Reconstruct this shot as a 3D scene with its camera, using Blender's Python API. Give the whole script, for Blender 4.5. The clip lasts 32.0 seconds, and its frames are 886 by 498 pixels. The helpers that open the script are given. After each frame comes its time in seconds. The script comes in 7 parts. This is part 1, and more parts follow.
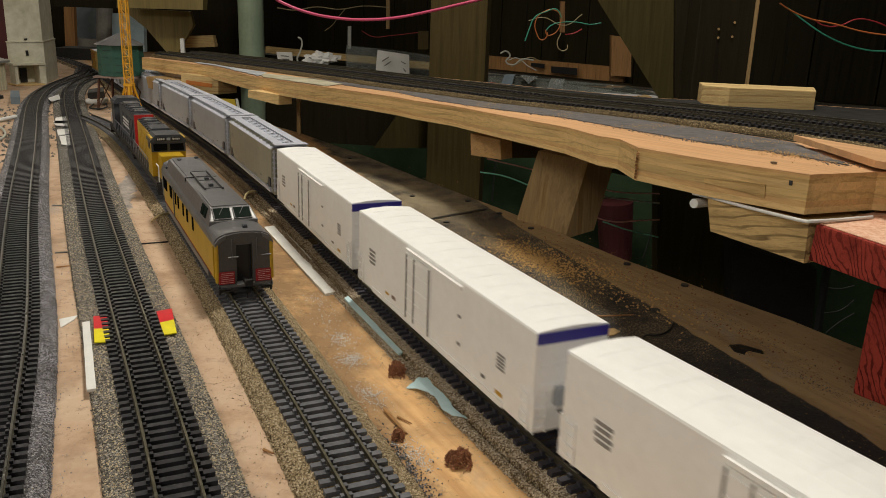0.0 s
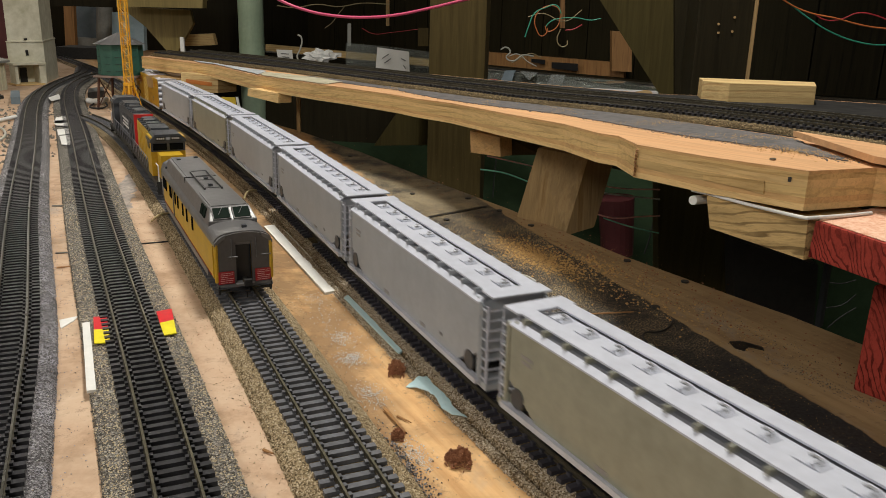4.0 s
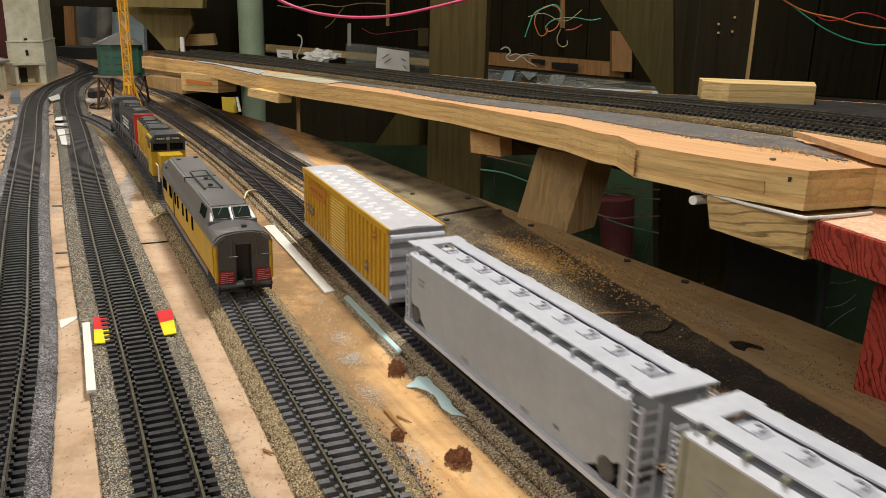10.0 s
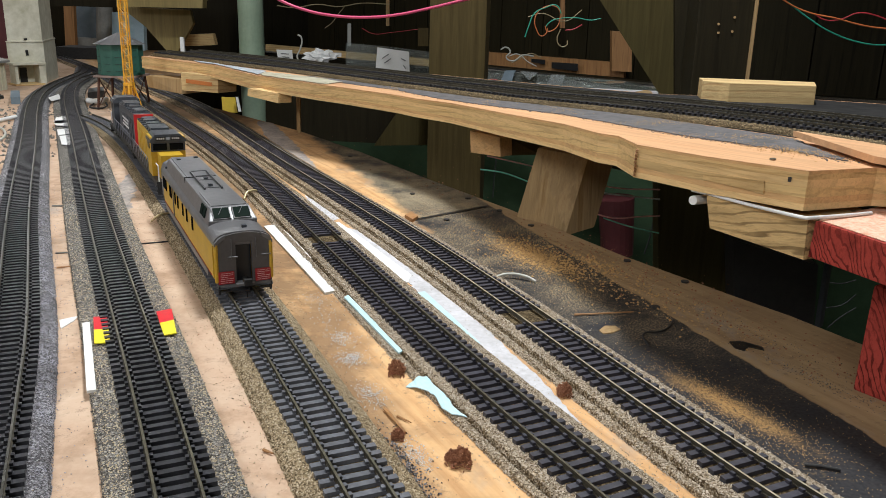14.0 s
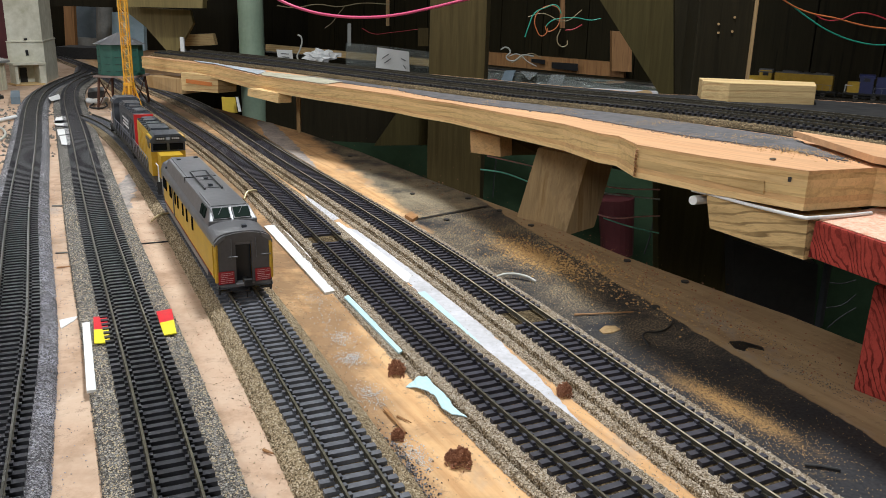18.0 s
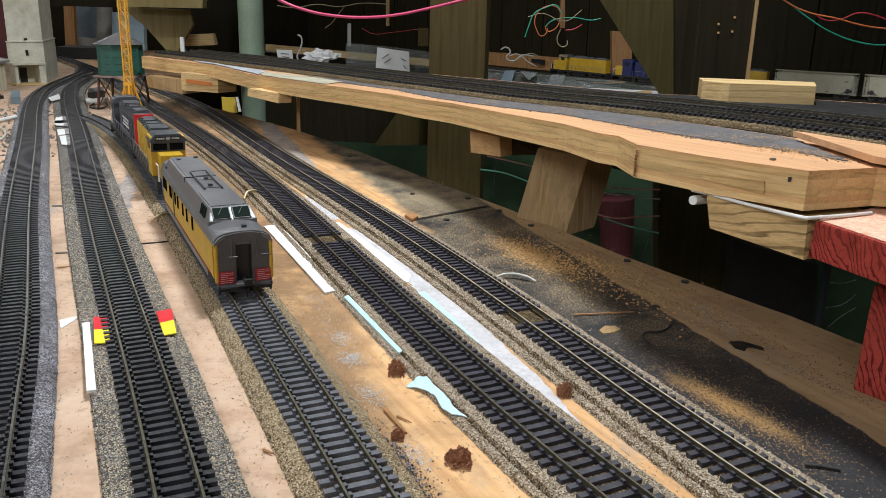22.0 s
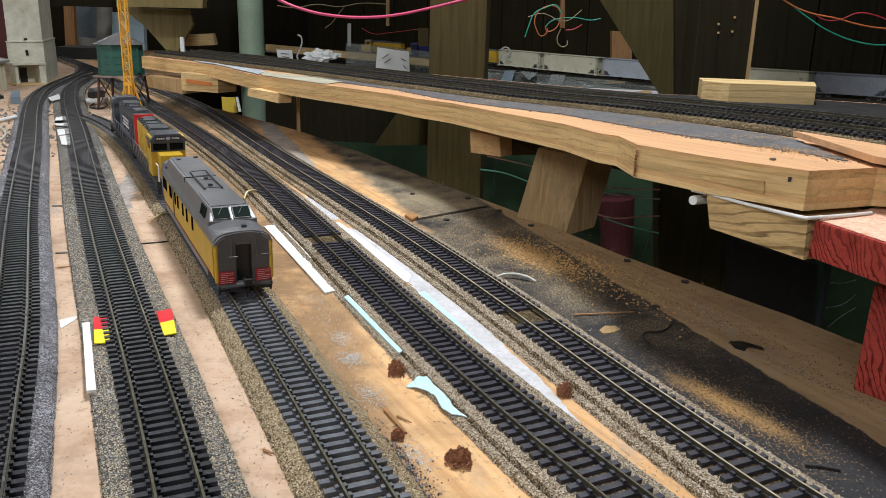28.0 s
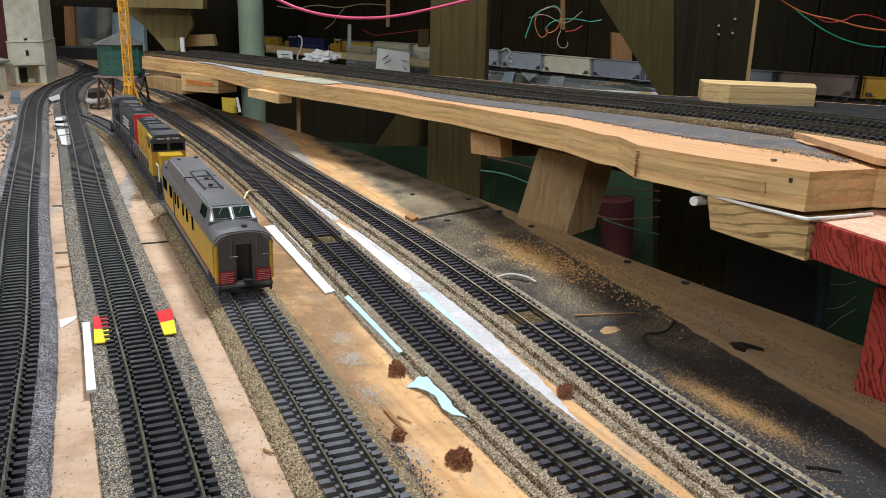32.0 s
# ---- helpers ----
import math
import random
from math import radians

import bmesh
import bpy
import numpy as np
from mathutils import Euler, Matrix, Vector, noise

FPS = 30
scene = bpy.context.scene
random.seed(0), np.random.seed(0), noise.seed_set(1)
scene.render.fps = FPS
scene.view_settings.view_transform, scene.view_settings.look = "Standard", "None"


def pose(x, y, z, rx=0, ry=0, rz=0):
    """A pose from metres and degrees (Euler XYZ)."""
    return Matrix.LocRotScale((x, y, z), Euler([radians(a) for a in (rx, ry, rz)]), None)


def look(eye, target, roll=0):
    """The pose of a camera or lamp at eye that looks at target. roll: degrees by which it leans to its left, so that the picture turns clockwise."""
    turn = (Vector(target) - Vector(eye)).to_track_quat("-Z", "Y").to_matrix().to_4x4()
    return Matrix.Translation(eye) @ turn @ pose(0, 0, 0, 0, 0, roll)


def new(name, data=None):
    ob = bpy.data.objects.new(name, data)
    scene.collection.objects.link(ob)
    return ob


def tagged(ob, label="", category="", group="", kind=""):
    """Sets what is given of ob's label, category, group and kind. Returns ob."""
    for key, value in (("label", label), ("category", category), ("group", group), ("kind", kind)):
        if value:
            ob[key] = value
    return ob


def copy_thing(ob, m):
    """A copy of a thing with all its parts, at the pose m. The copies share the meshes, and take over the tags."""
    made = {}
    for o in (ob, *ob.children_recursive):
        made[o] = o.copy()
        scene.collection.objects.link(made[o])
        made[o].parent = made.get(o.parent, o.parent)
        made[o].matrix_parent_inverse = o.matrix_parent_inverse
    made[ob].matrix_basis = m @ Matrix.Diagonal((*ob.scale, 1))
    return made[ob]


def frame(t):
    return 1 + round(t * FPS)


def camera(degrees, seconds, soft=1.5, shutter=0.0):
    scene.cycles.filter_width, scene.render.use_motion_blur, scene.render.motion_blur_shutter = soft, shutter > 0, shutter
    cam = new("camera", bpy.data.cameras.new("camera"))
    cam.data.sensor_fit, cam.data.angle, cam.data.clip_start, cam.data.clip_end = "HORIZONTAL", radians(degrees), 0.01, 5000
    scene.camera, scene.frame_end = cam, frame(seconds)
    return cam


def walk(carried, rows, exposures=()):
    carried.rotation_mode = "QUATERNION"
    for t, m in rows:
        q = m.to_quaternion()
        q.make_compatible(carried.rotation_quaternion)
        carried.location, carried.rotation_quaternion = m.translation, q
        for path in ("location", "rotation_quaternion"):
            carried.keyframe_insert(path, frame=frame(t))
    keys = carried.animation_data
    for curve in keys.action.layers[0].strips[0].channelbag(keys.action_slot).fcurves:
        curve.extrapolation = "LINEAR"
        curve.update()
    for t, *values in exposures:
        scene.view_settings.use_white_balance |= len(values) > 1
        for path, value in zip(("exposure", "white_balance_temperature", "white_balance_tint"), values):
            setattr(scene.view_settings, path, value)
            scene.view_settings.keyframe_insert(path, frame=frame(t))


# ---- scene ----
cam = camera(56.45, 32.0, soft=0.8, shutter=0.5)
STILL = look((0, 0, 0.1863), (0, 0.9584, -0.0992), 1.4983)
START = look((-0.00154, -0.00067, 0.18521), (0.00074, 0.95897, -0.09604), 1.918)
END = look((-0.00057, 0.00011, 0.18574), (0.0, 0.95893, -0.09828), 1.6285)
ROWS = [(0, START), (0.5, START), (0.95, START), (1.35, STILL), (2, STILL), (16, STILL), (30.5, STILL), (31.1, STILL), (31.5, END), (32, END)]
walk(cam, ROWS, [(0, -0.58, 7200, 10), (1.5, -0.6, 7400, 10), (3, -0.39, 7200, 10), (6, -0.03, 6420, 10), (8, -0.01, 6420, 10), (9, -0.01, 6850, 10), (11, 0.02, 7050, 10), (13, 0.1, 6950, 10), (14, 0.13, 6000, 10), (17, 0.13, 5900, 10), (32, 0.13, 5900, 10)])

# ---- world and lamps ----
world = bpy.data.worlds.new("world")
scene.world = world
world.use_nodes = True
world.node_tree.nodes["Background"].inputs[0].default_value = (0.9, 0.95, 1, 1)
world.node_tree.nodes["Background"].inputs[1].default_value = 0.02


def area_light(name, eye, target, sx, sy, watts, colour):
    la = bpy.data.lights.new(name, "AREA")
    la.shape, la.size, la.size_y, la.energy, la.color = "RECTANGLE", sx, sy, watts, colour
    ob = new(name, la)
    ob.matrix_world = look(eye, target)
    return ob


WARM_WHITE = (1, 0.97, 0.9)
area_light("ceiling_lamp", (0.133, 0.783, 1.3), (0.1, 0.7, 0), 0.1, 0.3, 21.5, (0.99, 0.985, 0.93))
# Three unseen fill lamps, added to brighten left sides and under the deck.
area_light("unseen_area_light", (-1.6, 0.2, 0.55), (0.0, 0.45, 0), 0.2, 1.3, 5, WARM_WHITE)
area_light("unseen_area_light", (-1.2, 1.05, 0.85), (-0.3, 1.2, 0), 0.16, 0.9, 4.5, WARM_WHITE)
area_light("unseen_area_light", (-0.55, -0.9, 0.8), (0.1, 0.5, 0.05), 1.2, 0.16, 9.5, WARM_WHITE)
# Unseen far lamp, placed for the glints on the rail heads.
area_light("unseen_area_light", (-1.4, 3.3, 0.95), (-1.0, 2.0, 0), 0.9, 0.12, 2.5, WARM_WHITE)

# ---- materials ----


def material(name, rough=0.6, metal=0.0):
    m = bpy.data.materials.new(name)
    m.use_nodes = True
    b = m.node_tree.nodes["Principled BSDF"]
    b.inputs["Roughness"].default_value, b.inputs["Metallic"].default_value = rough, metal
    return m, m.node_tree, b


def dull(m, level):
    m.node_tree.nodes["Principled BSDF"].inputs["Specular IOR Level"].default_value = level


def link(nt, a, b):
    nt.links.new(a, b)


def coords(nt, scale=(1, 1, 1), rot=(0, 0, 0)):
    t, turn, mp = nt.nodes.new("ShaderNodeTexCoord"), nt.nodes.new("ShaderNodeMapping"), nt.nodes.new("ShaderNodeMapping")
    mp.inputs["Scale"].default_value = scale
    turn.inputs["Rotation"].default_value = [radians(a) for a in rot]
    link(nt, t.outputs["Object"], turn.inputs["Vector"])
    link(nt, turn.outputs["Vector"], mp.inputs["Vector"])
    return mp.outputs["Vector"]


def noise_tex(nt, vec, scale, detail=4, rough=0.6):
    n = nt.nodes.new("ShaderNodeTexNoise")
    n.inputs["Scale"].default_value, n.inputs["Detail"].default_value, n.inputs["Roughness"].default_value = scale, detail, rough
    link(nt, vec, n.inputs["Vector"])
    return n.outputs["Fac"]


def ramp(nt, fac, stops):
    r = nt.nodes.new("ShaderNodeValToRGB")
    els = r.color_ramp.elements
    while len(els) < len(stops):
        els.new(0.5)
    for e, (p, c) in zip(els, stops):
        e.position = p
        e.color = (*c, 1) if len(c) == 3 else c
    link(nt, fac, r.inputs["Fac"])
    return r.outputs["Color"]


def mix(nt, fac, a, b, kind="MIX"):
    m = nt.nodes.new("ShaderNodeMix")
    m.data_type, m.blend_type = "RGBA", kind
    for sock, v in ((m.inputs["Factor"], fac), (m.inputs[6], a), (m.inputs[7], b)):
        if isinstance(v, (int, float)):
            sock.default_value = v
        elif isinstance(v, tuple):
            sock.default_value = (*v, 1)
        else:
            link(nt, v, sock)
    return m.outputs[2]


def bump(nt, b, height, strength, dist):
    n = nt.nodes.new("ShaderNodeBump")
    n.inputs["Strength"].default_value, n.inputs["Distance"].default_value = strength, dist
    link(nt, height, n.inputs["Height"])
    link(nt, n.outputs["Normal"], b.inputs["Normal"])


def maths(nt, op, a, b=0.0, c=0.0):
    m = nt.nodes.new("ShaderNodeMath")
    m.operation = op
    for sock, v in zip(m.inputs, (a, b, c)):
        if isinstance(v, (int, float)):
            sock.default_value = v
        else:
            link(nt, v, sock)
    return m.outputs[0]


def mottled(name, c1, c2, scale=60, rough=0.6, metal=0.0, relief=0.1, dist=0.0005, fine=6.0, vary=0.0):
    """Two colours mottled at two scales, with a fine relief."""
    m, nt, b = material(name, rough, metal)
    v = coords(nt)
    n1, n2 = noise_tex(nt, v, scale, 5), noise_tex(nt, v, scale * fine, 3)
    f = maths(nt, "MULTIPLY_ADD", n2, 0.45, maths(nt, "MULTIPLY", n1, 0.6))
    col = ramp(nt, f, [(0.38, c1), (0.66, c2)])
    if vary:
        oi = nt.nodes.new("ShaderNodeObjectInfo")
        k = maths(nt, "MULTIPLY_ADD", oi.outputs["Random"], vary, 1 - vary / 2)
        h = nt.nodes.new("ShaderNodeHueSaturation")
        link(nt, k, h.inputs["Value"])
        link(nt, col, h.inputs["Color"])
        col = h.outputs["Color"]
    link(nt, col, b.inputs["Base Color"])
    r = maths(nt, "MULTIPLY_ADD", n2, 0.25, rough - 0.12)
    link(nt, r, b.inputs["Roughness"])
    bump(nt, b, f, relief, dist)
    return m


def wood(name, light, dark, axis="x", scale=26, rough=0.6, rot=(0, 0, 0), streak=0.7, rings=0.0):
    """Sawn timber with its grain along one axis, dark streaks and, if wanted, ring figure."""
    scale *= 4
    m, nt, b = material(name, rough)
    k = {"x": (0.05, 1, 1), "y": (1, 0.05, 1), "z": (1, 1, 0.05)}[axis]
    v = coords(nt, k, rot)
    n1, n2 = noise_tex(nt, v, scale, 6, 0.65), noise_tex(nt, v, scale * 5, 4, 0.7)
    blot = noise_tex(nt, coords(nt), 9, 4)
    col = ramp(nt, n1, [(0.32, dark), (0.46, light), (0.54, tuple(0.8 * a for a in light)), (0.7, light)])
    lines = ramp(nt, noise_tex(nt, v, scale * 2.2, 3, 0.55), [(0.34, (1, 1, 1)), (0.43, (0, 0, 0))])
    col = mix(nt, maths(nt, "MULTIPLY", lines, streak), col, tuple(0.62 * a for a in dark))
    if rings:
        w = nt.nodes.new("ShaderNodeTexWave")
        w.wave_type, w.rings_direction = "RINGS", "SPHERICAL"
        w.inputs["Scale"].default_value, w.inputs["Distortion"].default_value, w.inputs["Detail"].default_value = rings, 5, 3
        link(nt, coords(nt, (0.35, 1, 1), rot), w.inputs["Vector"])
        col = mix(nt, ramp(nt, w.outputs["Fac"], [(0.75, (0, 0, 0)), (0.92, (0.8, 0.8, 0.8))]), col, dark)
    col = mix(nt, maths(nt, "MULTIPLY", n2, 0.45), col, dark, "MULTIPLY")
    col = mix(nt, ramp(nt, blot, [(0.45, (0, 0, 0)), (0.75, (0.4, 0.4, 0.4))]), col, dark)
    link(nt, col, b.inputs["Base Color"])
    bump(nt, b, n2, 0.25, 0.0005)
    return m


def lined_wood(name, light, dark, axis="y", rot=(0, 0, 0), period=0.0025, wander=8.0, depth=0.8, rough=0.7):
    """Sawn plywood or softwood whose growth lines run long and slanting over the face."""
    m, nt, b = material(name, rough)
    k = {"x": (0.07, 1, 1), "y": (1, 0.07, 1), "z": (1, 1, 0.07)}[axis]
    v = coords(nt, k, rot)
    w = nt.nodes.new("ShaderNodeTexWave")
    w.wave_type, w.bands_direction = "BANDS", {"x": "Z", "y": "Z", "z": "X"}[axis]
    w.inputs["Scale"].default_value, w.inputs["Distortion"].default_value = 0.314 / period, wander
    w.inputs["Detail"].default_value, w.inputs["Detail Scale"].default_value = 4, 0.6
    link(nt, v, w.inputs["Vector"])
    fibre = noise_tex(nt, v, 700, 4, 0.7)
    tone = noise_tex(nt, v, 70, 5, 0.65)
    patch = noise_tex(nt, coords(nt), 16, 4)
    col = ramp(nt, tone, [(0.3, tuple(0.72 * a for a in light)), (0.5, light), (0.72, tuple(min(0.85, 1.12 * a) for a in light))])
    line = maths(nt, "MULTIPLY", ramp(nt, w.outputs["Fac"], [(0.72, (0, 0, 0)), (0.93, (1, 1, 1))]), ramp(nt, patch, [(0.36, (0.15, 0.15, 0.15)), (0.62, (1, 1, 1))]))
    col = mix(nt, maths(nt, "MULTIPLY", line, depth), col, dark)
    col = mix(nt, maths(nt, "MULTIPLY", ramp(nt, fibre, [(0.5, (0, 0, 0)), (0.72, (1, 1, 1))]), 0.5), col, dark)
    link(nt, col, b.inputs["Base Color"])
    bump(nt, b, maths(nt, "MULTIPLY_ADD", line, -0.6, fibre), 0.5, 0.0006)
    dull(m, 0.1)
    return m


def plain(name, c, rough=0.5, metal=0.0):
    return mottled(name, tuple(0.82 * a for a in c), c, 90, rough, metal, 0.03)


M = {}
# Two lighter copies of the black tie, with the lamp's sheen in their colour.
M["tie_sheen"] = mottled("sheen_tinted_black_tie", (0.075, 0.078, 0.09), (0.13, 0.134, 0.152), 300, 0.42, 0, 0.1, vary=0.35)
M["tie_faint_sheen"] = mottled("faint_sheen_black_tie", (0.026, 0.025, 0.034), (0.052, 0.05, 0.066), 300, 0.42, 0, 0.1, vary=0.35)
M["tie"] = mottled("black_plastic_tie", (0.016, 0.016, 0.019), (0.036, 0.036, 0.043), 300, 0.38, 0, 0.1, vary=0.5)
M["rail"] = mottled("weathered_nickel_rail", (0.085, 0.078, 0.055), (0.17, 0.155, 0.11), 120, 0.35, 0.5, 0.05)
M["rail_side"] = mottled("dark_rail_side", (0.035, 0.03, 0.02), (0.075, 0.065, 0.045), 120, 0.55, 0.3, 0.05)
M["brass"] = mottled("brassy_rail", (0.36, 0.32, 0.21), (0.55, 0.5, 0.36), 40, 0.32, 0.4, 0.05)
# Brighter copy of the rail metal, its colour raised for the lamp's glints.
M["rail_bright"] = mottled("glinting_rail", (0.15, 0.145, 0.13), (0.24, 0.235, 0.215), 12, 0.3, 0.7, 0.05)
M["white"] = mottled("white_car_paint", (0.84, 0.845, 0.85), (0.91, 0.915, 0.92), 30, 0.45, 0, 0.03)
M["blue"] = plain("blue_trim_paint", (0.035, 0.03, 0.3), 0.4)
M["hatch_gray"] = plain("gray_hatch_latch", (0.2, 0.205, 0.22), 0.5)
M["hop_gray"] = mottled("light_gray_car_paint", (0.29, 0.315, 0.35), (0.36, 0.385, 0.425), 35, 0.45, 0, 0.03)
M["hop_tan"] = mottled("gray_green_car_paint", (0.23, 0.235, 0.19), (0.31, 0.31, 0.25), 35, 0.45, 0, 0.03)
M["cream"] = mottled("cream_car_paint", (0.5, 0.48, 0.36), (0.62, 0.59, 0.45), 35, 0.5, 0, 0.03)
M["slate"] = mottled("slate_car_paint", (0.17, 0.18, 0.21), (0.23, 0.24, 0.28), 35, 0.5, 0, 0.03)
M["brown"] = mottled("brown_car_paint", (0.2, 0.14, 0.12), (0.3, 0.22, 0.19), 35, 0.5, 0, 0.03)
M["navy"] = plain("navy_paint", (0.02, 0.025, 0.1), 0.45)
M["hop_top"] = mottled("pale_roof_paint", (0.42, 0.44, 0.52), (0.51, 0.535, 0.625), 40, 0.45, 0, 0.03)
M["yellow"] = mottled("yellow_car_paint", (0.43, 0.235, 0.012), (0.54, 0.3, 0.022), 50, 0.4, 0, 0.03)
M["pale_yellow"] = plain("pale_yellow_paint", (0.8, 0.6, 0.2), 0.4)
M["yellow_loco"] = mottled("armour_yellow_paint", (0.42, 0.25, 0.014), (0.56, 0.35, 0.022), 60, 0.45, 0, 0.03)
M["silver"] = mottled("silver_roof_paint", (0.47, 0.47, 0.53), (0.6, 0.6, 0.67), 60, 0.42, 0.1, 0.05)
# Brighter than the silver roof, to paint highlights on its raised panels.
M["panel_highlight"] = mottled("highlit_roof_panel", (0.68, 0.68, 0.74), (0.82, 0.82, 0.88), 60, 0.4, 0, 0.03)
M["gray"] = mottled("harbor_gray_paint", (0.09, 0.09, 0.095), (0.13, 0.13, 0.14), 60, 0.42, 0, 0.05)
M["coach_roof"] = mottled("gray_roof_paint", (0.095, 0.094, 0.098), (0.135, 0.133, 0.139), 40, 0.33, 0, 0.02)
M["dark"] = mottled("black_running_gear", (0.012, 0.012, 0.013), (0.035, 0.034, 0.033), 200, 0.55, 0, 0.1)
M["dark_gray"] = mottled("dark_gray_loco_paint", (0.035, 0.04, 0.048), (0.06, 0.066, 0.078), 80, 0.45, 0, 0.05)
M["red"] = plain("scarlet_paint", (0.5, 0.02, 0.02), 0.45)
M["sign_red"] = plain("sign_red", (0.32, 0.012, 0.02), 0.5)
M["black"] = plain("black_paint", (0.012, 0.012, 0.013), 0.4)
M["dark_glass"] = plain("dark_window_glass", (0.008, 0.009, 0.01), 0.16)
M["dark_glass"].node_tree.nodes["Principled BSDF"].inputs["Specular IOR Level"].default_value = 0.0
M["green_glass"] = plain("greenish_window_plastic", (0.016, 0.024, 0.02), 0.3)
dull(M["green_glass"], 0.0)
M["letter"] = plain("white_lettering", (0.7, 0.7, 0.7), 0.5)
M["letter_red"] = plain("faded_red_lettering", (0.46, 0.14, 0.02), 0.5)
M["letter_pink"] = plain("pale_pink_lettering", (0.6, 0.35, 0.36), 0.5)
M["coach_end"] = mottled("dark_gray_end_paint", (0.062, 0.058, 0.058), (0.085, 0.08, 0.081), 60, 0.5, 0, 0.05)
M["letter_dark"] = plain("gray_lettering", (0.14, 0.14, 0.15), 0.5)
M["letter_faint"] = plain("faded_lettering", (0.27, 0.26, 0.26), 0.5)
M["steel"] = mottled("wheel_steel", (0.12, 0.11, 0.1), (0.25, 0.23, 0.2), 200, 0.35, 0.9, 0.05)
M["pine"] = wood("pine_plywood_face", (0.7, 0.43, 0.24), (0.58, 0.34, 0.18), "y", 16, rot=(0, 0, -30), streak=0.05)
M["ply_tan"] = lined_wood("plywood_edge_light", (0.72, 0.5, 0.24), (0.4, 0.25, 0.1), "y", (0, 0, -30), 0.005, 10, 0.3)
M["ply_brown"] = lined_wood("plywood_edge_dark", (0.62, 0.42, 0.19), (0.28, 0.17, 0.06), "y", (3, 2, -30), 0.005, 14, 0.5)
M["ply_rough"] = lined_wood("rough_layered_plywood", (0.66, 0.46, 0.21), (0.3, 0.19, 0.08), "y", (5, 3, -32), 0.0045, 12, 0.5)
M["ply_dark"] = lined_wood("dark_lined_plywood", (0.62, 0.43, 0.2), (0.14, 0.09, 0.04), "y", (9, 5, -40), 0.0042, 22, 0.9)
M["ply_end"] = wood("plywood_end_grain", (0.74, 0.49, 0.24), (0.55, 0.34, 0.15), "y", 40, rot=(0, 0, -30), streak=0.3)
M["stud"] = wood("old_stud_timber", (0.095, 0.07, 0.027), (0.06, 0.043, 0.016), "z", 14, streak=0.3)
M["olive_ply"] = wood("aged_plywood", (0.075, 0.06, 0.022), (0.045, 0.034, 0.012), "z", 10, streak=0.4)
# Lighter copy of the aged plywood; the far-left light is in its colour.
M["lit_ply"] = wood("lit_aged_plywood", (0.34, 0.265, 0.095), (0.2, 0.15, 0.05), "z", 8, streak=0.2)
M["stud_dark"] = wood("dark_timber", (0.026, 0.021, 0.011), (0.014, 0.0115, 0.006), "z", 14, streak=0.4)
M["pale_wood"] = wood("pale_pine_timber", (0.44, 0.31, 0.16), (0.28, 0.175, 0.075), "z", 18, streak=0.3)
M["pale_wood_x"] = lined_wood("pale_pine_strip", (0.56, 0.41, 0.2), (0.33, 0.16, 0.06), "x", (8, 0, 10), 0.007, 7, 0.6)
M["red_wood"] = lined_wood("red_stained_end_grain", (0.34, 0.052, 0.038), (0.045, 0.004, 0.004), "z", (0, 30, 35), 0.0028, 22, 1.0, 0.85)
M["orange_wood"] = wood("orange_pine", (0.45, 0.24, 0.09), (0.3, 0.14, 0.05), "z", 12)
M["red_top"] = mottled("lit_red_stain", (0.6, 0.3, 0.2), (0.8, 0.54, 0.4), 120, 0.8, 0, 0.4, 0.001, 4.0)
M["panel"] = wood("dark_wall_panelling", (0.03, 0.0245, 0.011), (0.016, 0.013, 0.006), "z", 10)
M["concrete"] = mottled("concrete", (0.25, 0.24, 0.22), (0.36, 0.35, 0.33), 6, 0.8)
M["pale_bounce"] = mottled("pale_bounce_surface", (0.6, 0.57, 0.5), (0.72, 0.7, 0.63), 6, 0.8)
M["green_wall"] = mottled("green_painted_wall", (0.03, 0.055, 0.029), (0.046, 0.08, 0.043), 8, 0.7)
M["green_pole"] = mottled("pale_green_pole_paint", (0.44, 0.6, 0.44), (0.54, 0.7, 0.53), 14, 0.45)
M["plaster"] = mottled("stained_white_plaster", (0.4, 0.38, 0.28), (0.62, 0.6, 0.5), 12, 0.8)
M["tank_green"] = mottled("dark_green_boards", (0.015, 0.075, 0.055), (0.025, 0.1, 0.075), 60, 0.6)
M["crane"] = plain("yellow_crane_plastic", (0.72, 0.36, 0.02), 0.45)
M["paper"] = mottled("white_paper", (0.68, 0.68, 0.66), (0.78, 0.78, 0.77), 50, 0.7)
M["blue_paper"] = mottled("pale_blue_paper", (0.42, 0.62, 0.68), (0.52, 0.7, 0.76), 50, 0.7)
M["lichen"] = mottled("rust_brown_lichen", (0.16, 0.068, 0.04), (0.4, 0.19, 0.11), 500, 0.9, 0, 0.6, 0.001)


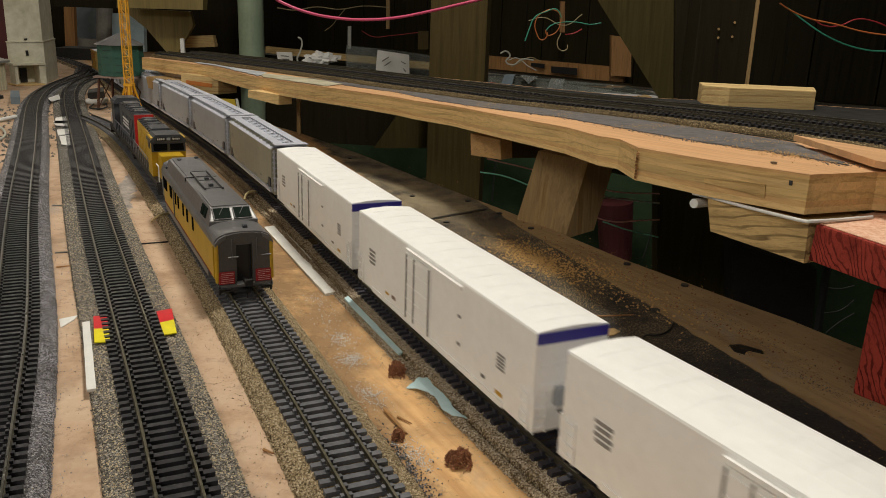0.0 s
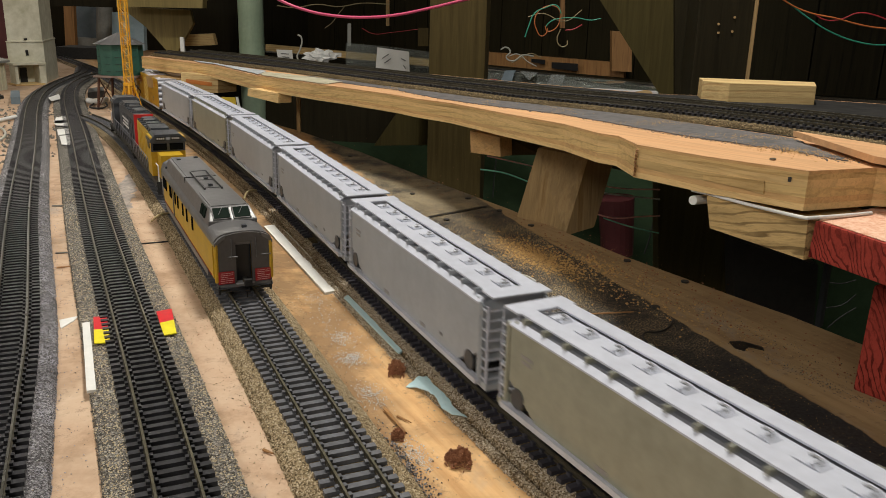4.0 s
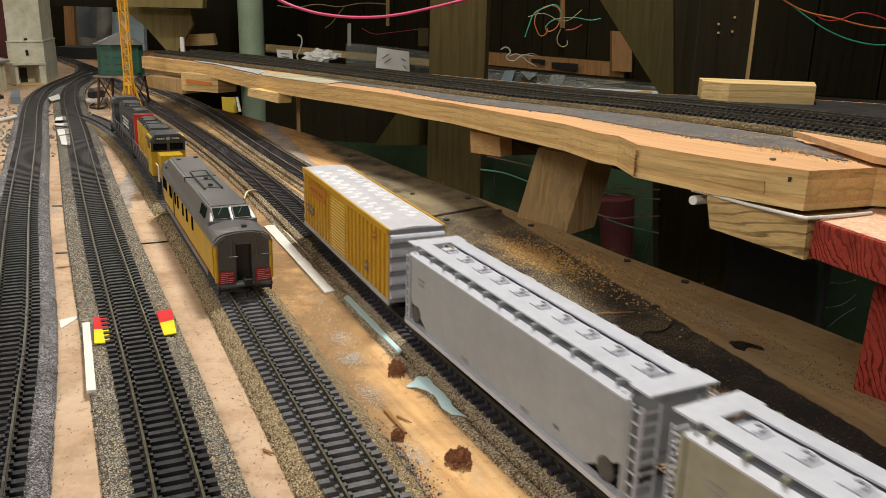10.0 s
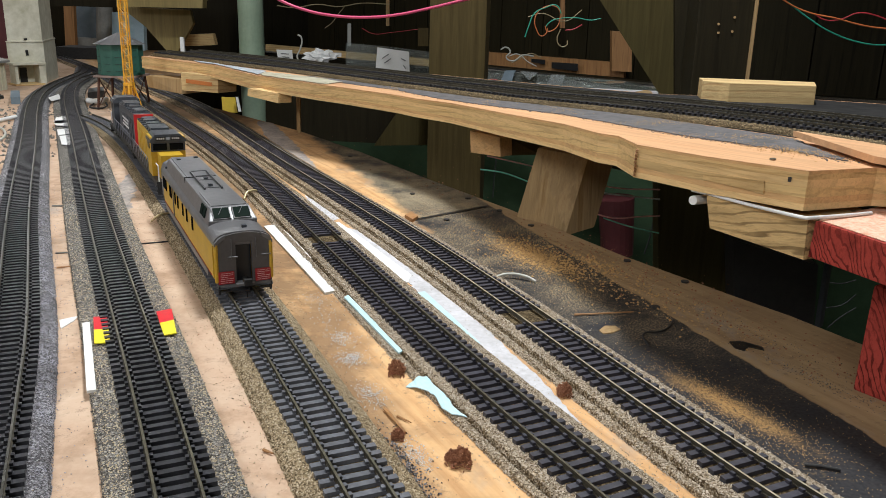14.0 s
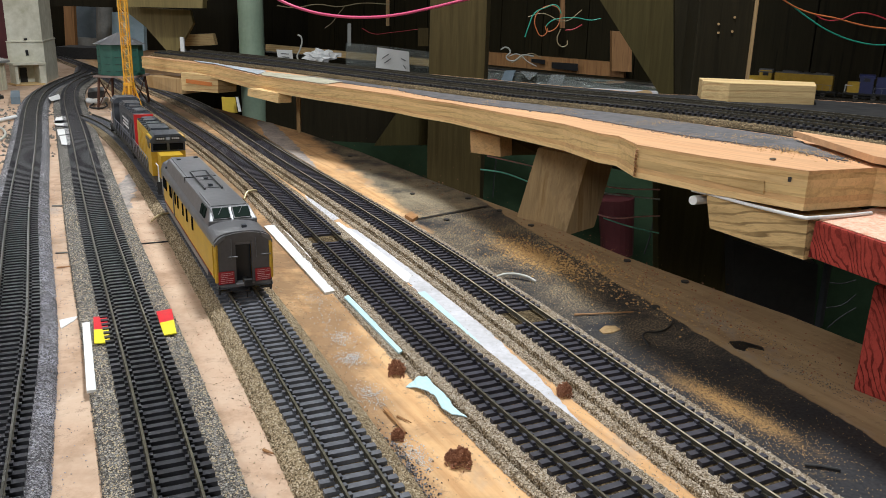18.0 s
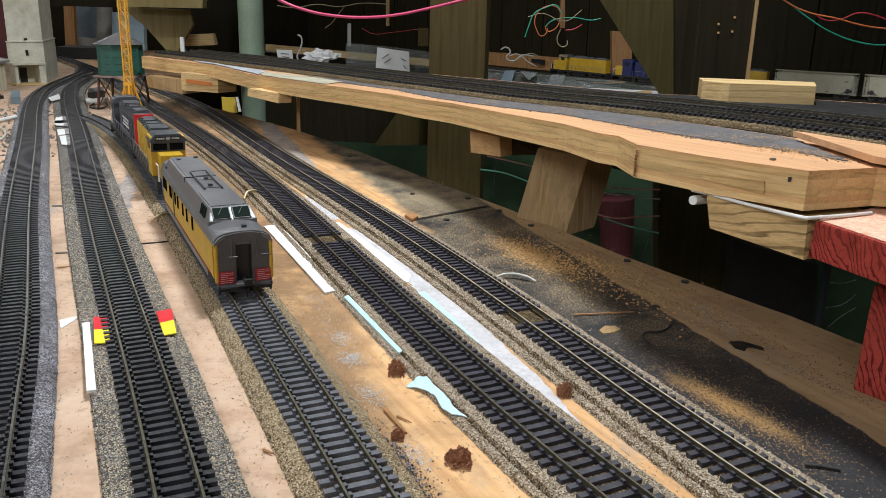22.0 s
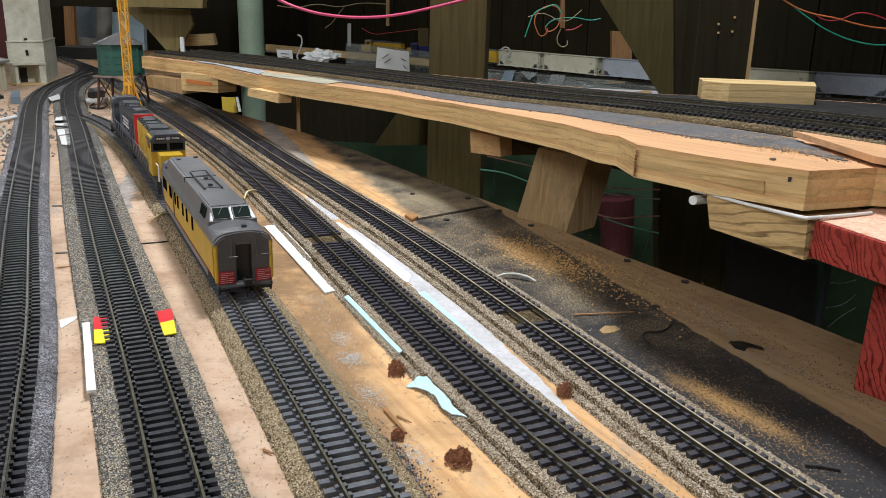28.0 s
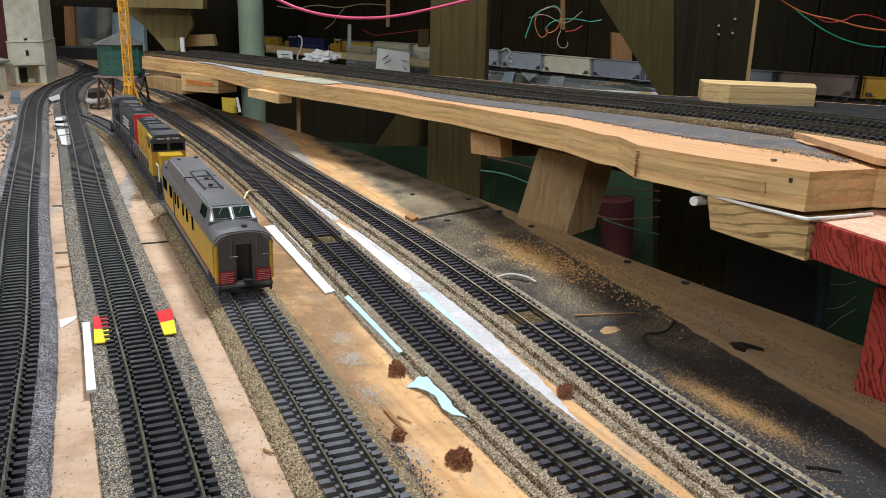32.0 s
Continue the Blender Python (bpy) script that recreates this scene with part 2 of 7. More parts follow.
def ballast_mat(name, a, b_, c):
    m, nt, b = material(name, 0.85)
    v = coords(nt)
    vo = nt.nodes.new("ShaderNodeTexVoronoi")
    vo.inputs["Scale"].default_value = 1050
    vo.feature = "F1"
    link(nt, v, vo.inputs["Vector"])
    sep = nt.nodes.new("ShaderNodeSeparateColor")
    link(nt, vo.outputs["Color"], sep.inputs[0])
    col = ramp(nt, sep.outputs[0], [(0.1, a), (0.45, b_), (0.9, c)])
    col = mix(nt, ramp(nt, vo.outputs["Distance"], [(0.35, (0, 0, 0)), (0.75, (0.75, 0.75, 0.75))]), col, tuple(0.45 * q for q in a))
    big = noise_tex(nt, v, 22, 4)
    col = mix(nt, ramp(nt, big, [(0.35, (0, 0, 0)), (0.7, (0.6, 0.6, 0.6))]), col, a)
    link(nt, col, b.inputs["Base Color"])
    bump(nt, b, vo.outputs["Distance"], 0.9, 0.0006)
    return m


def grain_mat(name, stops, rough=0.8, haze=None):
    """Loose stones, each of one colour of its own."""
    m, nt, b = material(name, rough)
    g = nt.nodes.new("ShaderNodeNewGeometry")
    col = ramp(nt, g.outputs["Random Per Island"], stops)
    col = mix(nt, maths(nt, "MULTIPLY", noise_tex(nt, coords(nt), 30, 4), 0.5), col, (0.12, 0.09, 0.06))
    if haze:
        col = mix(nt, ramp(nt, noise_tex(nt, coords(nt), 70, 5, 0.7), [(0.42, (0, 0, 0)), (0.64, (0.8, 0.8, 0.8))]), col, haze)
    link(nt, col, b.inputs["Base Color"])
    dull(m, 0.15)
    return m


G = {}
G["ballast"] = grain_mat("tan_stones", [(0.0, (0.12, 0.092, 0.066)), (0.2, (0.31, 0.25, 0.18)), (0.5, (0.48, 0.4, 0.3)), (0.8, (0.64, 0.55, 0.44)), (1.0, (0.82, 0.75, 0.65))])
G["ballast_olive"] = grain_mat("olive_tan_stones", [(0.0, (0.12, 0.088, 0.05)), (0.25, (0.31, 0.235, 0.14)), (0.55, (0.46, 0.36, 0.22)), (0.85, (0.62, 0.51, 0.35)), (1.0, (0.8, 0.7, 0.54))])
G["ballast_brown"] = grain_mat("brown_stones", [(0.0, (0.07, 0.05, 0.025)), (0.4, (0.2, 0.15, 0.08)), (0.8, (0.34, 0.26, 0.15)), (1.0, (0.5, 0.4, 0.26))])
G["ballast_pale"] = grain_mat("blue_gray_stones", [(0.0, (0.05, 0.05, 0.058)), (0.4, (0.15, 0.148, 0.17)), (0.75, (0.25, 0.245, 0.28)), (0.97, (0.38, 0.37, 0.41)), (1.0, (0.5, 0.4, 0.25))], 0.8, (0.52, 0.51, 0.6))
G["ballast_gray"] = grain_mat("mixed_gray_stones", [(0.0, (0.08, 0.075, 0.07)), (0.35, (0.26, 0.243, 0.235)), (0.56, (0.42, 0.395, 0.37)), (0.62, (0.58, 0.46, 0.29)), (1.0, (0.8, 0.7, 0.53))])
M["ballast"] = ballast_mat("tan_ballast", (0.1, 0.066, 0.035), (0.34, 0.25, 0.145), (0.72, 0.6, 0.44))
M["ballast_olive"] = ballast_mat("olive_tan_ballast", (0.085, 0.06, 0.031), (0.28, 0.207, 0.118), (0.6, 0.49, 0.33))
M["ballast_brown"] = ballast_mat("brown_ballast", (0.05, 0.035, 0.018), (0.13, 0.095, 0.05), (0.28, 0.21, 0.12))
M["ballast_pale"] = ballast_mat("pale_gray_ballast", (0.07, 0.067, 0.07), (0.22, 0.215, 0.225), (0.6, 0.59, 0.62))
M["wash"] = mottled("thin_gray_wash", (0.2, 0.19, 0.19), (0.5, 0.42, 0.36), 50, 0.8, 0, 0.1)
M["dark_felt"] = mottled("dark_paint_and_gap_shade", (0.012, 0.012, 0.012), (0.036, 0.034, 0.033), 60, 0.85, 0, 0.2)
M["ballast_gray"] = ballast_mat("gray_ballast", (0.06, 0.055, 0.048), (0.2, 0.185, 0.165), (0.55, 0.52, 0.47))

for key in ("panel", "stud", "stud_dark", "olive_ply", "pine", "ply_tan", "ply_brown", "ply_rough", "ply_end", "pale_wood", "pale_wood_x", "red_wood", "red_top", "concrete", "green_wall", "lichen", "ballast", "ballast_olive", "ballast_brown", "ballast_pale", "ballast_gray", "dark_felt", "paper"):
    dull(M[key], 0.1)
dull(M["tie"], 0.5)
dull(M["dark"], 0.3)

# ---- mesh helpers ----


def mesh_from(name, verts, faces, mat, parent=None, label="", smooth=False):
    me = bpy.data.meshes.new(name)
    me.from_pydata([tuple(v) for v in verts], [], [tuple(f) for f in faces])
    me.materials.append(mat)
    if smooth:
        me.polygons.foreach_set("use_smooth", [True] * len(me.polygons))
    me.update()
    ob = new(name, me)
    ob.parent = parent
    if label:
        ob["label"] = label
    return ob


def part(name, bm, mat, parent=None, label="", bevel=0.0, smooth=False):
    if bevel:
        bmesh.ops.bevel(bm, geom=bm.edges[:], offset=bevel, segments=2, profile=0.7, affect="EDGES", clamp_overlap=True)
    bmesh.ops.recalc_face_normals(bm, faces=bm.faces[:])
    me = bpy.data.meshes.new(name)
    bm.to_mesh(me)
    bm.free()
    me.materials.append(mat)
    if smooth:
        me.polygons.foreach_set("use_smooth", [True] * len(me.polygons))
    ob = new(name, me)
    ob.parent = parent
    if label:
        ob["label"] = label
    return ob


def box(bm, c, s, m=None):
    t = Matrix.Translation(c) @ Matrix.Diagonal((*s, 1))
    bmesh.ops.create_cube(bm, size=1, matrix=(m @ t) if m else t)
    return bm


def boxes(*items):
    bm = bmesh.new()
    for c, s in items:
        box(bm, c, s)
    return bm


def each(name, mat, parent, *items):
    for it in items:
        part(name, boxes(it), mat, parent)


def rod(bm, a, b, r, n=8, r2=None):
    a, b = Vector(a), Vector(b)
    d = b - a
    q = d.to_track_quat("Z", "Y").to_matrix().to_4x4()
    bmesh.ops.create_cone(bm, cap_ends=True, segments=n, radius1=r, radius2=r if r2 is None else r2, depth=d.length, matrix=Matrix.Translation((a + b) / 2) @ q)
    return bm


def prism(bm, pts, z0, z1):
    """An upright prism over a plan outline; z0 and z1 are numbers or functions of (x, y)."""
    f0 = z0 if callable(z0) else (lambda x, y: z0)
    f1 = z1 if callable(z1) else (lambda x, y: z1)
    lo = [bm.verts.new((x, y, f0(x, y))) for x, y in pts]
    hi = [bm.verts.new((x, y, f1(x, y))) for x, y in pts]
    n = len(pts)
    bm.faces.new(lo[::-1])
    bm.faces.new(hi)
    for i in range(n):
        bm.faces.new((lo[i], lo[(i + 1) % n], hi[(i + 1) % n], hi[i]))
    return bm


def extrude_x(bm, section, x0, x1):
    """A body along x over a closed (y, z) section."""
    a = [bm.verts.new((x0, y, z)) for y, z in section]
    b = [bm.verts.new((x1, y, z)) for y, z in section]
    n = len(section)
    bm.faces.new(a[::-1])
    bm.faces.new(b)
    for i in range(n):
        bm.faces.new((a[i], a[(i + 1) % n], b[(i + 1) % n], b[i]))
    return bm


def empty(name, m, label="", category="", group="", kind=""):
    ob = new(name)
    ob.empty_display_size = 0.02
    ob.matrix_world = m
    return tagged(ob, label, category, group, kind)


def cable(name, pts, r, mat, label="", category="wire", parent=None, group="", cyclic=False):
    cu = bpy.data.curves.new(name, "CURVE")
    cu.dimensions, cu.bevel_depth, cu.bevel_resolution, cu.resolution_u = "3D", r, 2, 6
    sp = cu.splines.new("BEZIER")
    sp.bezier_points.add(len(pts) - 1)
    for bp, p in zip(sp.bezier_points, pts):
        bp.co = p
        bp.handle_left_type = bp.handle_right_type = "AUTO"
    sp.use_cyclic_u = cyclic
    cu.materials.append(mat)
    ob = new(name, cu)
    if parent:
        ob.parent = parent
    else:
        tagged(ob, label, category, group)
    return ob


# ---- the plan: track centre lines, x as a polynomial of (y - 1) ----
RAIL = 0.0095


class Line:
    def __init__(self, coefs, lo, hi, start, end, z=None):
        self.c, self.lo, self.hi = coefs, lo, hi
        self.z = z or (lambda y: RAIL)
        ys = np.arange(end, start, -0.002)
        xs = np.array([self.x(y) for y in ys])
        self.p = np.stack([xs, ys, np.array([self.z(y) for y in ys])], 1)
        self.s = np.r_[0, np.cumsum(np.hypot(np.diff(xs), np.diff(ys)))]

    def x(self, y):
        d = np.polyder(self.c)
        if y < self.lo:
            return np.polyval(self.c, self.lo - 1) + np.polyval(d, self.lo - 1) * (y - self.lo)
        if y > self.hi:
            return np.polyval(self.c, self.hi - 1) + np.polyval(d, self.hi - 1) * (y - self.hi)
        return np.polyval(self.c, y - 1)

    def at(self, s):
        """The point at s metres from the far end, and the heading towards the near end."""
        s = min(max(s, 0), self.s[-1] - 0.003)
        p = np.array([np.interp(s, self.s, self.p[:, k]) for k in range(3)])
        q = np.array([np.interp(s + 0.002, self.s, self.p[:, k]) for k in range(3)])
        return p, (q - p) / np.linalg.norm(q - p)

    def s_at_y(self, y):
        return float(np.interp(-y, -self.p[:, 1], self.s))


T1 = Line([-0.2671, 0.1756, 0.2635, -0.0337, -0.0324, -0.4655, -0.5109], 0.37, 2.05, -5.7, 2.3)
T2 = Line([-0.055, 0.0962, 0.106, -0.0303, -0.0169, -0.4718, -0.4459], 0.267, 1.95, -5.7, 2.3)
T3 = Line([-0.421, -1.1165, -1.1695, -0.5855, -0.1777, -0.5273, -0.3782], 0.27, 1.275, -5.7, 1.275)
T4 = Line([0.0031, -0.0801, 0.0956, 0.0533, -0.1068, -0.5206, -0.2719], 0.273, 2.2, -5.75, 3.2)
T5 = Line([0.5027, 0.0105, -0.4859, -0.0446, 0.0699, -0.4955, -0.2101], 0.28, 1.8, -5.7, 2.3)


def deck_z(y):
    return float(np.interp(y, [0.2, 0.345, 0.85, 1.0, 3], [0.1225, 0.118, 0.0925, 0.0895, 0.0895]))


class Bend(Line):
    """A line through plan points, smoothed, from its far end."""

    def __init__(self, pts, z):
        p = np.array(pts, float)
        for _ in range(5):
            q = np.empty((2 * len(p) - 2, 2))
            q[0::2], q[1::2] = 0.75 * p[:-1] + 0.25 * p[1:], 0.25 * p[:-1] + 0.75 * p[1:]
            p = np.concatenate([p[:1], q, p[-1:]])
        self.p = np.concatenate([p, np.full((len(p), 1), z)], 1)
        self.s = np.r_[0, np.cumsum(np.hypot(*np.diff(p, axis=0).T))]


U1 = Line(np.polyfit(np.array([0.487, 0.556, 0.661, 0.785, 0.93, 1.12, 1.35]) - 1, [0.269, 0.2415, 0.195, 0.123, 0.016, -0.16, -0.40], 3), 0.48, 1.35, 0.1, 1.6, lambda y: deck_z(y) + RAIL)
U2 = Line(np.polyfit(np.array([0.487, 0.556, 0.661, 0.785, 0.93, 1.12, 1.35]) - 1 + 0.03, np.array([0.269, 0.2415, 0.195, 0.123, 0.016, -0.16, -0.40]) + 0.052, 3), 0.5, 1.38, 0.1, 1.6, lambda y: deck_z(y - 0.03) + RAIL)
FAR = Bend([(-1.9, 3.3), (-0.9, 3.2), (-0.3, 2.88), (0.0, 2.62), (0.165, 2.45), (0.34, 2.23), (0.51, 2.06), (0.69, 1.92), (0.87, 1.81), (1.1, 1.71), (1.5, 1.57), (1.85, 1.3), (2.0, 0.8), (2.15, 0.1), (2.6, -1.2), (4.2, -5.7)], RAIL)

RAIL_SEC = [(-0.0010, -0.0025), (0.0010, -0.0025), (0.0009, -0.0021), (0.0003, -0.0019), (0.0003, -0.0009), (0.0005, -0.0007), (0.0005, 0), (-0.0005, 0), (-0.0005, -0.0007), (-0.0003, -0.0009), (-0.0003, -0.0019), (-0.0009, -0.0021)]


def sweep(name, line, section, off, s0, s1, step, mat, parent, label="", uneven=0.0):
    ss = np.arange(s0, s1, step)
    verts, faces, n = [], [], len(section)
    for s in ss:
        p, h = line.at(s)
        side = np.array([-h[1], h[0], 0])
        side /= np.linalg.norm(side)
        for y, z in section:
            if uneven and abs(y) > 0.0185:
                w = Vector((s * 90, y * 300, 3))
                j = noise.noise(w) + 0.7 * noise.noise(w * 2.7)
                y, z = y + uneven * j, z + (0.35 * uneven * noise.noise(w * 1.9) if z > -RAIL + 0.001 else 0)
            v = p + side * (off + y)
            verts.append((v[0], v[1], v[2] + z))
    for i in range(len(ss) - 1):
        for k in range(n):
            a, b = i * n + k, i * n + (k + 1) % n
            faces.append((a, b, b + n, a + n))
    faces += [tuple(range(n))[::-1], tuple(range((len(ss) - 1) * n, len(ss) * n))]
    return mesh_from(name, verts, faces, mat, parent, label)


def tie_mesh(mat):
    bm = boxes(((0, 0, -0.0036), (0.0032, 0.030, 0.0022)))
    for y in (-0.0082, 0.0082):
        for e in (-0.0015, 0.0015):
            box(bm, (0, y + e * 1.1, -0.0019), (0.0023, 0.0014, 0.0014))
    me = bpy.data.meshes.new("tie")
    bm.to_mesh(me)
    bm.free()
    me.materials.append(mat)
    return me


TIES = {k: tie_mesh(M[k]) for k in ("tie", "tie_faint_sheen", "tie_sheen")}
BED = [(-0.0236, -RAIL + 0.0003), (-0.0225, -0.0072), (-0.0198, -0.0053), (-0.0165, -0.0047), (0.0165, -0.0047), (0.0198, -0.0053), (0.0225, -0.0072), (0.0236, -RAIL + 0.0003)]
TIER = [(-0.0262, -RAIL + 0.0003), (-0.0254, -0.0078), (-0.0222, -0.0072), (-0.0216, -0.009), (-0.0206, -0.009), (-0.0199, -0.0055), (-0.0165, -0.0047), (0.0165, -0.0047), (0.0199, -0.0055), (0.0206, -0.009), (0.0216, -0.009), (0.0222, -0.0072), (0.0254, -0.0078), (0.0262, -RAIL + 0.0003)]
LEDGE = [(-0.0262, -RAIL + 0.0003), (-0.0254, -0.0064), (-0.0236, -0.0056), (-0.0165, -0.005), (0.0165, -0.005), (0.0236, -0.0056), (0.0254, -0.0064), (0.0262, -RAIL + 0.0003)]
RNG = np.random.default_rng(7)


def grains(name, line, s0, s1, count, mat, parent, w0=0.0, size=0.0008, section=BED):
    """Loose ballast stones lying on a roadbed, denser towards the near end, joined."""
    s = s0 + (s1 - s0) * RNG.uniform(0, 1, count) ** 0.62
    w1 = section[-1][0] + 0.0004
    y = RNG.uniform(w0, w1, count) * RNG.choice([-1, 1], count)
    p = np.stack([np.interp(s, line.s, line.p[:, k]) for k in range(3)], 1)
    q = np.stack([np.interp(s + 0.002, line.s, line.p[:, k]) for k in range(3)], 1) - p
    q /= np.linalg.norm(q[:, :2], axis=1)[:, None]
    z = np.interp(y, [a for a, b in section], [b for a, b in section])
    pts = np.stack([p[:, 0] - q[:, 1] * y, p[:, 1] + q[:, 0] * y, p[:, 2] + z + RNG.uniform(-0.00015, 0.0002, count)], 1)
    return scatter(name, pts, size, mat, parent)


OCT = np.array([(1, 0, 0), (-1, 0, 0), (0, 1, 0), (0, -1, 0), (0, 0, 0.8), (0, 0, -0.8)])
OCT_F = np.array([(0, 2, 4), (2, 1, 4), (1, 3, 4), (3, 0, 4), (2, 0, 5), (1, 2, 5), (3, 1, 5), (0, 3, 5)])


def spill(name, line, s0, s1, count, mat, parent, size=0.0006):
    """Stray grains on the board beside a roadbed."""
    pts = []
    for a in RNG.uniform(s0, s1, count):
        p, h = line.at(a)
        b = (0.024 + abs(RNG.normal(0, 0.006))) * (1 if RNG.random() < 0.5 else -1)
        pts.append((p[0] - h[1] * b, p[1] + h[0] * b, p[2] - RAIL + 0.0004))
    return scatter(name, np.array(pts), size, mat, parent)


def scatter(name, pts, size, mat, parent=None):
    n = len(pts)
    k = size * RNG.uniform(0.3, 0.75, (n, 1, 1)) * RNG.uniform(0.6, 1.3, (n, 6, 1))
    a = RNG.uniform(0, 6.28, n)
    ca, sa = np.cos(a)[:, None], np.sin(a)[:, None]
    o = np.stack([ca * OCT[None, :, 0] - sa * OCT[None, :, 1], sa * OCT[None, :, 0] + ca * OCT[None, :, 1], np.repeat(OCT[None, :, 2], n, 0)], 2)
    v = (pts[:, None, :] + o * k).reshape(-1, 3)
    f = (OCT_F[None] + 6 * np.arange(n)[:, None, None]).reshape(-1, 3)
    me = bpy.data.meshes.new(name)
    me.from_pydata(v.tolist(), [], f.tolist())
    me.materials.append(mat)
    ob = new(name, me)
    ob.parent = parent
    ob["kind"] = "stuff"
    return ob


def track(name, line, y0, y1, near, label, bed, n_grains, rail=None, pitch=0.0066, gaps=(), section=None, strip=False, stone_size=0.00085, tie="tie"):
    """Track on its roadbed from y1 (far) to y0; ties nearer than near are parts, the rest one mesh."""
    root = empty(name, Matrix(), label, "track", "model tracks")
    sa, sb = line.s_at_y(y1), line.s_at_y(y0)
    sn, se = line.s_at_y(near), line.s_at_y(0.1)
    long = se < sb - 0.5
    sweep("roadbed", line, section or BED, 0, sa, sb, 0.004, bed, root, "sloped ballast roadbed", 0.0005 if strip else 0.0009)
    TIE = TIES[tie]
    # A dark strip paints the shade in the gaps between the ties.
    sweep("tie_gap_shade", line, [(-0.0132, -0.0055), (-0.013, -0.0043), (0.013, -0.0043), (0.0132, -0.0055)], 0, sa, sb, 0.01, M["dark_felt" if strip else "ballast_brown"], root, "dark strip between the ties, standing for shade")
    for off in (-0.00825, 0.00825):
        ob = sweep("rail", line, RAIL_SEC, off, sa, sb, 0.008, M["rail_side"], root)
        ob.data.materials.append(rail or M["rail"])
        nf = len(ob.data.polygons) - 2
        idx = [1 if (k < nf and k % 12 == 6) else 0 for k in range(nf + 2)]
        ob.data.polygons.foreach_set("material_index", idx)
    verts, faces = [], []
    base = [tuple(v.co) for v in TIE.vertices][:8]
    bf = [tuple(p.vertices) for p in TIE.polygons][:6]
    for s in np.arange(sa, sb, pitch):
        p, h = line.at(s)
        if any(abs(p[1] - q) < 0.008 for q in gaps):
            continue
        ang = math.atan2(h[1], h[0]) + random.uniform(-0.015, 0.015)
        m = Matrix.Translation(p) @ Matrix.Rotation(ang, 4, "Z")
        if s < sn or (long and s > se):
            if long and s > se and int(s / pitch) % 2:
                continue
            k = len(verts)
            verts += [m @ Vector(v) for v in base]
            faces += [tuple(i + k for i in f) for f in bf]
        else:
            t = new("tie", TIE)
            t.parent = root
            t.matrix_basis = m
    if verts:
        ob = mesh_from("distant_tie", verts, faces, M[tie], root)
        ob["kind"] = "stuff"
    if n_grains:
        stone = G[next(k for k in G if M[k] is bed)]
        grains("loose_ballast", line, sn, min(sb, line.s_at_y(0.2)), n_grains, stone, root, 0.0152 if strip else 0.0128, stone_size, section or BED)
        spill("stray_ballast", line, sn, min(sb, se), n_grains // 30, stone, root)
    return root


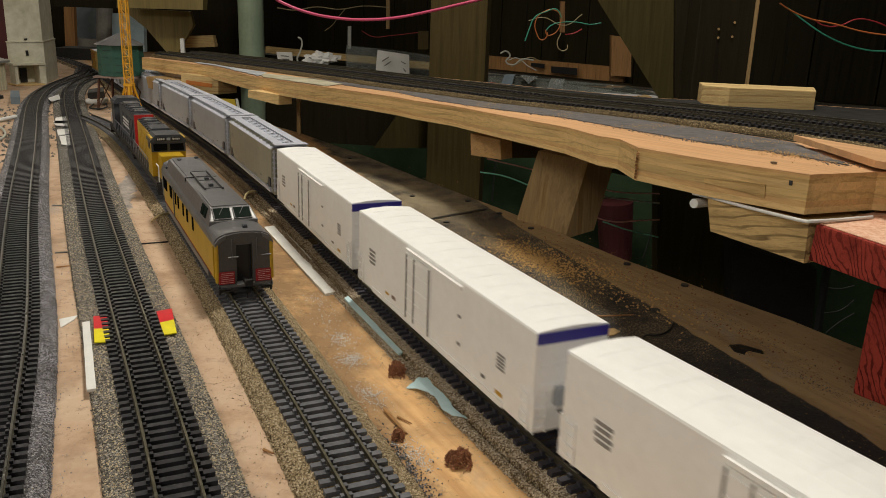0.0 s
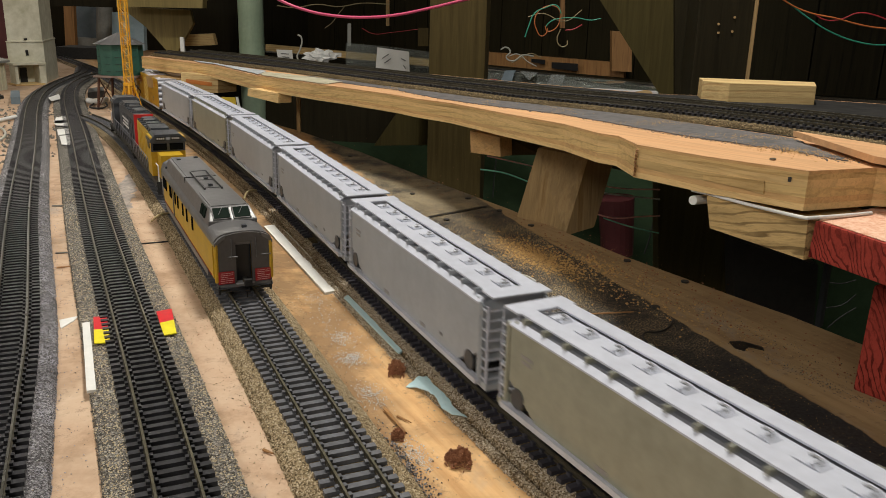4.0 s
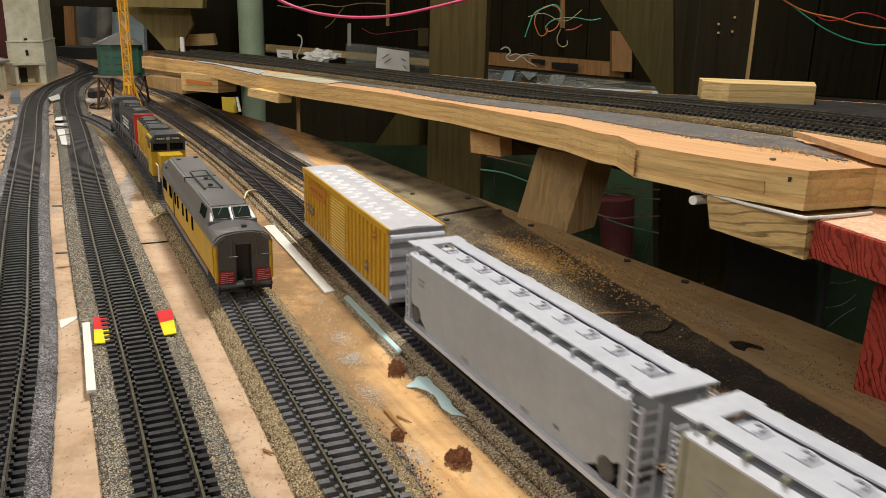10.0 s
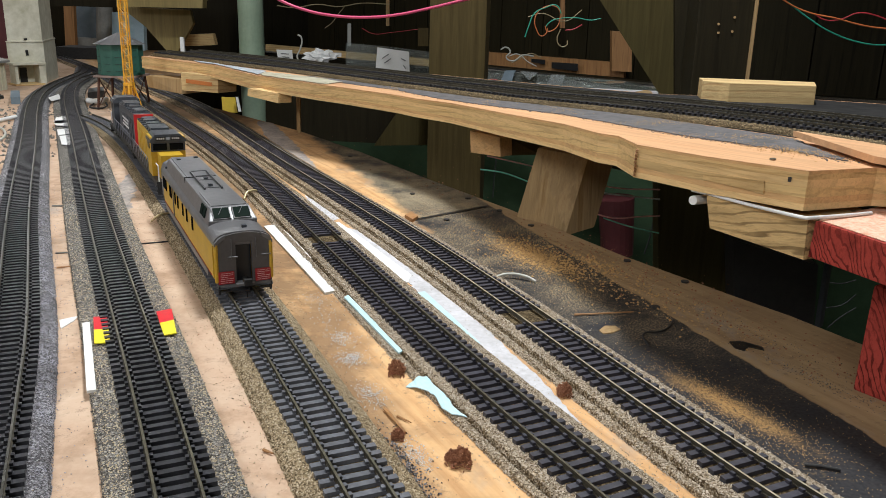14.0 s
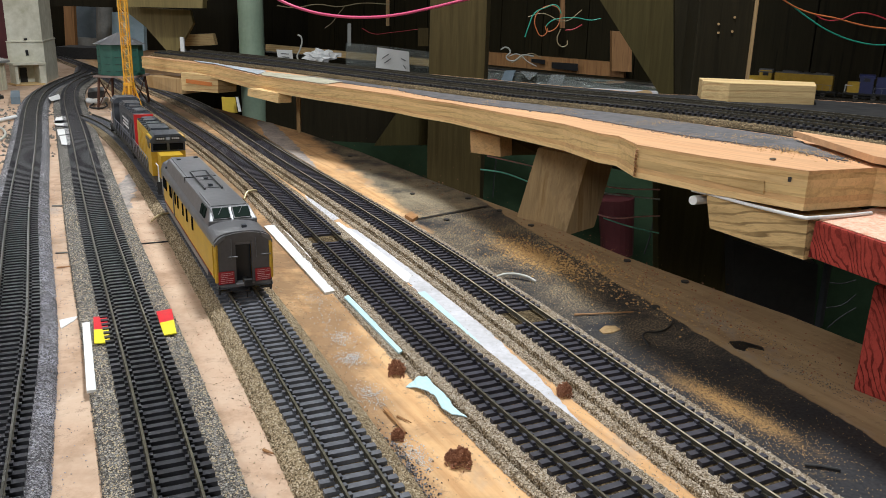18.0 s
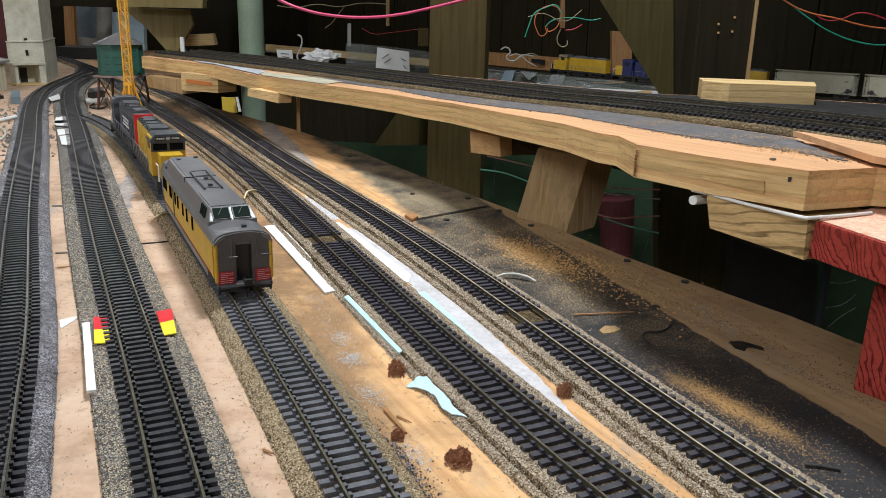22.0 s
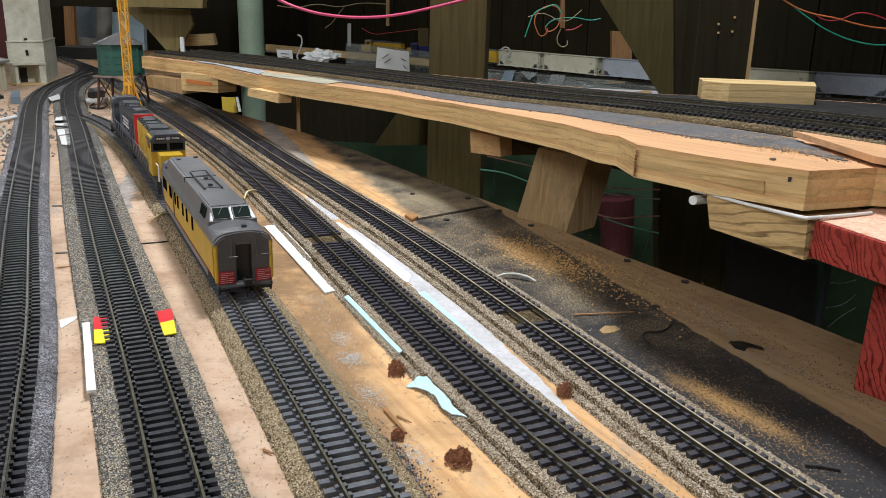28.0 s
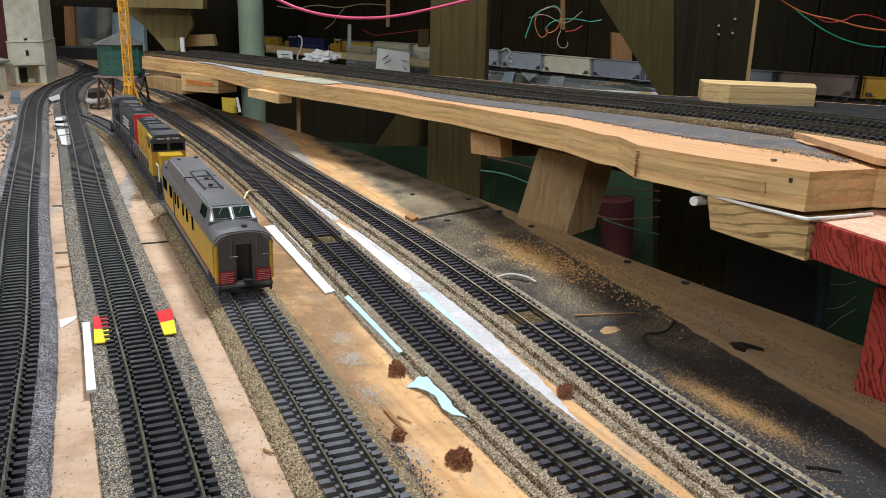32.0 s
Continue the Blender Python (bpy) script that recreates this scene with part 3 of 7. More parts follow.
# ---- room ----


def board_mat():
    """Bare plywood with a worn dark paint field, a bare margin, sawdust and a painted lit strip."""
    m, nt, b = material("painted_plywood_top", 0.7)
    v = coords(nt)
    grain = noise_tex(nt, coords(nt, (1, 0.05, 1), (0, 0, -28)), 150, 6)
    blot = noise_tex(nt, v, 7, 5)
    fine = noise_tex(nt, v, 520, 3)
    bare = ramp(nt, grain, [(0.3, (0.5, 0.27, 0.115)), (0.5, (0.66, 0.4, 0.19)), (0.7, (0.74, 0.49, 0.26))])
    pale = ramp(nt, noise_tex(nt, v, 24, 6, 0.7), [(0.3, (0.38, 0.25, 0.16)), (0.45, (0.53, 0.37, 0.26)), (0.7, (0.61, 0.46, 0.34))])
    sep = nt.nodes.new("ShaderNodeSeparateXYZ")
    link(nt, v, sep.inputs[0])
    x, y = sep.outputs[0], sep.outputs[1]
    wob = maths(nt, "MULTIPLY_ADD", noise_tex(nt, v, 35, 4), 0.03, -0.015)

    def beyond(x0, y0, x1, y1, soft, rag=1.0):
        """1 on the right-hand side of the line from (x0, y0) to (x1, y1)."""
        dx, dy = x1 - x0, y1 - y0
        n = math.hypot(dx, dy)
        d = maths(nt, "ADD", maths(nt, "MULTIPLY", x, dy / n), maths(nt, "MULTIPLY_ADD", y, -dx / n, (-x0 * dy + y0 * dx) / n))
        d = maths(nt, "MULTIPLY_ADD", wob, rag, d)
        return maths(nt, "MULTIPLY_ADD", d, 1 / soft, 0.5)

    def clamp(a):
        k = maths(nt, "MINIMUM", maths(nt, "MAXIMUM", a, 0.0), 1.0)
        return k

    left = clamp(beyond(-0.0785, 0.4067, -0.2112, 0.6842, 0.02))
    col = mix(nt, maths(nt, "SUBTRACT", 1.0, left), bare, pale)
    # dark paint: right of the outer track, left of the bare margin
    near = clamp(beyond(0.1074, 0.2875, -0.0115, 0.6588, 0.012))
    upper = clamp(beyond(-0.0258, 0.7233, -0.178, 1.129, 0.012))
    seam = clamp(beyond(-0.0256, 0.7192, 0.0403, 0.774, 0.003))
    field = mix(nt, seam, upper, near)
    margin = clamp(beyond(0.0549, 0.7466, 0.2019, 0.3325, 0.002, 0.3))
    inside = maths(nt, "MULTIPLY", field, margin)
    paint = ramp(nt, fine, [(0.3, (0.016, 0.016, 0.018)), (0.7, (0.042, 0.041, 0.044))])

    def heap(px, py, ux, uy, la, lb):
        """1 at a point, falling off along an ellipse whose long axis is (ux, uy)."""
        n = math.hypot(ux, uy)
        ux, uy = ux / n, uy / n
        a = maths(nt, "ADD", maths(nt, "MULTIPLY", x, ux / la), maths(nt, "MULTIPLY_ADD", y, uy / la, -(px * ux + py * uy) / la))
        c = maths(nt, "ADD", maths(nt, "MULTIPLY", x, -uy / lb), maths(nt, "MULTIPLY_ADD", y, ux / lb, (px * uy - py * ux) / lb))
        r = maths(nt, "SQRT", maths(nt, "ADD", maths(nt, "MULTIPLY", a, a), maths(nt, "MULTIPLY", c, c)))
        return maths(nt, "MAXIMUM", maths(nt, "SUBTRACT", 1.0, r), 0.0)
    dust = ramp(nt, noise_tex(nt, v, 10, 6, 0.75), [(0.6, (0, 0, 0)), (0.76, (0.6, 0.6, 0.6))])
    speck = ramp(nt, noise_tex(nt, v, 420, 2), [(0.5, (0, 0, 0)), (0.6, (1, 1, 1))])
    gravel = maths(nt, "MULTIPLY", ramp(nt, noise_tex(nt, v, 900, 3), [(0.46, (0, 0, 0)), (0.6, (0.9, 0.9, 0.9))]), ramp(nt, noise_tex(nt, v, 28, 5, 0.7), [(0.36, (0, 0, 0)), (0.6, (1, 1, 1))]))
    gray_dust = clamp(maths(nt, "MULTIPLY", heap(0.0312, 0.6717, -0.5, 0.85, 0.36, 0.09), 2.0))
    paint = mix(nt, maths(nt, "MULTIPLY", gray_dust, gravel), paint, (0.46, 0.36, 0.22))
    paint = mix(nt, maths(nt, "MULTIPLY", dust, speck), paint, (0.42, 0.27, 0.12))
    beyond_seam = maths(nt, "MULTIPLY", maths(nt, "SUBTRACT", 1.0, seam), ramp(nt, noise_tex(nt, v, 800, 3), [(0.36, (0, 0, 0)), (0.58, (0.75, 0.75, 0.75))]))
    clump = ramp(nt, noise_tex(nt, v, 26, 7, 0.75), [(0.4, (0.12, 0.12, 0.12)), (0.58, (1, 1, 1))])
    beyond_seam = maths(nt, "MULTIPLY", beyond_seam, clump)
    paint = mix(nt, beyond_seam, paint, (0.44, 0.36, 0.23))
    # Sawdust heaps; the near one also paints the lit strip beside the deck's shadow.
    lit_piles = maths(nt, "MAXIMUM", heap(0.0709, 0.6149, -0.5, 0.85, 0.09, 0.03), heap(0.1419, 0.3702, -0.5, 0.85, 0.07, 0.014))
    lit_piles = clamp(maths(nt, "MULTIPLY_ADD", noise_tex(nt, v, 60, 5, 0.7), 1.6, maths(nt, "MULTIPLY_ADD", lit_piles, 1.6, -1.25)))
    lit_piles = maths(nt, "MULTIPLY", lit_piles, ramp(nt, noise_tex(nt, v, 600, 2), [(0.36, (0.15, 0.15, 0.15)), (0.55, (1, 1, 1))]))
    paint = mix(nt, lit_piles, paint, (0.46, 0.27, 0.1))
    tan = ramp(nt, grain, [(0.3, (0.29, 0.195, 0.105)), (0.7, (0.44, 0.31, 0.17))])
    col = mix(nt, maths(nt, "SUBTRACT", 1.0, margin), col, tan)
    col = mix(nt, inside, col, paint)
    wash = clamp(beyond(-0.0069, 0.308, -0.0903, 0.5889, 0.02))
    edge = ramp(nt, noise_tex(nt, v, 26, 6, 0.7), [(0.28, (0, 0, 0)), (0.5, (0.85, 0.85, 0.85))])
    side = clamp(beyond(-0.0544, 0.3293, -0.197, 0.6857, 0.02))
    col = mix(nt, maths(nt, "MULTIPLY", maths(nt, "MULTIPLY", maths(nt, "SUBTRACT", 1.0, wash), side), edge), col, (0.25, 0.155, 0.085))
    stain = ramp(nt, noise_tex(nt, v, 14, 5, 0.7), [(0.48, (0, 0, 0)), (0.7, (0.6, 0.6, 0.6))])
    off_paint = maths(nt, "MULTIPLY_ADD", inside, -0.9, 1.0)
    col = mix(nt, maths(nt, "MULTIPLY", stain, off_paint), col, (0.22, 0.13, 0.07))
    graywash = ramp(nt, noise_tex(nt, coords(nt, (1, 0.5, 1)), 19, 5, 0.65), [(0.58, (0, 0, 0)), (0.7, (0.55, 0.55, 0.55))])
    col = mix(nt, maths(nt, "MULTIPLY", graywash, maths(nt, "SUBTRACT", 1.0, inside)), col, (0.3, 0.28, 0.26))
    dirt = ramp(nt, noise_tex(nt, v, 85, 8, 0.8), [(0.55, (0, 0, 0)), (0.66, (0.6, 0.6, 0.6))])
    col = mix(nt, maths(nt, "MULTIPLY", dirt, off_paint), col, (0.14, 0.09, 0.06))
    link(nt, col, b.inputs["Base Color"])
    bump(nt, b, fine, 0.15, 0.0004)
    dull(m, 0.15)
    return m


M["board"] = board_mat()
bm = bmesh.new()
prism(bm, [(2.1, -5.8), (3.5, -5.8), (0.45, 0.12), (0.2432, 0.4594), (0.2236, 0.4952), (0.1992, 0.5304), (0.1404, 0.6211), (0.0614, 0.7649), (-0.0169, 0.8916), (-0.1077, 1.0502), (-0.2166, 1.2169), (-0.3358, 1.3657), (-0.4866, 1.554), (-0.62, 1.75), (-0.62, 3.4), (-1.75, 3.4), (-1.75, 1.9), (-0.85, 0.1)], -0.019, 0.0)
tagged(part("ground", bm, M["board"]), "bare and dark-painted plywood benchwork top dusted with sawdust", "benchwork", kind="structure")

bm = boxes(((1, -1, -1.02), (8, 10.6, 0.1)))
tagged(part("floor", bm, M["concrete"]), "gray concrete basement floor", "floor", kind="structure")
# Ceiling and three walls are unseen; their pale colour is added for bounced light.
bm = boxes(((1, -1, 1.45), (8, 10.6, 0.1)))
tagged(part("ceiling", bm, M["pale_bounce"]), "unseen basement ceiling, pale to bounce light", "ceiling", kind="structure")
for nm, c, s in (("wall_west", (-2.9, -1, 0.2), (0.1, 10.4, 2.4)), ("wall_north", (1, 4.2, 0.2), (7.9, 0.1, 2.4)), ("wall_south", (1, -6.2, 0.2), (7.9, 0.1, 2.4)), ("wall_east", (4.9, -1, 0.2), (0.1, 10.3, 2.4))):
    tagged(part(nm, boxes((c, s)), M["panel" if nm == "wall_north" else "pale_bounce"]), "dark brown panelled basement wall" if nm == "wall_north" else "unseen basement wall, pale to bounce light", "wall", kind="structure")

# upper deck
FRONT = [(-0.5067, 1.394), (-0.3449, 1.2456), (-0.2541, 1.1035), (-0.1256, 0.9713), (-0.0547, 0.8861), (0.005, 0.789), (0.0503, 0.6736), (0.0849, 0.5918), (0.0984, 0.531), (0.1081, 0.5159), (0.1091, 0.4695), (0.1342, 0.4217), (0.1675, 0.3756)]
BACK = [(0.2085, 0.3942), (0.75, 0.30), (0.85, 0.72), (0.42, 0.97), (0.25, 0.99), (0.12, 1.08), (-0.1, 1.25), (-0.3, 1.43), (-0.44, 1.56)]
def deck_prism(pts, lo, hi):
    """A prism that follows the deck's slope, between two heights over its top."""
    bm = bmesh.new()
    prism(bm, pts, 0.0, 1.0)
    for y in (0.345, 0.85, 1.0):
        bmesh.ops.bisect_plane(bm, geom=bm.verts[:] + bm.edges[:] + bm.faces[:], plane_co=(0, y, 0), plane_no=(0, 1, 0))
    for v in bm.verts:
        v.co.z = deck_z(v.co.y) + (hi if v.co.z > 0.5 else lo)
    return bm


deck = empty("upper_deck", Matrix(), "plywood upper deck with exposed layered edge", "benchwork", kind="structure")
PLY = [(0, 0.0032, "ply_tan"), (0.0032, 0.0062, "ply_end"), (0.0062, 0.0108, "ply_rough"), (0.0108, 0.0146, "ply_tan"), (0.0146, 0.0172, "ply_brown"), (0.0172, 0.0188, "ply_end")]
for k, (a, b, mt) in enumerate(PLY):
    e = 0.00025 * (k % 2)
    part("plywood_layer", deck_prism([(x + e, y + e) for x, y in FRONT] + BACK, a - 0.019, b - 0.019), M[mt], deck)
part("top_veneer", deck_prism(FRONT + BACK, -0.0002, 0.0), M["pine"], deck, "smooth pale top veneer")

def deck_piece(name, pts, vec, mat, label):
    bm = bmesh.new()
    a = [bm.verts.new(p) for p in pts]
    b = [bm.verts.new(Vector(p) + Vector(vec)) for p in pts]
    bm.faces.new(a)
    bm.faces.new(b[::-1])
    for i in range(len(a)):
        k = (i + 1) % len(a)
        bm.faces.new((a[i], b[i], b[k], a[k]))
    return part(name, bm, mat, deck, label)


deck_piece("split_layer", [(0.1344, 0.4219, 0.1042), (0.1551, 0.3933, 0.1076), (0.1554, 0.393, 0.1014), (0.1344, 0.4219, 0.1022)], (-0.0008, -0.0006, 0), M["ply_brown"], "proud split layer of the plywood edge")
deck_piece("knot_hole", [(0.1618, 0.3835, 0.112), (0.1628, 0.3821, 0.1121), (0.1628, 0.3821, 0.1098), (0.1618, 0.3835, 0.1097)], (-0.0002, -0.00015, 0), M["black"], "small dark knot hole")
random.seed(5)
for k in range(9):
    z = 0.0935 + 0.0018 * k
    deck_piece("torn_fibre", [(0.1088, 0.4702, z), (0.1088, 0.4702, z + 0.0016), (0.1084 - random.uniform(0, 0.0012), 0.4672 - random.uniform(0, 0.002), z + 0.001)], (0.0012, -0.0004, 0), M["orange_wood"], "torn brown fibres at the step in the edge")
for x, y, r in ((0.1643, 0.4111, 0.0016), (0.258, 0.553, 0.002)):
    bm = bmesh.new()
    rod(bm, (x, y, deck_z(y) + 0.0004), (x, y, deck_z(y) + 0.0012), r, 14)
    tagged(part("screw_head", bm, M["steel"]), "bright steel screw head sunk in the deck", "screw", "deck screws")

# ---- tracks ----
track("track", T1, -5.6, 2.2, 0.8, "black-tied model track with gray ballast shoulders", M["ballast_pale"], 16000, M["rail_bright"], strip=True, stone_size=0.0006)
track("track", T2, -5.6, 2.2, 0.8, "black-tied model track with mixed gray ballast", M["ballast_gray"], 16000, strip=True, stone_size=0.0008, section=LEDGE)
track("track", T3, -5.6, 1.27, 0.8, "black-tied siding track on tan ballast", M["ballast_olive"], 40000, tie="tie_sheen")
track("track", T4, -5.6, 3.0, 0.8, "black-tied main track on tan ballast", M["ballast"], 44000, gaps=(0.6254,), section=TIER, tie="tie_faint_sheen")
track("track", T5, -5.6, 2.2, 0.8, "black-tied outer track with brassy rails on tan ballast", M["ballast"], 44000, M["brass"], gaps=(0.4667,), section=TIER, tie="tie_faint_sheen")
track("track", U1, 0.2, 1.42, 0.7, "black-tied track on the upper deck", M["ballast_brown"], 14000)
track("track", U2, 0.2, 1.46, 0.7, "black-tied rear track on the upper deck", M["ballast_brown"], 2000)
track("track", FAR, -0.5, 3.25, -0.6, "far black-tied track along the wall", M["ballast_gray"], 0)

# ---- behind and around the benchwork ----


def slab(name, pts, vec, mat, label="", category="", parent=None, bevel=0.0, group="", kind=""):
    """A flat piece with the given outline, its thickness along vec."""
    bm = bmesh.new()
    v = Vector(vec)
    a = [bm.verts.new(p) for p in pts]
    b = [bm.verts.new(Vector(p) + v) for p in pts]
    n = len(pts)
    bm.faces.new(a)
    bm.faces.new(b[::-1])
    for i in range(n):
        bm.faces.new((a[i], b[i], b[(i + 1) % n], a[(i + 1) % n]))
    ob = part(name, bm, mat, parent, bevel=bevel)
    return tagged(ob, label, category, group, kind)


M["glass"] = bpy.data.materials.new("clear_plastic")
M["glass"].use_nodes = True
pb = M["glass"].node_tree.nodes["Principled BSDF"]
pb.inputs["Transmission Weight"].default_value, pb.inputs["Roughness"].default_value, pb.inputs["IOR"].default_value = 0.9, 0.06, 1.35
pb.inputs["Base Color"].default_value = (0.7, 0.75, 0.72, 1)
M["box_black"] = mottled("scuffed_black_panel", (0.02, 0.019, 0.018), (0.04, 0.037, 0.034), 20, 0.5)
M["foil"] = mottled("crumpled_foil", (0.5, 0.55, 0.55), (0.75, 0.8, 0.8), 60, 0.25, 0.8, 0.4)
M["foam_blue"] = mottled("pale_blue_foam", (0.3, 0.42, 0.5), (0.42, 0.54, 0.62), 14, 0.7)
M["slate_panel"] = mottled("blue_gray_panel", (0.11, 0.15, 0.18), (0.17, 0.21, 0.25), 8, 0.6)
M["maroon"] = mottled("maroon_panel", (0.06, 0.01, 0.012), (0.09, 0.017, 0.02), 10, 0.6)
M["pipe"] = mottled("gray_pipe", (0.2, 0.2, 0.19), (0.3, 0.3, 0.28), 14, 0.5)
M["wire_pink"] = plain("pink_wire", (0.55, 0.06, 0.16), 0.4)
M["wire_green"] = plain("green_wire", (0.03, 0.3, 0.2), 0.4)
M["wire_orange"] = plain("orange_wire", (0.5, 0.14, 0.04), 0.4)
M["wire_red"] = plain("red_wire", (0.4, 0.03, 0.04), 0.4)
# Paler copies of the red and green wire, with glints painted into the colour.
M["wire_glint_red"] = plain("glinting_red_wire", (0.85, 0.45, 0.42), 0.25)
M["wire_glint_green"] = plain("glinting_green_wire", (0.3, 0.8, 0.62), 0.25)
M["wire_pale"] = plain("pale_wire", (0.5, 0.5, 0.45), 0.4)
M["wire_tan"] = plain("tan_wire", (0.3, 0.24, 0.13), 0.4)
M["wire_brass"] = plain("brass_wire", (0.62, 0.52, 0.3), 0.3, 0.5)
M["bag"] = mottled("white_plastic_film", (0.85, 0.86, 0.86), (0.92, 0.93, 0.93), 30, 0.25, 0, 0.2)
M["gold_paper"] = plain("yellow_card", (0.7, 0.5, 0.05), 0.6)
M["felt"] = mottled("worn_blue_gray_paint", (0.04, 0.037, 0.035), (0.15, 0.14, 0.145), 130, 0.8, 0, 0.2, 0.0005, 7.0)
M["lilac"] = mottled("gray_white_paint", (0.42, 0.41, 0.42), (0.62, 0.61, 0.64), 45, 0.7, 0, 0.2)
M["sawdust"] = mottled("sawdust", (0.4, 0.24, 0.09), (0.6, 0.38, 0.16), 300, 0.9)
M["flake"] = plain("white_flakes", (0.7, 0.7, 0.7), 0.8)
M["yellow_tape"] = plain("bright_yellow_tape", (0.85, 0.75, 0.02), 0.5)
M["red_tape"] = plain("bright_red_tape", (0.7, 0.02, 0.03), 0.5)

# board under the far track and the panelling behind it
sweep("back_board", FAR, [(-0.13, -RAIL - 0.019), (-0.13, -RAIL), (0.16, -RAIL), (0.16, -RAIL - 0.019)], 0, 0, FAR.s[-1] - 0.01, 0.03, M["stud_dark"], None)
tagged(bpy.data.objects["back_board"], "dark wooden board under the far track", "benchwork", kind="structure")
wall = empty("wall_panelling", Matrix(), "dark brown vertical panelling", "wall", kind="structure")
A, B = Vector((-0.6, 3.58, 0)), Vector((2.5, 0.83, 0))
d = (B - A).normalized()
nrm = Vector((-d.y, d.x, 0))
m_wall = Matrix(((d.x, nrm.x, 0, A.x), (d.y, nrm.y, 0, A.y), (0, 0, 1, 0), (0, 0, 0, 1)))
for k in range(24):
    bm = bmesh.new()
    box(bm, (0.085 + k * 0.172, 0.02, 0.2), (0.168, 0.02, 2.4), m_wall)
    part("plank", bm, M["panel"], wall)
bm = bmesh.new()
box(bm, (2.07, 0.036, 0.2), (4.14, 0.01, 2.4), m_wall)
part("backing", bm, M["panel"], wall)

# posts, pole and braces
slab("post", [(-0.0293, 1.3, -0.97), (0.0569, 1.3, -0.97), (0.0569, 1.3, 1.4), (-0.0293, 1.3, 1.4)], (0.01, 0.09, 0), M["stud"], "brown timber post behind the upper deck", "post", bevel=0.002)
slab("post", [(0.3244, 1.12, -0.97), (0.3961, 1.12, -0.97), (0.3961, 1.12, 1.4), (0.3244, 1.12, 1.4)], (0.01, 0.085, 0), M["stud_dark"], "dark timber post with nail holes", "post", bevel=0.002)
for x, z in ((0.352, 0.169), (0.372, 0.178), (0.353, 0.158), (0.371, 0.16)):
    bm = bmesh.new()
    rod(bm, (x, 1.1205, z), (x, 1.1185, z), 0.0016, 8)
    tagged(part("nail_head", bm, M["pale_wood"]), "pale nail hole in the dark post", "nail", "nail holes in the post")
# A pale strip is added to paint the light on the post's side edge.
slab("batten", [(0.395, 1.115, 0.092), (0.3994, 1.115, 0.092), (0.3994, 1.115, 1.4), (0.395, 1.115, 1.4)], (0.004, 0.02, 0), M["pale_wood"], "pale strip added for the dark post's lit side edge", "batten")
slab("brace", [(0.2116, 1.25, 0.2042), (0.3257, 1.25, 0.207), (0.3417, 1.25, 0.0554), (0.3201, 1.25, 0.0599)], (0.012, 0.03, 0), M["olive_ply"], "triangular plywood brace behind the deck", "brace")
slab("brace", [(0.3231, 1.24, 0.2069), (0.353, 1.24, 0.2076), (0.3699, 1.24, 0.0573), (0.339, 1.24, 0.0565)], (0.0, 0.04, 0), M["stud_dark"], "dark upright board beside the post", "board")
bm = bmesh.new()
rod(bm, (-0.6486, 2.8, -0.97), (-0.6486, 2.8, 1.4), 0.041, 28)
tagged(part("steel_column", bm, M["green_pole"], smooth=False), "pale green painted steel basement column", "column")
slab("gusset", [(-0.8834, 2.3, 0.1555), (-0.6957, 2.3, 0.1515), (-0.6888, 2.3, 0.1165), (-0.74, 2.3, 0.035), (-0.7585, 2.3, 0.0346), (-0.8177, 2.3, 0.1045)], (0, 0.02, 0), M["lit_ply"], "plywood gusset with a drilled hole", "gusset")
slab("beam", [(-0.845, 2.2, 0.2557), (-0.6215, 2.2, 0.2612), (-0.6333, 2.2, 0.158), (-0.8537, 2.2, 0.1566)], (0, 0.04, 0), M["lit_ply"], "brown timber joist overhead", "beam")
slab("beam", [(-1.099, 2.35, 0.2555), (-0.8904, 2.35, 0.2607), (-0.8998, 2.35, 0.1519), (-1.101, 2.35, 0.1528)], (0, 0.04, 0), M["stud_dark"], "dark timber joist overhead", "beam")
slab("wall_board", [(-1.447, 3, 0.1991), (-0.7378, 3, 0.2168), (-0.7484, 3, -0.0133), (-1.474, 3, -0.0318)], (0, 0.02, 0), M["stud_dark"], "dark board wall at the far end", "wall", kind="structure")
slab("panel_board", [(-1.248, 2.85, 0.1569), (-1.169, 2.85, 0.1589), (-1.18, 2.85, 0.0366), (-1.253, 2.85, 0.0348)], (0, 0.02, 0), M["slate_panel"], "blue-gray painted panel leaning at the far wall", "panel")
slab("panel_board", [(-1.23, 2.8, 0.0483), (-1.107, 2.8, 0.0442), (-1.11, 2.8, 0.0151), (-1.233, 2.8, 0.0156)], (0, 0.02, 0), M["pipe"], "pale gray board at the far wall", "board")
slab("upright_board", [(-1.237, 2.75, 0.1519), (-1.205, 2.75, 0.1527), (-1.212, 2.75, 0.0222), (-1.244, 2.75, 0.0214)], (0, 0.02, 0), M["orange_wood"], "orange-brown upright board at the end", "board")
bm = bmesh.new()
rod(bm, (-1.079, 2.7, 0.2203), (-1.097, 2.7, 0.024), 0.024, 16)
tagged(part("pipe", bm, M["pipe"]), "gray vertical pipe at the far wall", "pipe")
slab("foam_sheet", [(-1.024, 2.6, 0.1344), (-0.9777, 2.6, 0.1355), (-0.9305, 2.6, 0.1036), (-0.9333, 2.6, 0.023), (-1.034, 2.6, 0.0204)], (0, 0.025, 0), M["foam_blue"], "pale blue foam sheet at the far wall", "foam sheet")
slab("dark_shelf", [(-1.161, 2.5, 0.034), (-1.021, 2.5, 0.0327), (-1.024, 2.5, -0.0001), (-1.165, 2.5, -0.0004)], (0, 0.1, 0), M["dark"], "dark raised shelf at the far end", "shelf")
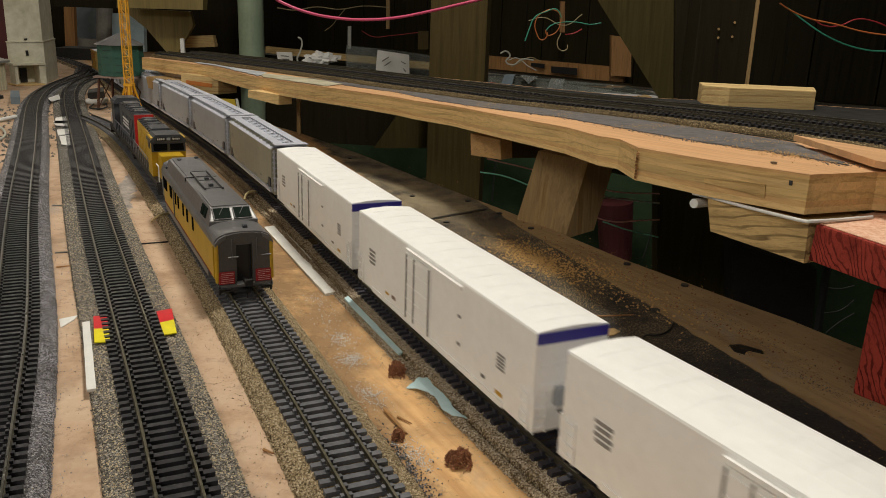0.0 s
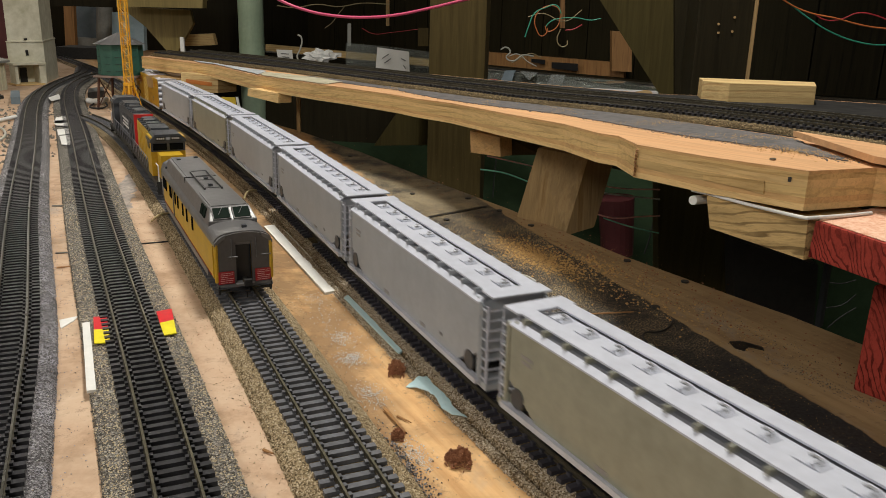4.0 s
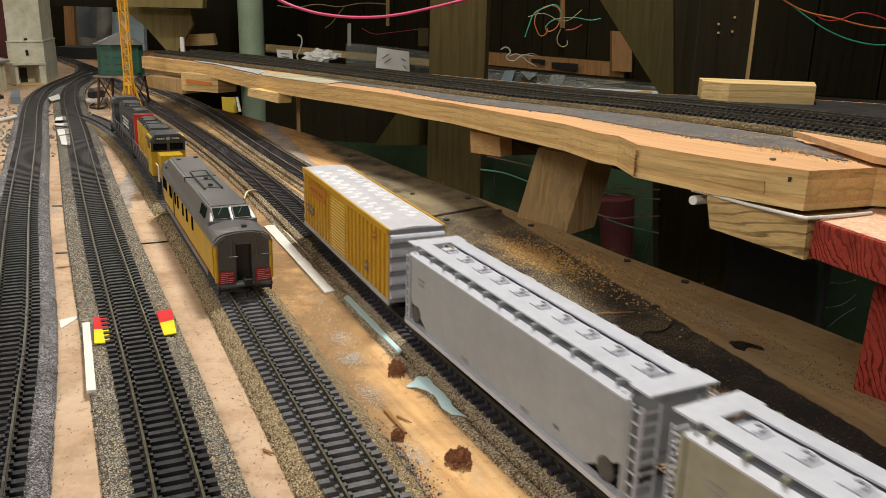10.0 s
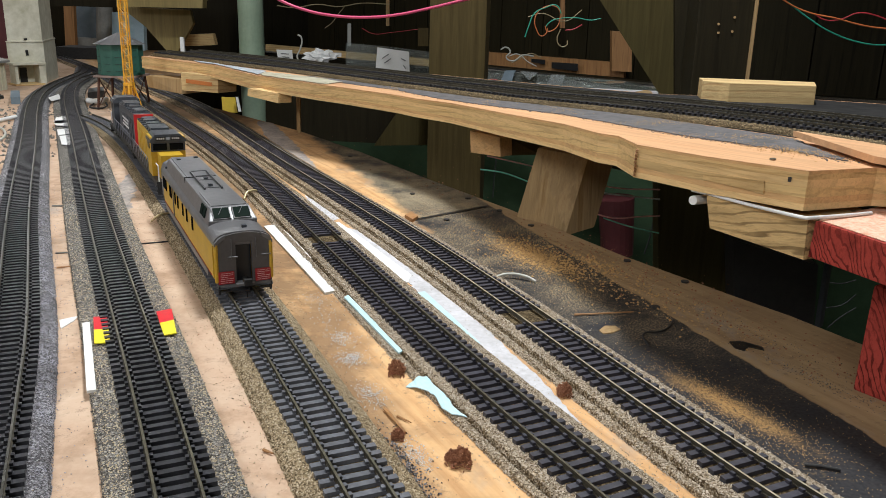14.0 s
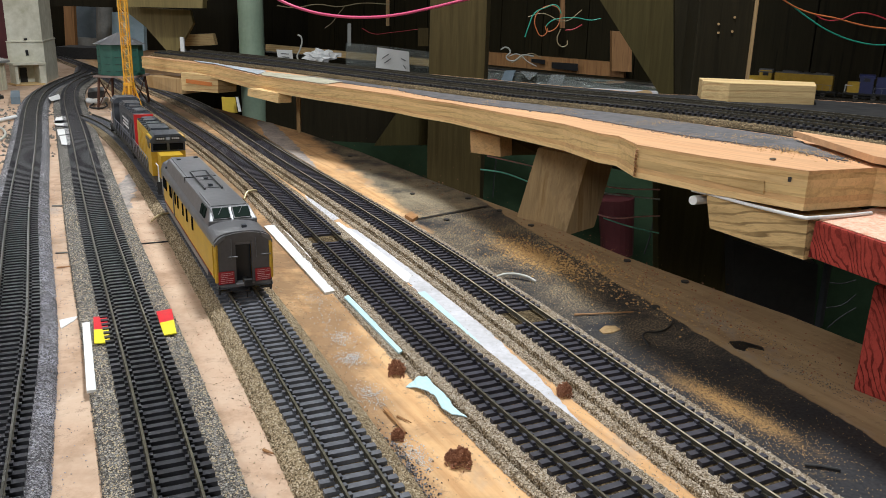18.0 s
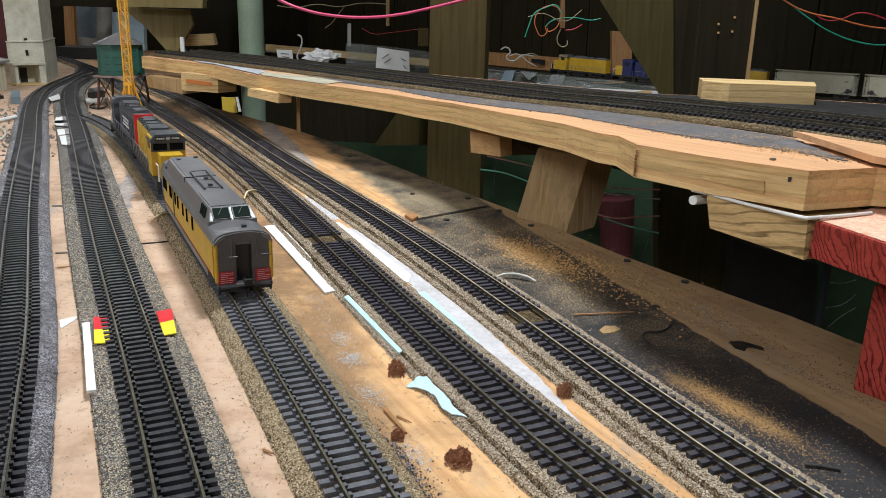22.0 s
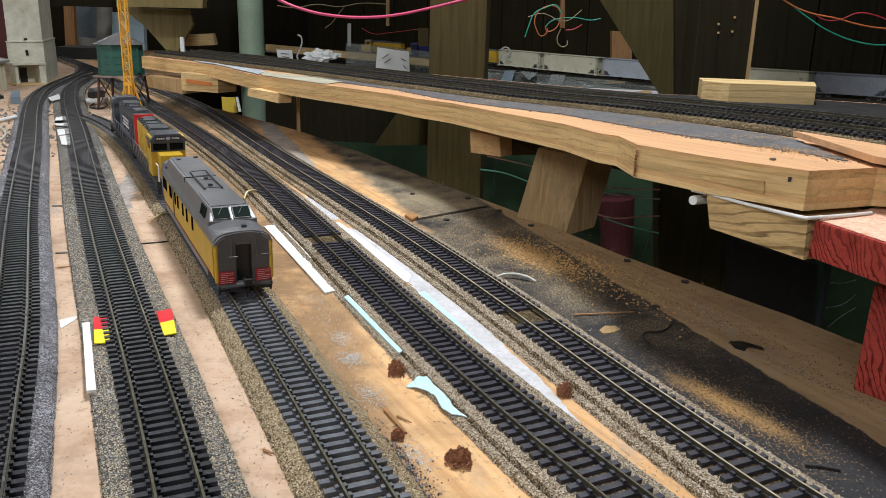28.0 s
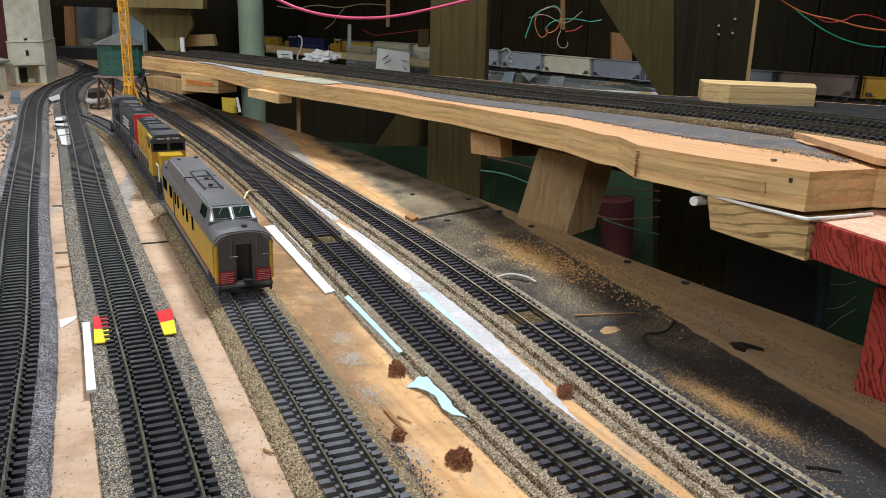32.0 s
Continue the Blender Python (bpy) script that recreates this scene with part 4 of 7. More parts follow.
slab("maroon_panel", [(-1.202, 2.2, 0.2196), (-1.124, 2.2, 0.2216), (-1.145, 2.2, 0.019), (-1.23, 2.2, 0.0168)], (0, 0.02, 0), M["maroon"], "maroon panel beside the white tower", "panel")
slab("white_stake", [(-0.6328, 2, 0.094), (-0.6248, 2, 0.0942), (-0.6235, 2, 0.0527), (-0.6329, 2, 0.0524)], (0, 0.008, 0), M["paper"], "white upright plastic strip", "strip")
slab("scrap_wood", [(-0.7526, 2.4, 0.0819), (-0.6661, 2.4, 0.0871), (-0.6598, 2.4, 0.0563), (-0.745, 2.4, 0.051)], (0, 0.03, 0), M["pale_wood_x"], "pale scrap of wood on the back ledge", "wood scrap")
slab("back_rail", [(-0.5602, 2.6, 0.0511), (-0.0483, 2.35, 0.0345), (-0.048, 2.35, 0.016), (-0.5609, 2.6, 0.0325)], (0, 0.03, 0), M["pale_wood_x"], "pale wooden rail along the back", "rail")
slab("stud_piece", [(-0.1771, 2.4, 0.1985), (-0.1677, 2.4, 0.1988), (-0.1672, 2.4, 0.1213), (-0.1767, 2.4, 0.1211)], (0, 0.03, 0), M["pale_wood"], "short hanging pale stud", "stud")
slab("stud_piece", [(-0.0861, 2.4, 0.1172), (-0.0575, 2.4, 0.1179), (-0.0565, 2.4, 0.0685), (-0.0853, 2.4, 0.0678)], (0, 0.03, 0), M["stud"], "short brown stud at the wall", "stud")
slab("notice", [(-0.4669, 2.3, 0.054), (-0.4239, 2.3, 0.0536), (-0.4219, 2.3, 0.0131), (-0.4604, 2.3, 0.0151)], (0, 0.002, 0), M["paper"], "white printed card on the back ledge", "card")
bars_at = [(-0.4529, 2.29, 0.0444), (-0.4315, 2.29, 0.0435), (-0.4486, 2.29, 0.0356), (-0.4302, 2.29, 0.0346), (-0.4489, 2.29, 0.0266), (-0.4305, 2.29, 0.0256)]
bm = bmesh.new()
for p, q in zip(bars_at[0::2], bars_at[1::2]):
    rod(bm, p, q, 0.0012, 4)
tagged(part("printed_line", bm, M["letter_dark"], bpy.data.objects["notice"]))
bpy.data.objects["printed_line"].matrix_parent_inverse = Matrix()
slab("clear_sheet", [(-0.2295, 1.9, 0.0957), (-0.1181, 1.9, 0.0887), (-0.042, 1.9, 0.0808), (-0.0408, 1.9, 0.021), (-0.2299, 1.9, 0.0462)], (0, 0.003, 0), M["glass"], "clear plastic sheet standing behind the deck", "plastic sheet")
sign = slab("paper_sheet", [(-0.1545, 1.85, 0.0903), (-0.0853, 1.85, 0.0825), (-0.0833, 1.85, 0.0279), (-0.1593, 1.85, 0.0357)], (0, 0.0015, 0), M["paper"], "white paper sheet with dark marks", "paper")
for a, b in (((-0.1441, 1.845, 0.0668), (-0.1294, 1.845, 0.0768)), ((-0.1391, 1.845, 0.0573), (-0.1244, 1.845, 0.0673)), ((-0.1021, 1.845, 0.0679), (-0.0922, 1.845, 0.0633)), ((-0.144, 1.845, 0.045), (-0.1267, 1.845, 0.0431)), ((-0.1068, 1.845, 0.0411), (-0.0869, 1.845, 0.038)), ((-0.097, 1.845, 0.0535), (-0.092, 1.845, 0.0464))):
    bm = bmesh.new()
    rod(bm, a, b, 0.0011, 4)
    part("mark", bm, M["letter_dark"], sign)


def crumple(name, centre, size, mat, label, category, n=3, seed=1):
    bm = bmesh.new()
    bmesh.ops.create_icosphere(bm, subdivisions=n, radius=1)
    noise.seed_set(seed)
    for v in bm.verts:
        k = 0.7 + 0.6 * noise.noise(v.co * 2.2)
        v.co = Vector((v.co.x * size[0] * k, v.co.y * size[1] * k, v.co.z * size[2] * k)) + Vector(centre)
    return tagged(part(name, bm, mat), label, category)


crumple("plastic_bag", (-0.3308, 2.2, 0.0455), (0.055, 0.03, 0.022), M["bag"], "crumpled white plastic bag on the back rail", "bag")
slab("white_strip", [(-0.31, 2.2, 0.0561), (-0.2777, 2.2, 0.0555), (-0.2778, 2.2, 0.0454), (-0.3102, 2.2, 0.0432)], (0, 0.004, 0), M["paper"], "narrow white strip beside the bag", "strip")
cable("bent_wire", [(-0.3898, 2.2, 0.0982), (-0.3812, 2.2, 0.0927), (-0.3848, 2.2, 0.0613), (-0.3926, 2.2, 0.0439), (-0.3829, 2.2, 0.0211)], 0.0022, M["wire_pale"], "bent pale wire standing on the ledge")
slab("clear_post", [(-0.2491, 2.1, 0.1322), (-0.2407, 2.1, 0.1324), (-0.2411, 2.1, 0.0784), (-0.2495, 2.1, 0.0782)], (0, 0.005, 0), M["pipe"], "thin gray upright strip", "strip")

# things behind the middle of the deck
lab = slab("terminal_board", [(0.1202, 2.78, 0.0366), (0.516, 2.48, 0.0308), (0.5197, 2.48, -0.0114), (0.1219, 2.78, -0.0069)], (0.01, 0.02, 0), M["orange_wood"], "orange wooden board with black terminal strips", "board")
for q in ([(0.2614, 2.66, 0.026), (0.3008, 2.63, 0.0255), (0.3016, 2.63, 0.0117), (0.262, 2.66, 0.0156)], [(0.3186, 2.6, 0.021), (0.3912, 2.55, 0.0212), (0.3927, 2.55, -0.0005), (0.3198, 2.6, 0.0023)]):
    slab("terminal_strip", q, (0, -0.008, 0), M["black"], parent=lab)
slab("upright_board", [(0.4679, 2.45, 0.122), (0.5185, 2.42, 0.1196), (0.5284, 2.42, 0.0099), (0.4773, 2.45, 0.0094)], (0, 0.03, 0), M["orange_wood"], "orange-brown upright board at the wall", "board")
slab("wood_strip", [(0.3338, 2.6, 0.2127), (0.3474, 2.6, 0.213), (0.3535, 2.6, 0.1227), (0.3398, 2.6, 0.1224)], (0, 0.02, 0), M["orange_wood"], "thin wooden strip hanging down", "strip")
slab("plastic_tray", [(0.0773, 1.75, 0.0509), (0.2494, 1.7, 0.0435), (0.3423, 1.65, 0.0437), (0.412, 1.62, 0.0289), (0.2365, 1.68, 0.0249), (0.0784, 1.75, 0.0231)], (0.02, 0.05, 0), M["glass"], "clear plastic tray behind the deck", "tray")
slab("white_ledge", [(0.225, 1.6, 0.0368), (0.3908, 1.55, 0.0387), (0.3915, 1.55, 0.0315), (0.2255, 1.6, 0.0294)], (0, 0.02, 0), M["lilac"], "white strip along the tray", "strip")
slab("foil_wedge", [(0.1469, 1.7, 0.0577), (0.1801, 1.7, 0.0552), (0.1649, 1.7, 0.0413)], (0.005, 0.02, 0), M["foil"], "shiny folded metal wedge", "metal piece")
slab("foil_wedge", [(0.2088, 1.7, 0.0526), (0.2362, 1.7, 0.0522), (0.2322, 1.7, 0.0273), (0.202, 1.7, 0.0333)], (0.005, 0.02, 0), M["foil"], "shiny folded metal piece in the tray", "metal piece")
slab("gray_box", [(0.1149, 1.7, 0.0569), (0.1355, 1.7, 0.0574), (0.1288, 1.7, 0.0303), (0.1058, 1.7, 0.0319)], (0.005, 0.03, 0), M["slate_panel"], "dark blue-gray box in the tray", "box")
for k in range(6):
    p = Vector((0.1522, 1.68, 0.0316)) + Vector((0.009 * k, 0, -0.0006 * k))
    crumple("green_bead", p, (0.0022, 0.0022, 0.0022), M["wire_green"], "small green plastic bead", "bead", 2, k)
crumple("red_scraps", (0.0918, 1.7, 0.0372), (0.018, 0.01, 0.005), M["wire_red"], "heap of red scraps in the tray", "scrap heap", 3, 4)
crumple("wood_scrap", (0.353, 1.5, 0.0418), (0.02, 0.02, 0.006), M["pale_wood"], "pale chipped wood scrap", "wood scrap", 2, 9)

# wires
cable("cable", [(-0.2133, 1, 0.1935), (-0.194, 1, 0.1834), (-0.1679, 1, 0.1745), (-0.135, 1, 0.169), (-0.0954, 1, 0.1681), (-0.0625, 1, 0.1715), (-0.0231, 1, 0.1801), (0.0225, 1, 0.1919), (0.0549, 1, 0.2002)], 0.0017, M["wire_pink"], "sagging pink cable overhead")
cable("cable", [(0.4578, 1.2, 0.2053), (0.4749, 1.2, 0.196), (0.4998, 1.2, 0.1868), (0.5404, 1.2, 0.1795), (0.5814, 1.2, 0.1706), (0.6376, 1.2, 0.1659)], 0.0011, M["wire_orange"], "sagging orange wire strung overhead")
cable("cable", [(0.4744, 1.21, 0.199), (0.5051, 1.21, 0.1792), (0.5399, 1.21, 0.1608), (0.582, 1.21, 0.1479), (0.6146, 1.21, 0.1448), (0.654, 1.21, 0.149)], 0.0011, M["wire_green"], "sagging green wire strung overhead")
cable("cable", [(0.5165, 1.22, 0.1847), (0.5354, 1.22, 0.1767), (0.5575, 1.22, 0.1788), (0.5762, 1.22, 0.187), (0.5963, 1.22, 0.1867), (0.6476, 1.22, 0.1687)], 0.0009, M["wire_red"], "loose red wire hanging overhead")
cable("wire", [(0.1344, 1.5, 0.1325), (0.1403, 1.5, 0.1519), (0.1491, 1.5, 0.1731), (0.1672, 1.5, 0.183), (0.1866, 1.5, 0.1873), (0.1954, 1.5, 0.1742)], 0.0011, M["wire_green"], "green wire with a bent end")
cable("wire", [(0.1954, 1.5, 0.1742), (0.1858, 1.5, 0.1853), (0.1624, 1.5, 0.1819), (0.1505, 1.5, 0.1655), (0.1546, 1.5, 0.1446), (0.1631, 1.5, 0.1351), (0.1709, 1.5, 0.1392), (0.1732, 1.5, 0.1489)], 0.0009, M["wire_orange"], "looped orange wire hanging behind")
cable("wire", [(0.1692, 1.5, 0.1507), (0.1785, 1.5, 0.1605), (0.195, 1.5, 0.1657), (0.2225, 1.5, 0.1673), (0.2485, 1.5, 0.1641), (0.266, 1.5, 0.1674)], 0.0009, M["wire_green"], "green wire strung to the brace")
cable("wire", [(0.1679, 1.49, 0.1528), (0.1714, 1.49, 0.1443), (0.1812, 1.49, 0.1455), (0.1904, 1.49, 0.1553), (0.1933, 1.49, 0.1705)], 0.0009, M["wire_orange"], "short orange wire loop")
cable("wire", [(0.1962, 1.5, 0.1475), (0.1913, 1.5, 0.1301), (0.1981, 1.5, 0.1186), (0.2089, 1.5, 0.1208), (0.2093, 1.5, 0.1286)], 0.001, M["wire_tan"], "thin tan wire curl")
cable("wire", [(0.2042, 1.5, 0.1458), (0.2189, 1.5, 0.1481), (0.2332, 1.5, 0.1561)], 0.001, M["wire_red"], "short red wire in the coil")
cable("wire", [(0.1404, 1.52, 0.1668), (0.165, 1.52, 0.1732), (0.2059, 1.52, 0.1608), (0.2345, 1.52, 0.1807)], 0.0008, M["wire_tan"], "thin tan wire across the coil")
cable("wire", [(0.1483, 2.4, 0.0644), (0.1639, 2.4, 0.071), (0.1757, 2.4, 0.0589), (0.1653, 2.4, 0.043), (0.1849, 2.4, 0.0341), (0.2114, 2.4, 0.0504), (0.2435, 2.4, 0.0481)], 0.0022, M["wire_pale"], "tangled pale wire on the terminal board")
cable("wire", [(0.1715, 2.4, 0.0463), (0.1952, 2.4, 0.0531), (0.2284, 2.4, 0.0321), (0.2532, 2.4, 0.0201)], 0.0015, M["wire_pale"], "pale wire on the terminal board")
cable("wire", [(0.1804, 2.4, 0.0277), (0.2038, 2.4, 0.0408), (0.2319, 2.4, 0.0556), (0.2645, 2.4, 0.0455)], 0.0014, M["wire_tan"], "tan wire on the terminal board")
cable("wire", [(-0.4817, 2.4, 0.1682), (-0.4344, 2.4, 0.1634), (-0.371, 2.4, 0.174), (-0.308, 2.4, 0.1696), (-0.2448, 2.4, 0.1802), (-0.166, 2.4, 0.1792)], 0.0014, M["wire_tan"], "tan wires strung along the joists")
cable("wire", [(-0.245, 2.4, 0.1132), (-0.2132, 2.4, 0.0986), (-0.1655, 2.4, 0.1029), (-0.0861, 2.4, 0.1141)], 0.001, M["wire_red"], "thin red wire along the wall")
cable("wire", [(-0.3484, 2.4, 0.1106), (-0.3275, 2.4, 0.1264), (-0.3114, 2.4, 0.1482), (-0.2922, 2.4, 0.17)], 0.0009, M["wire_tan"], "thin tan wire hanging down")

# ---- under the upper deck ----
slab("wall_green", [(-0.3058, 1.95, -0.0554), (1.181, 1.95, -0.3321), (1.281, 1.95, -0.8534), (-0.3129, 1.95, -0.4309)], (0, 0.03, 0), M["green_wall"], "dark green painted basement wall", "wall", kind="structure")
slab("gusset", [(-0.0785, 1.35, 0.017), (-0.0278, 1.35, 0.0101), (-0.0268, 1.35, -0.0381), (-0.1179, 1.35, -0.0414)], (0, 0.003, 0), M["olive_ply"], "brown triangular gusset under the deck", "gusset")
slab("dark_board", [(-0.3263, 1.5, 0.0233), (-0.0431, 1.5, -0.0098), (-0.0421, 1.5, -0.0643), (-0.3292, 1.5, -0.0574)], (0, 0.02, 0), M["stud_dark"], "dark board hanging under the deck", "board")
slab("support_stick", [(-0.2025, 1.12, 0.0709), (-0.1972, 1.12, 0.0695), (-0.1979, 1.12, 0.0118), (-0.2032, 1.12, 0.0132)], (0, 0.006, 0), M["pale_wood"], "thin pale wooden stick under the deck", "stick")
slab("riser", [(0.0821, 0.73, 0.065), (0.1239, 0.71, 0.0606), (0.1063, 0.695, -0.006), (0.0667, 0.735, -0.0011)], (0.028, 0.018, 0.004), M["pale_wood"], "leaning pale pine riser holding up the deck", "riser")
slab("cleat", [(0.0233, 0.8, 0.0682), (0.0519, 0.79, 0.0644), (0.0533, 0.79, 0.0453), (0.0246, 0.8, 0.0472)], (0.012, 0.012, 0), M["ply_end"], "short wooden cleat under the deck edge", "cleat")
slab("crosspiece", [(0.0555, 0.82, 0.0627), (0.1026, 0.8, 0.0537), (0.092, 0.8, 0.0467), (0.0564, 0.82, 0.0411)], (0.05, 0.05, 0), M["stud"], "brown crosspiece under the deck", "crosspiece")
slab("cleat", [(-0.2578, 1.08, 0.074), (-0.2146, 1.06, 0.0715), (-0.2152, 1.06, 0.0587), (-0.2585, 1.08, 0.0647)], (0.015, 0.012, 0), M["ply_tan"], "pale plywood cleat under the deck", "cleat")
slab("red_cleat", [(-0.4035, 1.27, 0.0762), (-0.3419, 1.25, 0.0728), (-0.3432, 1.25, 0.0486), (-0.4036, 1.27, 0.0492)], (0.02, 0.03, 0), M["pale_wood_x"], "pale wooden block with a faded red stamp under the deck", "block")
slab("red_stamp", [(-0.395, 1.2655, 0.0668), (-0.352, 1.2515, 0.0638), (-0.3525, 1.2515, 0.0582), (-0.3955, 1.2655, 0.061)], (0.0002, -0.0006, 0), M["letter_red"], parent=bpy.data.objects["red_cleat"])
slab("tan_block", [(-0.4789, 1.33, 0.064), (-0.4111, 1.3, 0.0625), (-0.4132, 1.3, 0.0402), (-0.4761, 1.33, 0.0462)], (0.02, 0.03, 0), M["pale_wood"], "tan plywood block under the deck", "block")
slab("yellow_card", [(-0.5143, 1.9, -0.0317), (-0.4834, 1.9, -0.0322), (-0.4798, 1.9, -0.0668), (-0.5135, 1.9, -0.0651)], (0, 0.003, 0), M["gold_paper"], "bright yellow card by the column", "card")
slab("white_stake", [(-0.477, 1.88, -0.0286), (-0.4719, 1.88, -0.0285), (-0.4657, 1.88, -0.0613), (-0.4721, 1.88, -0.0615)], (0, 0.003, 0), M["paper"], "thin white strip beside the card", "strip")
# end block, dowel and red blocks at the deck's near end
slab("ply_block", [(0.1372, 0.424, 0.0946), (0.1707, 0.376, 0.0936), (0.1713, 0.376, 0.0736), (0.1412, 0.424, 0.0754)], (0.04, 0.019, 0), M["ply_dark"], "layered plywood block under the deck's end", "block")
cable("tube", [(0.1346, 0.44, 0.0922), (0.1393, 0.421, 0.0942), (0.1497, 0.4, 0.0946), (0.1668, 0.37, 0.0956), (0.1679, 0.369, 0.0959), (0.1832, 0.375, 0.0956), (0.2045, 0.385, 0.0952)], 0.0009, M["paper"], "thin white tube pinched under the deck", "tube")
bm = bmesh.new()
rod(bm, (0.1324, 0.43, 0.0889), (0.1434, 0.44, 0.0877), 0.0026, 14)
tagged(part("dowel_end", bm, M["paper"], bevel=0.0006), "white plastic peg end", "peg")
RA, RB = (0.1721, 0.3715, 0.094), (0.186, 0.3344, 0.094)
slab("red_block", [RA, (RB[0] * 1.25 - RA[0] * 0.25, RB[1] * 1.25 - RA[1] * 0.25, 0.094), (RB[0] * 1.25 - RA[0] * 0.25, RB[1] * 1.25 - RA[1] * 0.25, 0.0765), (RA[0] - 0.001, RA[1], 0.0765)], (0.07, 0.05, 0), M["red_wood"], "rough red-stained wooden block under the deck", "block", bevel=0.0012)
far_end = (RB[0] * 1.25 - RA[0] * 0.25, RB[1] * 1.25 - RA[1] * 0.25)
# A paler sheet paints the lamplight on the block's top.
slab("lit_top", [(RA[0] + 0.002, RA[1] + 0.0005, 0.0941), (far_end[0] + 0.002, far_end[1] + 0.0005, 0.0941), (far_end[0] + 0.068, far_end[1] + 0.048, 0.0941), (RA[0] + 0.068, RA[1] + 0.048, 0.0941)], (0, 0, 0.0003), M["red_top"], parent=bpy.data.objects["red_block"])
RC, RD = (0.2134, 0.3899, 0), (0.2236, 0.3754, 0)
slab("red_block", [(RC[0], RC[1], 0.0), (RD[0] * 2 - RC[0], RD[1] * 2 - RC[1], 0.0), (RD[0] * 2 - RC[0], RD[1] * 2 - RC[1], 0.0575), (RC[0] + 0.001, RC[1], 0.0575)], (0.05, 0.03, 0), M["red_wood"], "red-stained wooden block standing on the board", "block", bevel=0.0025)
slab("shim_board", [(0.2153, 0.513, 0.1125), (0.2063, 0.3945, 0.1175), (0.2238, 0.3536, 0.1185), (0.2582, 0.4105, 0.1155)], (0, 0, 0.0035), M["pine"], "thin plywood shim lying on the deck", "shim")
slab("wood_block", [(0.2824, 0.9301, 0.0909), (0.303, 0.9015, 0.0914), (0.3905, 0.8886, 0.0917), (0.41, 0.94, 0.0917), (0.29, 0.97, 0.0909)], (0, 0, 0.0205), M["pale_wood_x"], "pale grained wood block on the deck by the post", "block", bevel=0.0008)
# lower dark things
slab("black_panel", [(0.3464, 0.95, -0.076), (0.4521, 0.95, -0.105), (0.4584, 0.95, -0.1815), (0.3581, 0.95, -0.1583)], (0.02, 0.2, 0), M["box_black"], "black box under the deck", "box")
slab("metal_bracket", [(0.338, 0.7, -0.024), (0.3421, 0.7, -0.0249), (0.3433, 0.7, -0.0873), (0.3385, 0.7, -0.0863)], (0.005, 0.004, 0), M["dark_gray"], "dark metal bracket under the deck", "bracket")
slab("brown_board", [(0.2628, 1, -0.0166), (0.3592, 1, -0.0354), (0.3789, 1, -0.192), (0.276, 1, -0.1485)], (0, 0.03, 0), M["olive_ply"], "dark brown board under the deck", "board")
bm = bmesh.new()
rod(bm, (0.3963, 1.8, -0.3512), (0.3826, 1.8, -0.2198), 0.036, 20, 0.041)
tagged(part("bucket", bm, M["maroon"]), "red plastic bucket under the layout", "bucket")
for nm, pts, mt in (("red", ((0.0483, 0.95, 0.0176), (0.0769, 0.95, 0.0118), (0.1168, 0.95, 0.0035)), "wire_glint_red"), ("green", ((0.0411, 0.95, 0.0015), (0.0676, 0.95, -0.0018), (0.1047, 0.95, -0.0143)), "wire_glint_green"), ("pink", ((0.1585, 0.9, 0.0004), (0.1904, 0.9, -0.0058), (0.2394, 0.9, -0.0064)), "wire_glint_red"), ("pale", ((0.1669, 0.9, -0.0109), (0.1974, 0.9, -0.014), (0.2405, 0.9, -0.0174)), "wire_pale"), ("orange", ((0.1623, 0.9, -0.0337), (0.1901, 0.9, -0.0402), (0.2185, 0.9, -0.0381), (0.2424, 0.9, -0.0362)), "wire_glint_red"), ("mint", ((0.1793, 0.9, -0.0405), (0.2068, 0.9, -0.0489), (0.2432, 0.9, -0.0565)), "wire_glint_green")):
    cable("wire", pts, 0.0009, M[mt], nm + "-coloured wire strung under the deck")
for pts in (((0.5899, 1.2, -0.2083), (0.6117, 1.2, -0.2096), (0.6323, 1.2, -0.2035)), ((0.5938, 1.2, -0.2497), (0.6174, 1.2, -0.2444), (0.6363, 1.2, -0.2272)), ((0.6016, 1.2, -0.2823), (0.6204, 1.2, -0.263), (0.6399, 1.2, -0.2484)), ((0.0821, 1.3, -0.0386), (0.0797, 1.3, -0.066), (0.078, 1.3, -0.1123)), ((0.2798, 1.1, -0.1411), (0.2853, 1.1, -0.1165), (0.2892, 1.1, -0.0762))):
    cable("wire", pts, 0.001, M["dark"], "thin black wire under the deck")

# ---- scenery on the lower board ----
tower = empty("grain_elevator", Matrix(), "stained white plaster model elevator tower", "model building")
FL, FR, BR = Vector((-0.9133, 1.749, 0)), Vector((-0.8622, 1.802, 0)), Vector((-0.8973, 1.933, 0))
BL = FL + BR - FR


def quad_tower(inset, z0, z1, name, mat):
    c = (FL + FR + BR + BL) / 4
    bm = bmesh.new()
    prism(bm, [((p - c) * (1 - inset) + c)[:2] for p in (FL, FR, BR, BL)], z0, z1)
    return part(name, bm, mat, tower)


quad_tower(0.0, 0.0, 0.086, "lower_storey", M["plaster"])
quad_tower(-0.03, 0.086, 0.0885, "ledge", M["plaster"])
quad_tower(0.05, 0.0885, 0.30, "upper_storey", M["plaster"])
e = (FR - FL).normalized()
f = Vector((e.y, -e.x, 0))
mt_ = Matrix(((e.x, f.x, 0, FL.x), (e.y, f.y, 0, FL.y), (0, 0, 1, 0), (0, 0, 0, 1)))


def tbox(name, c, s_, mat):
    bm = bmesh.new()
    box(bm, c, s_, mt_)
    return part(name, bm, mat, tower)


wd = (FR - FL).length
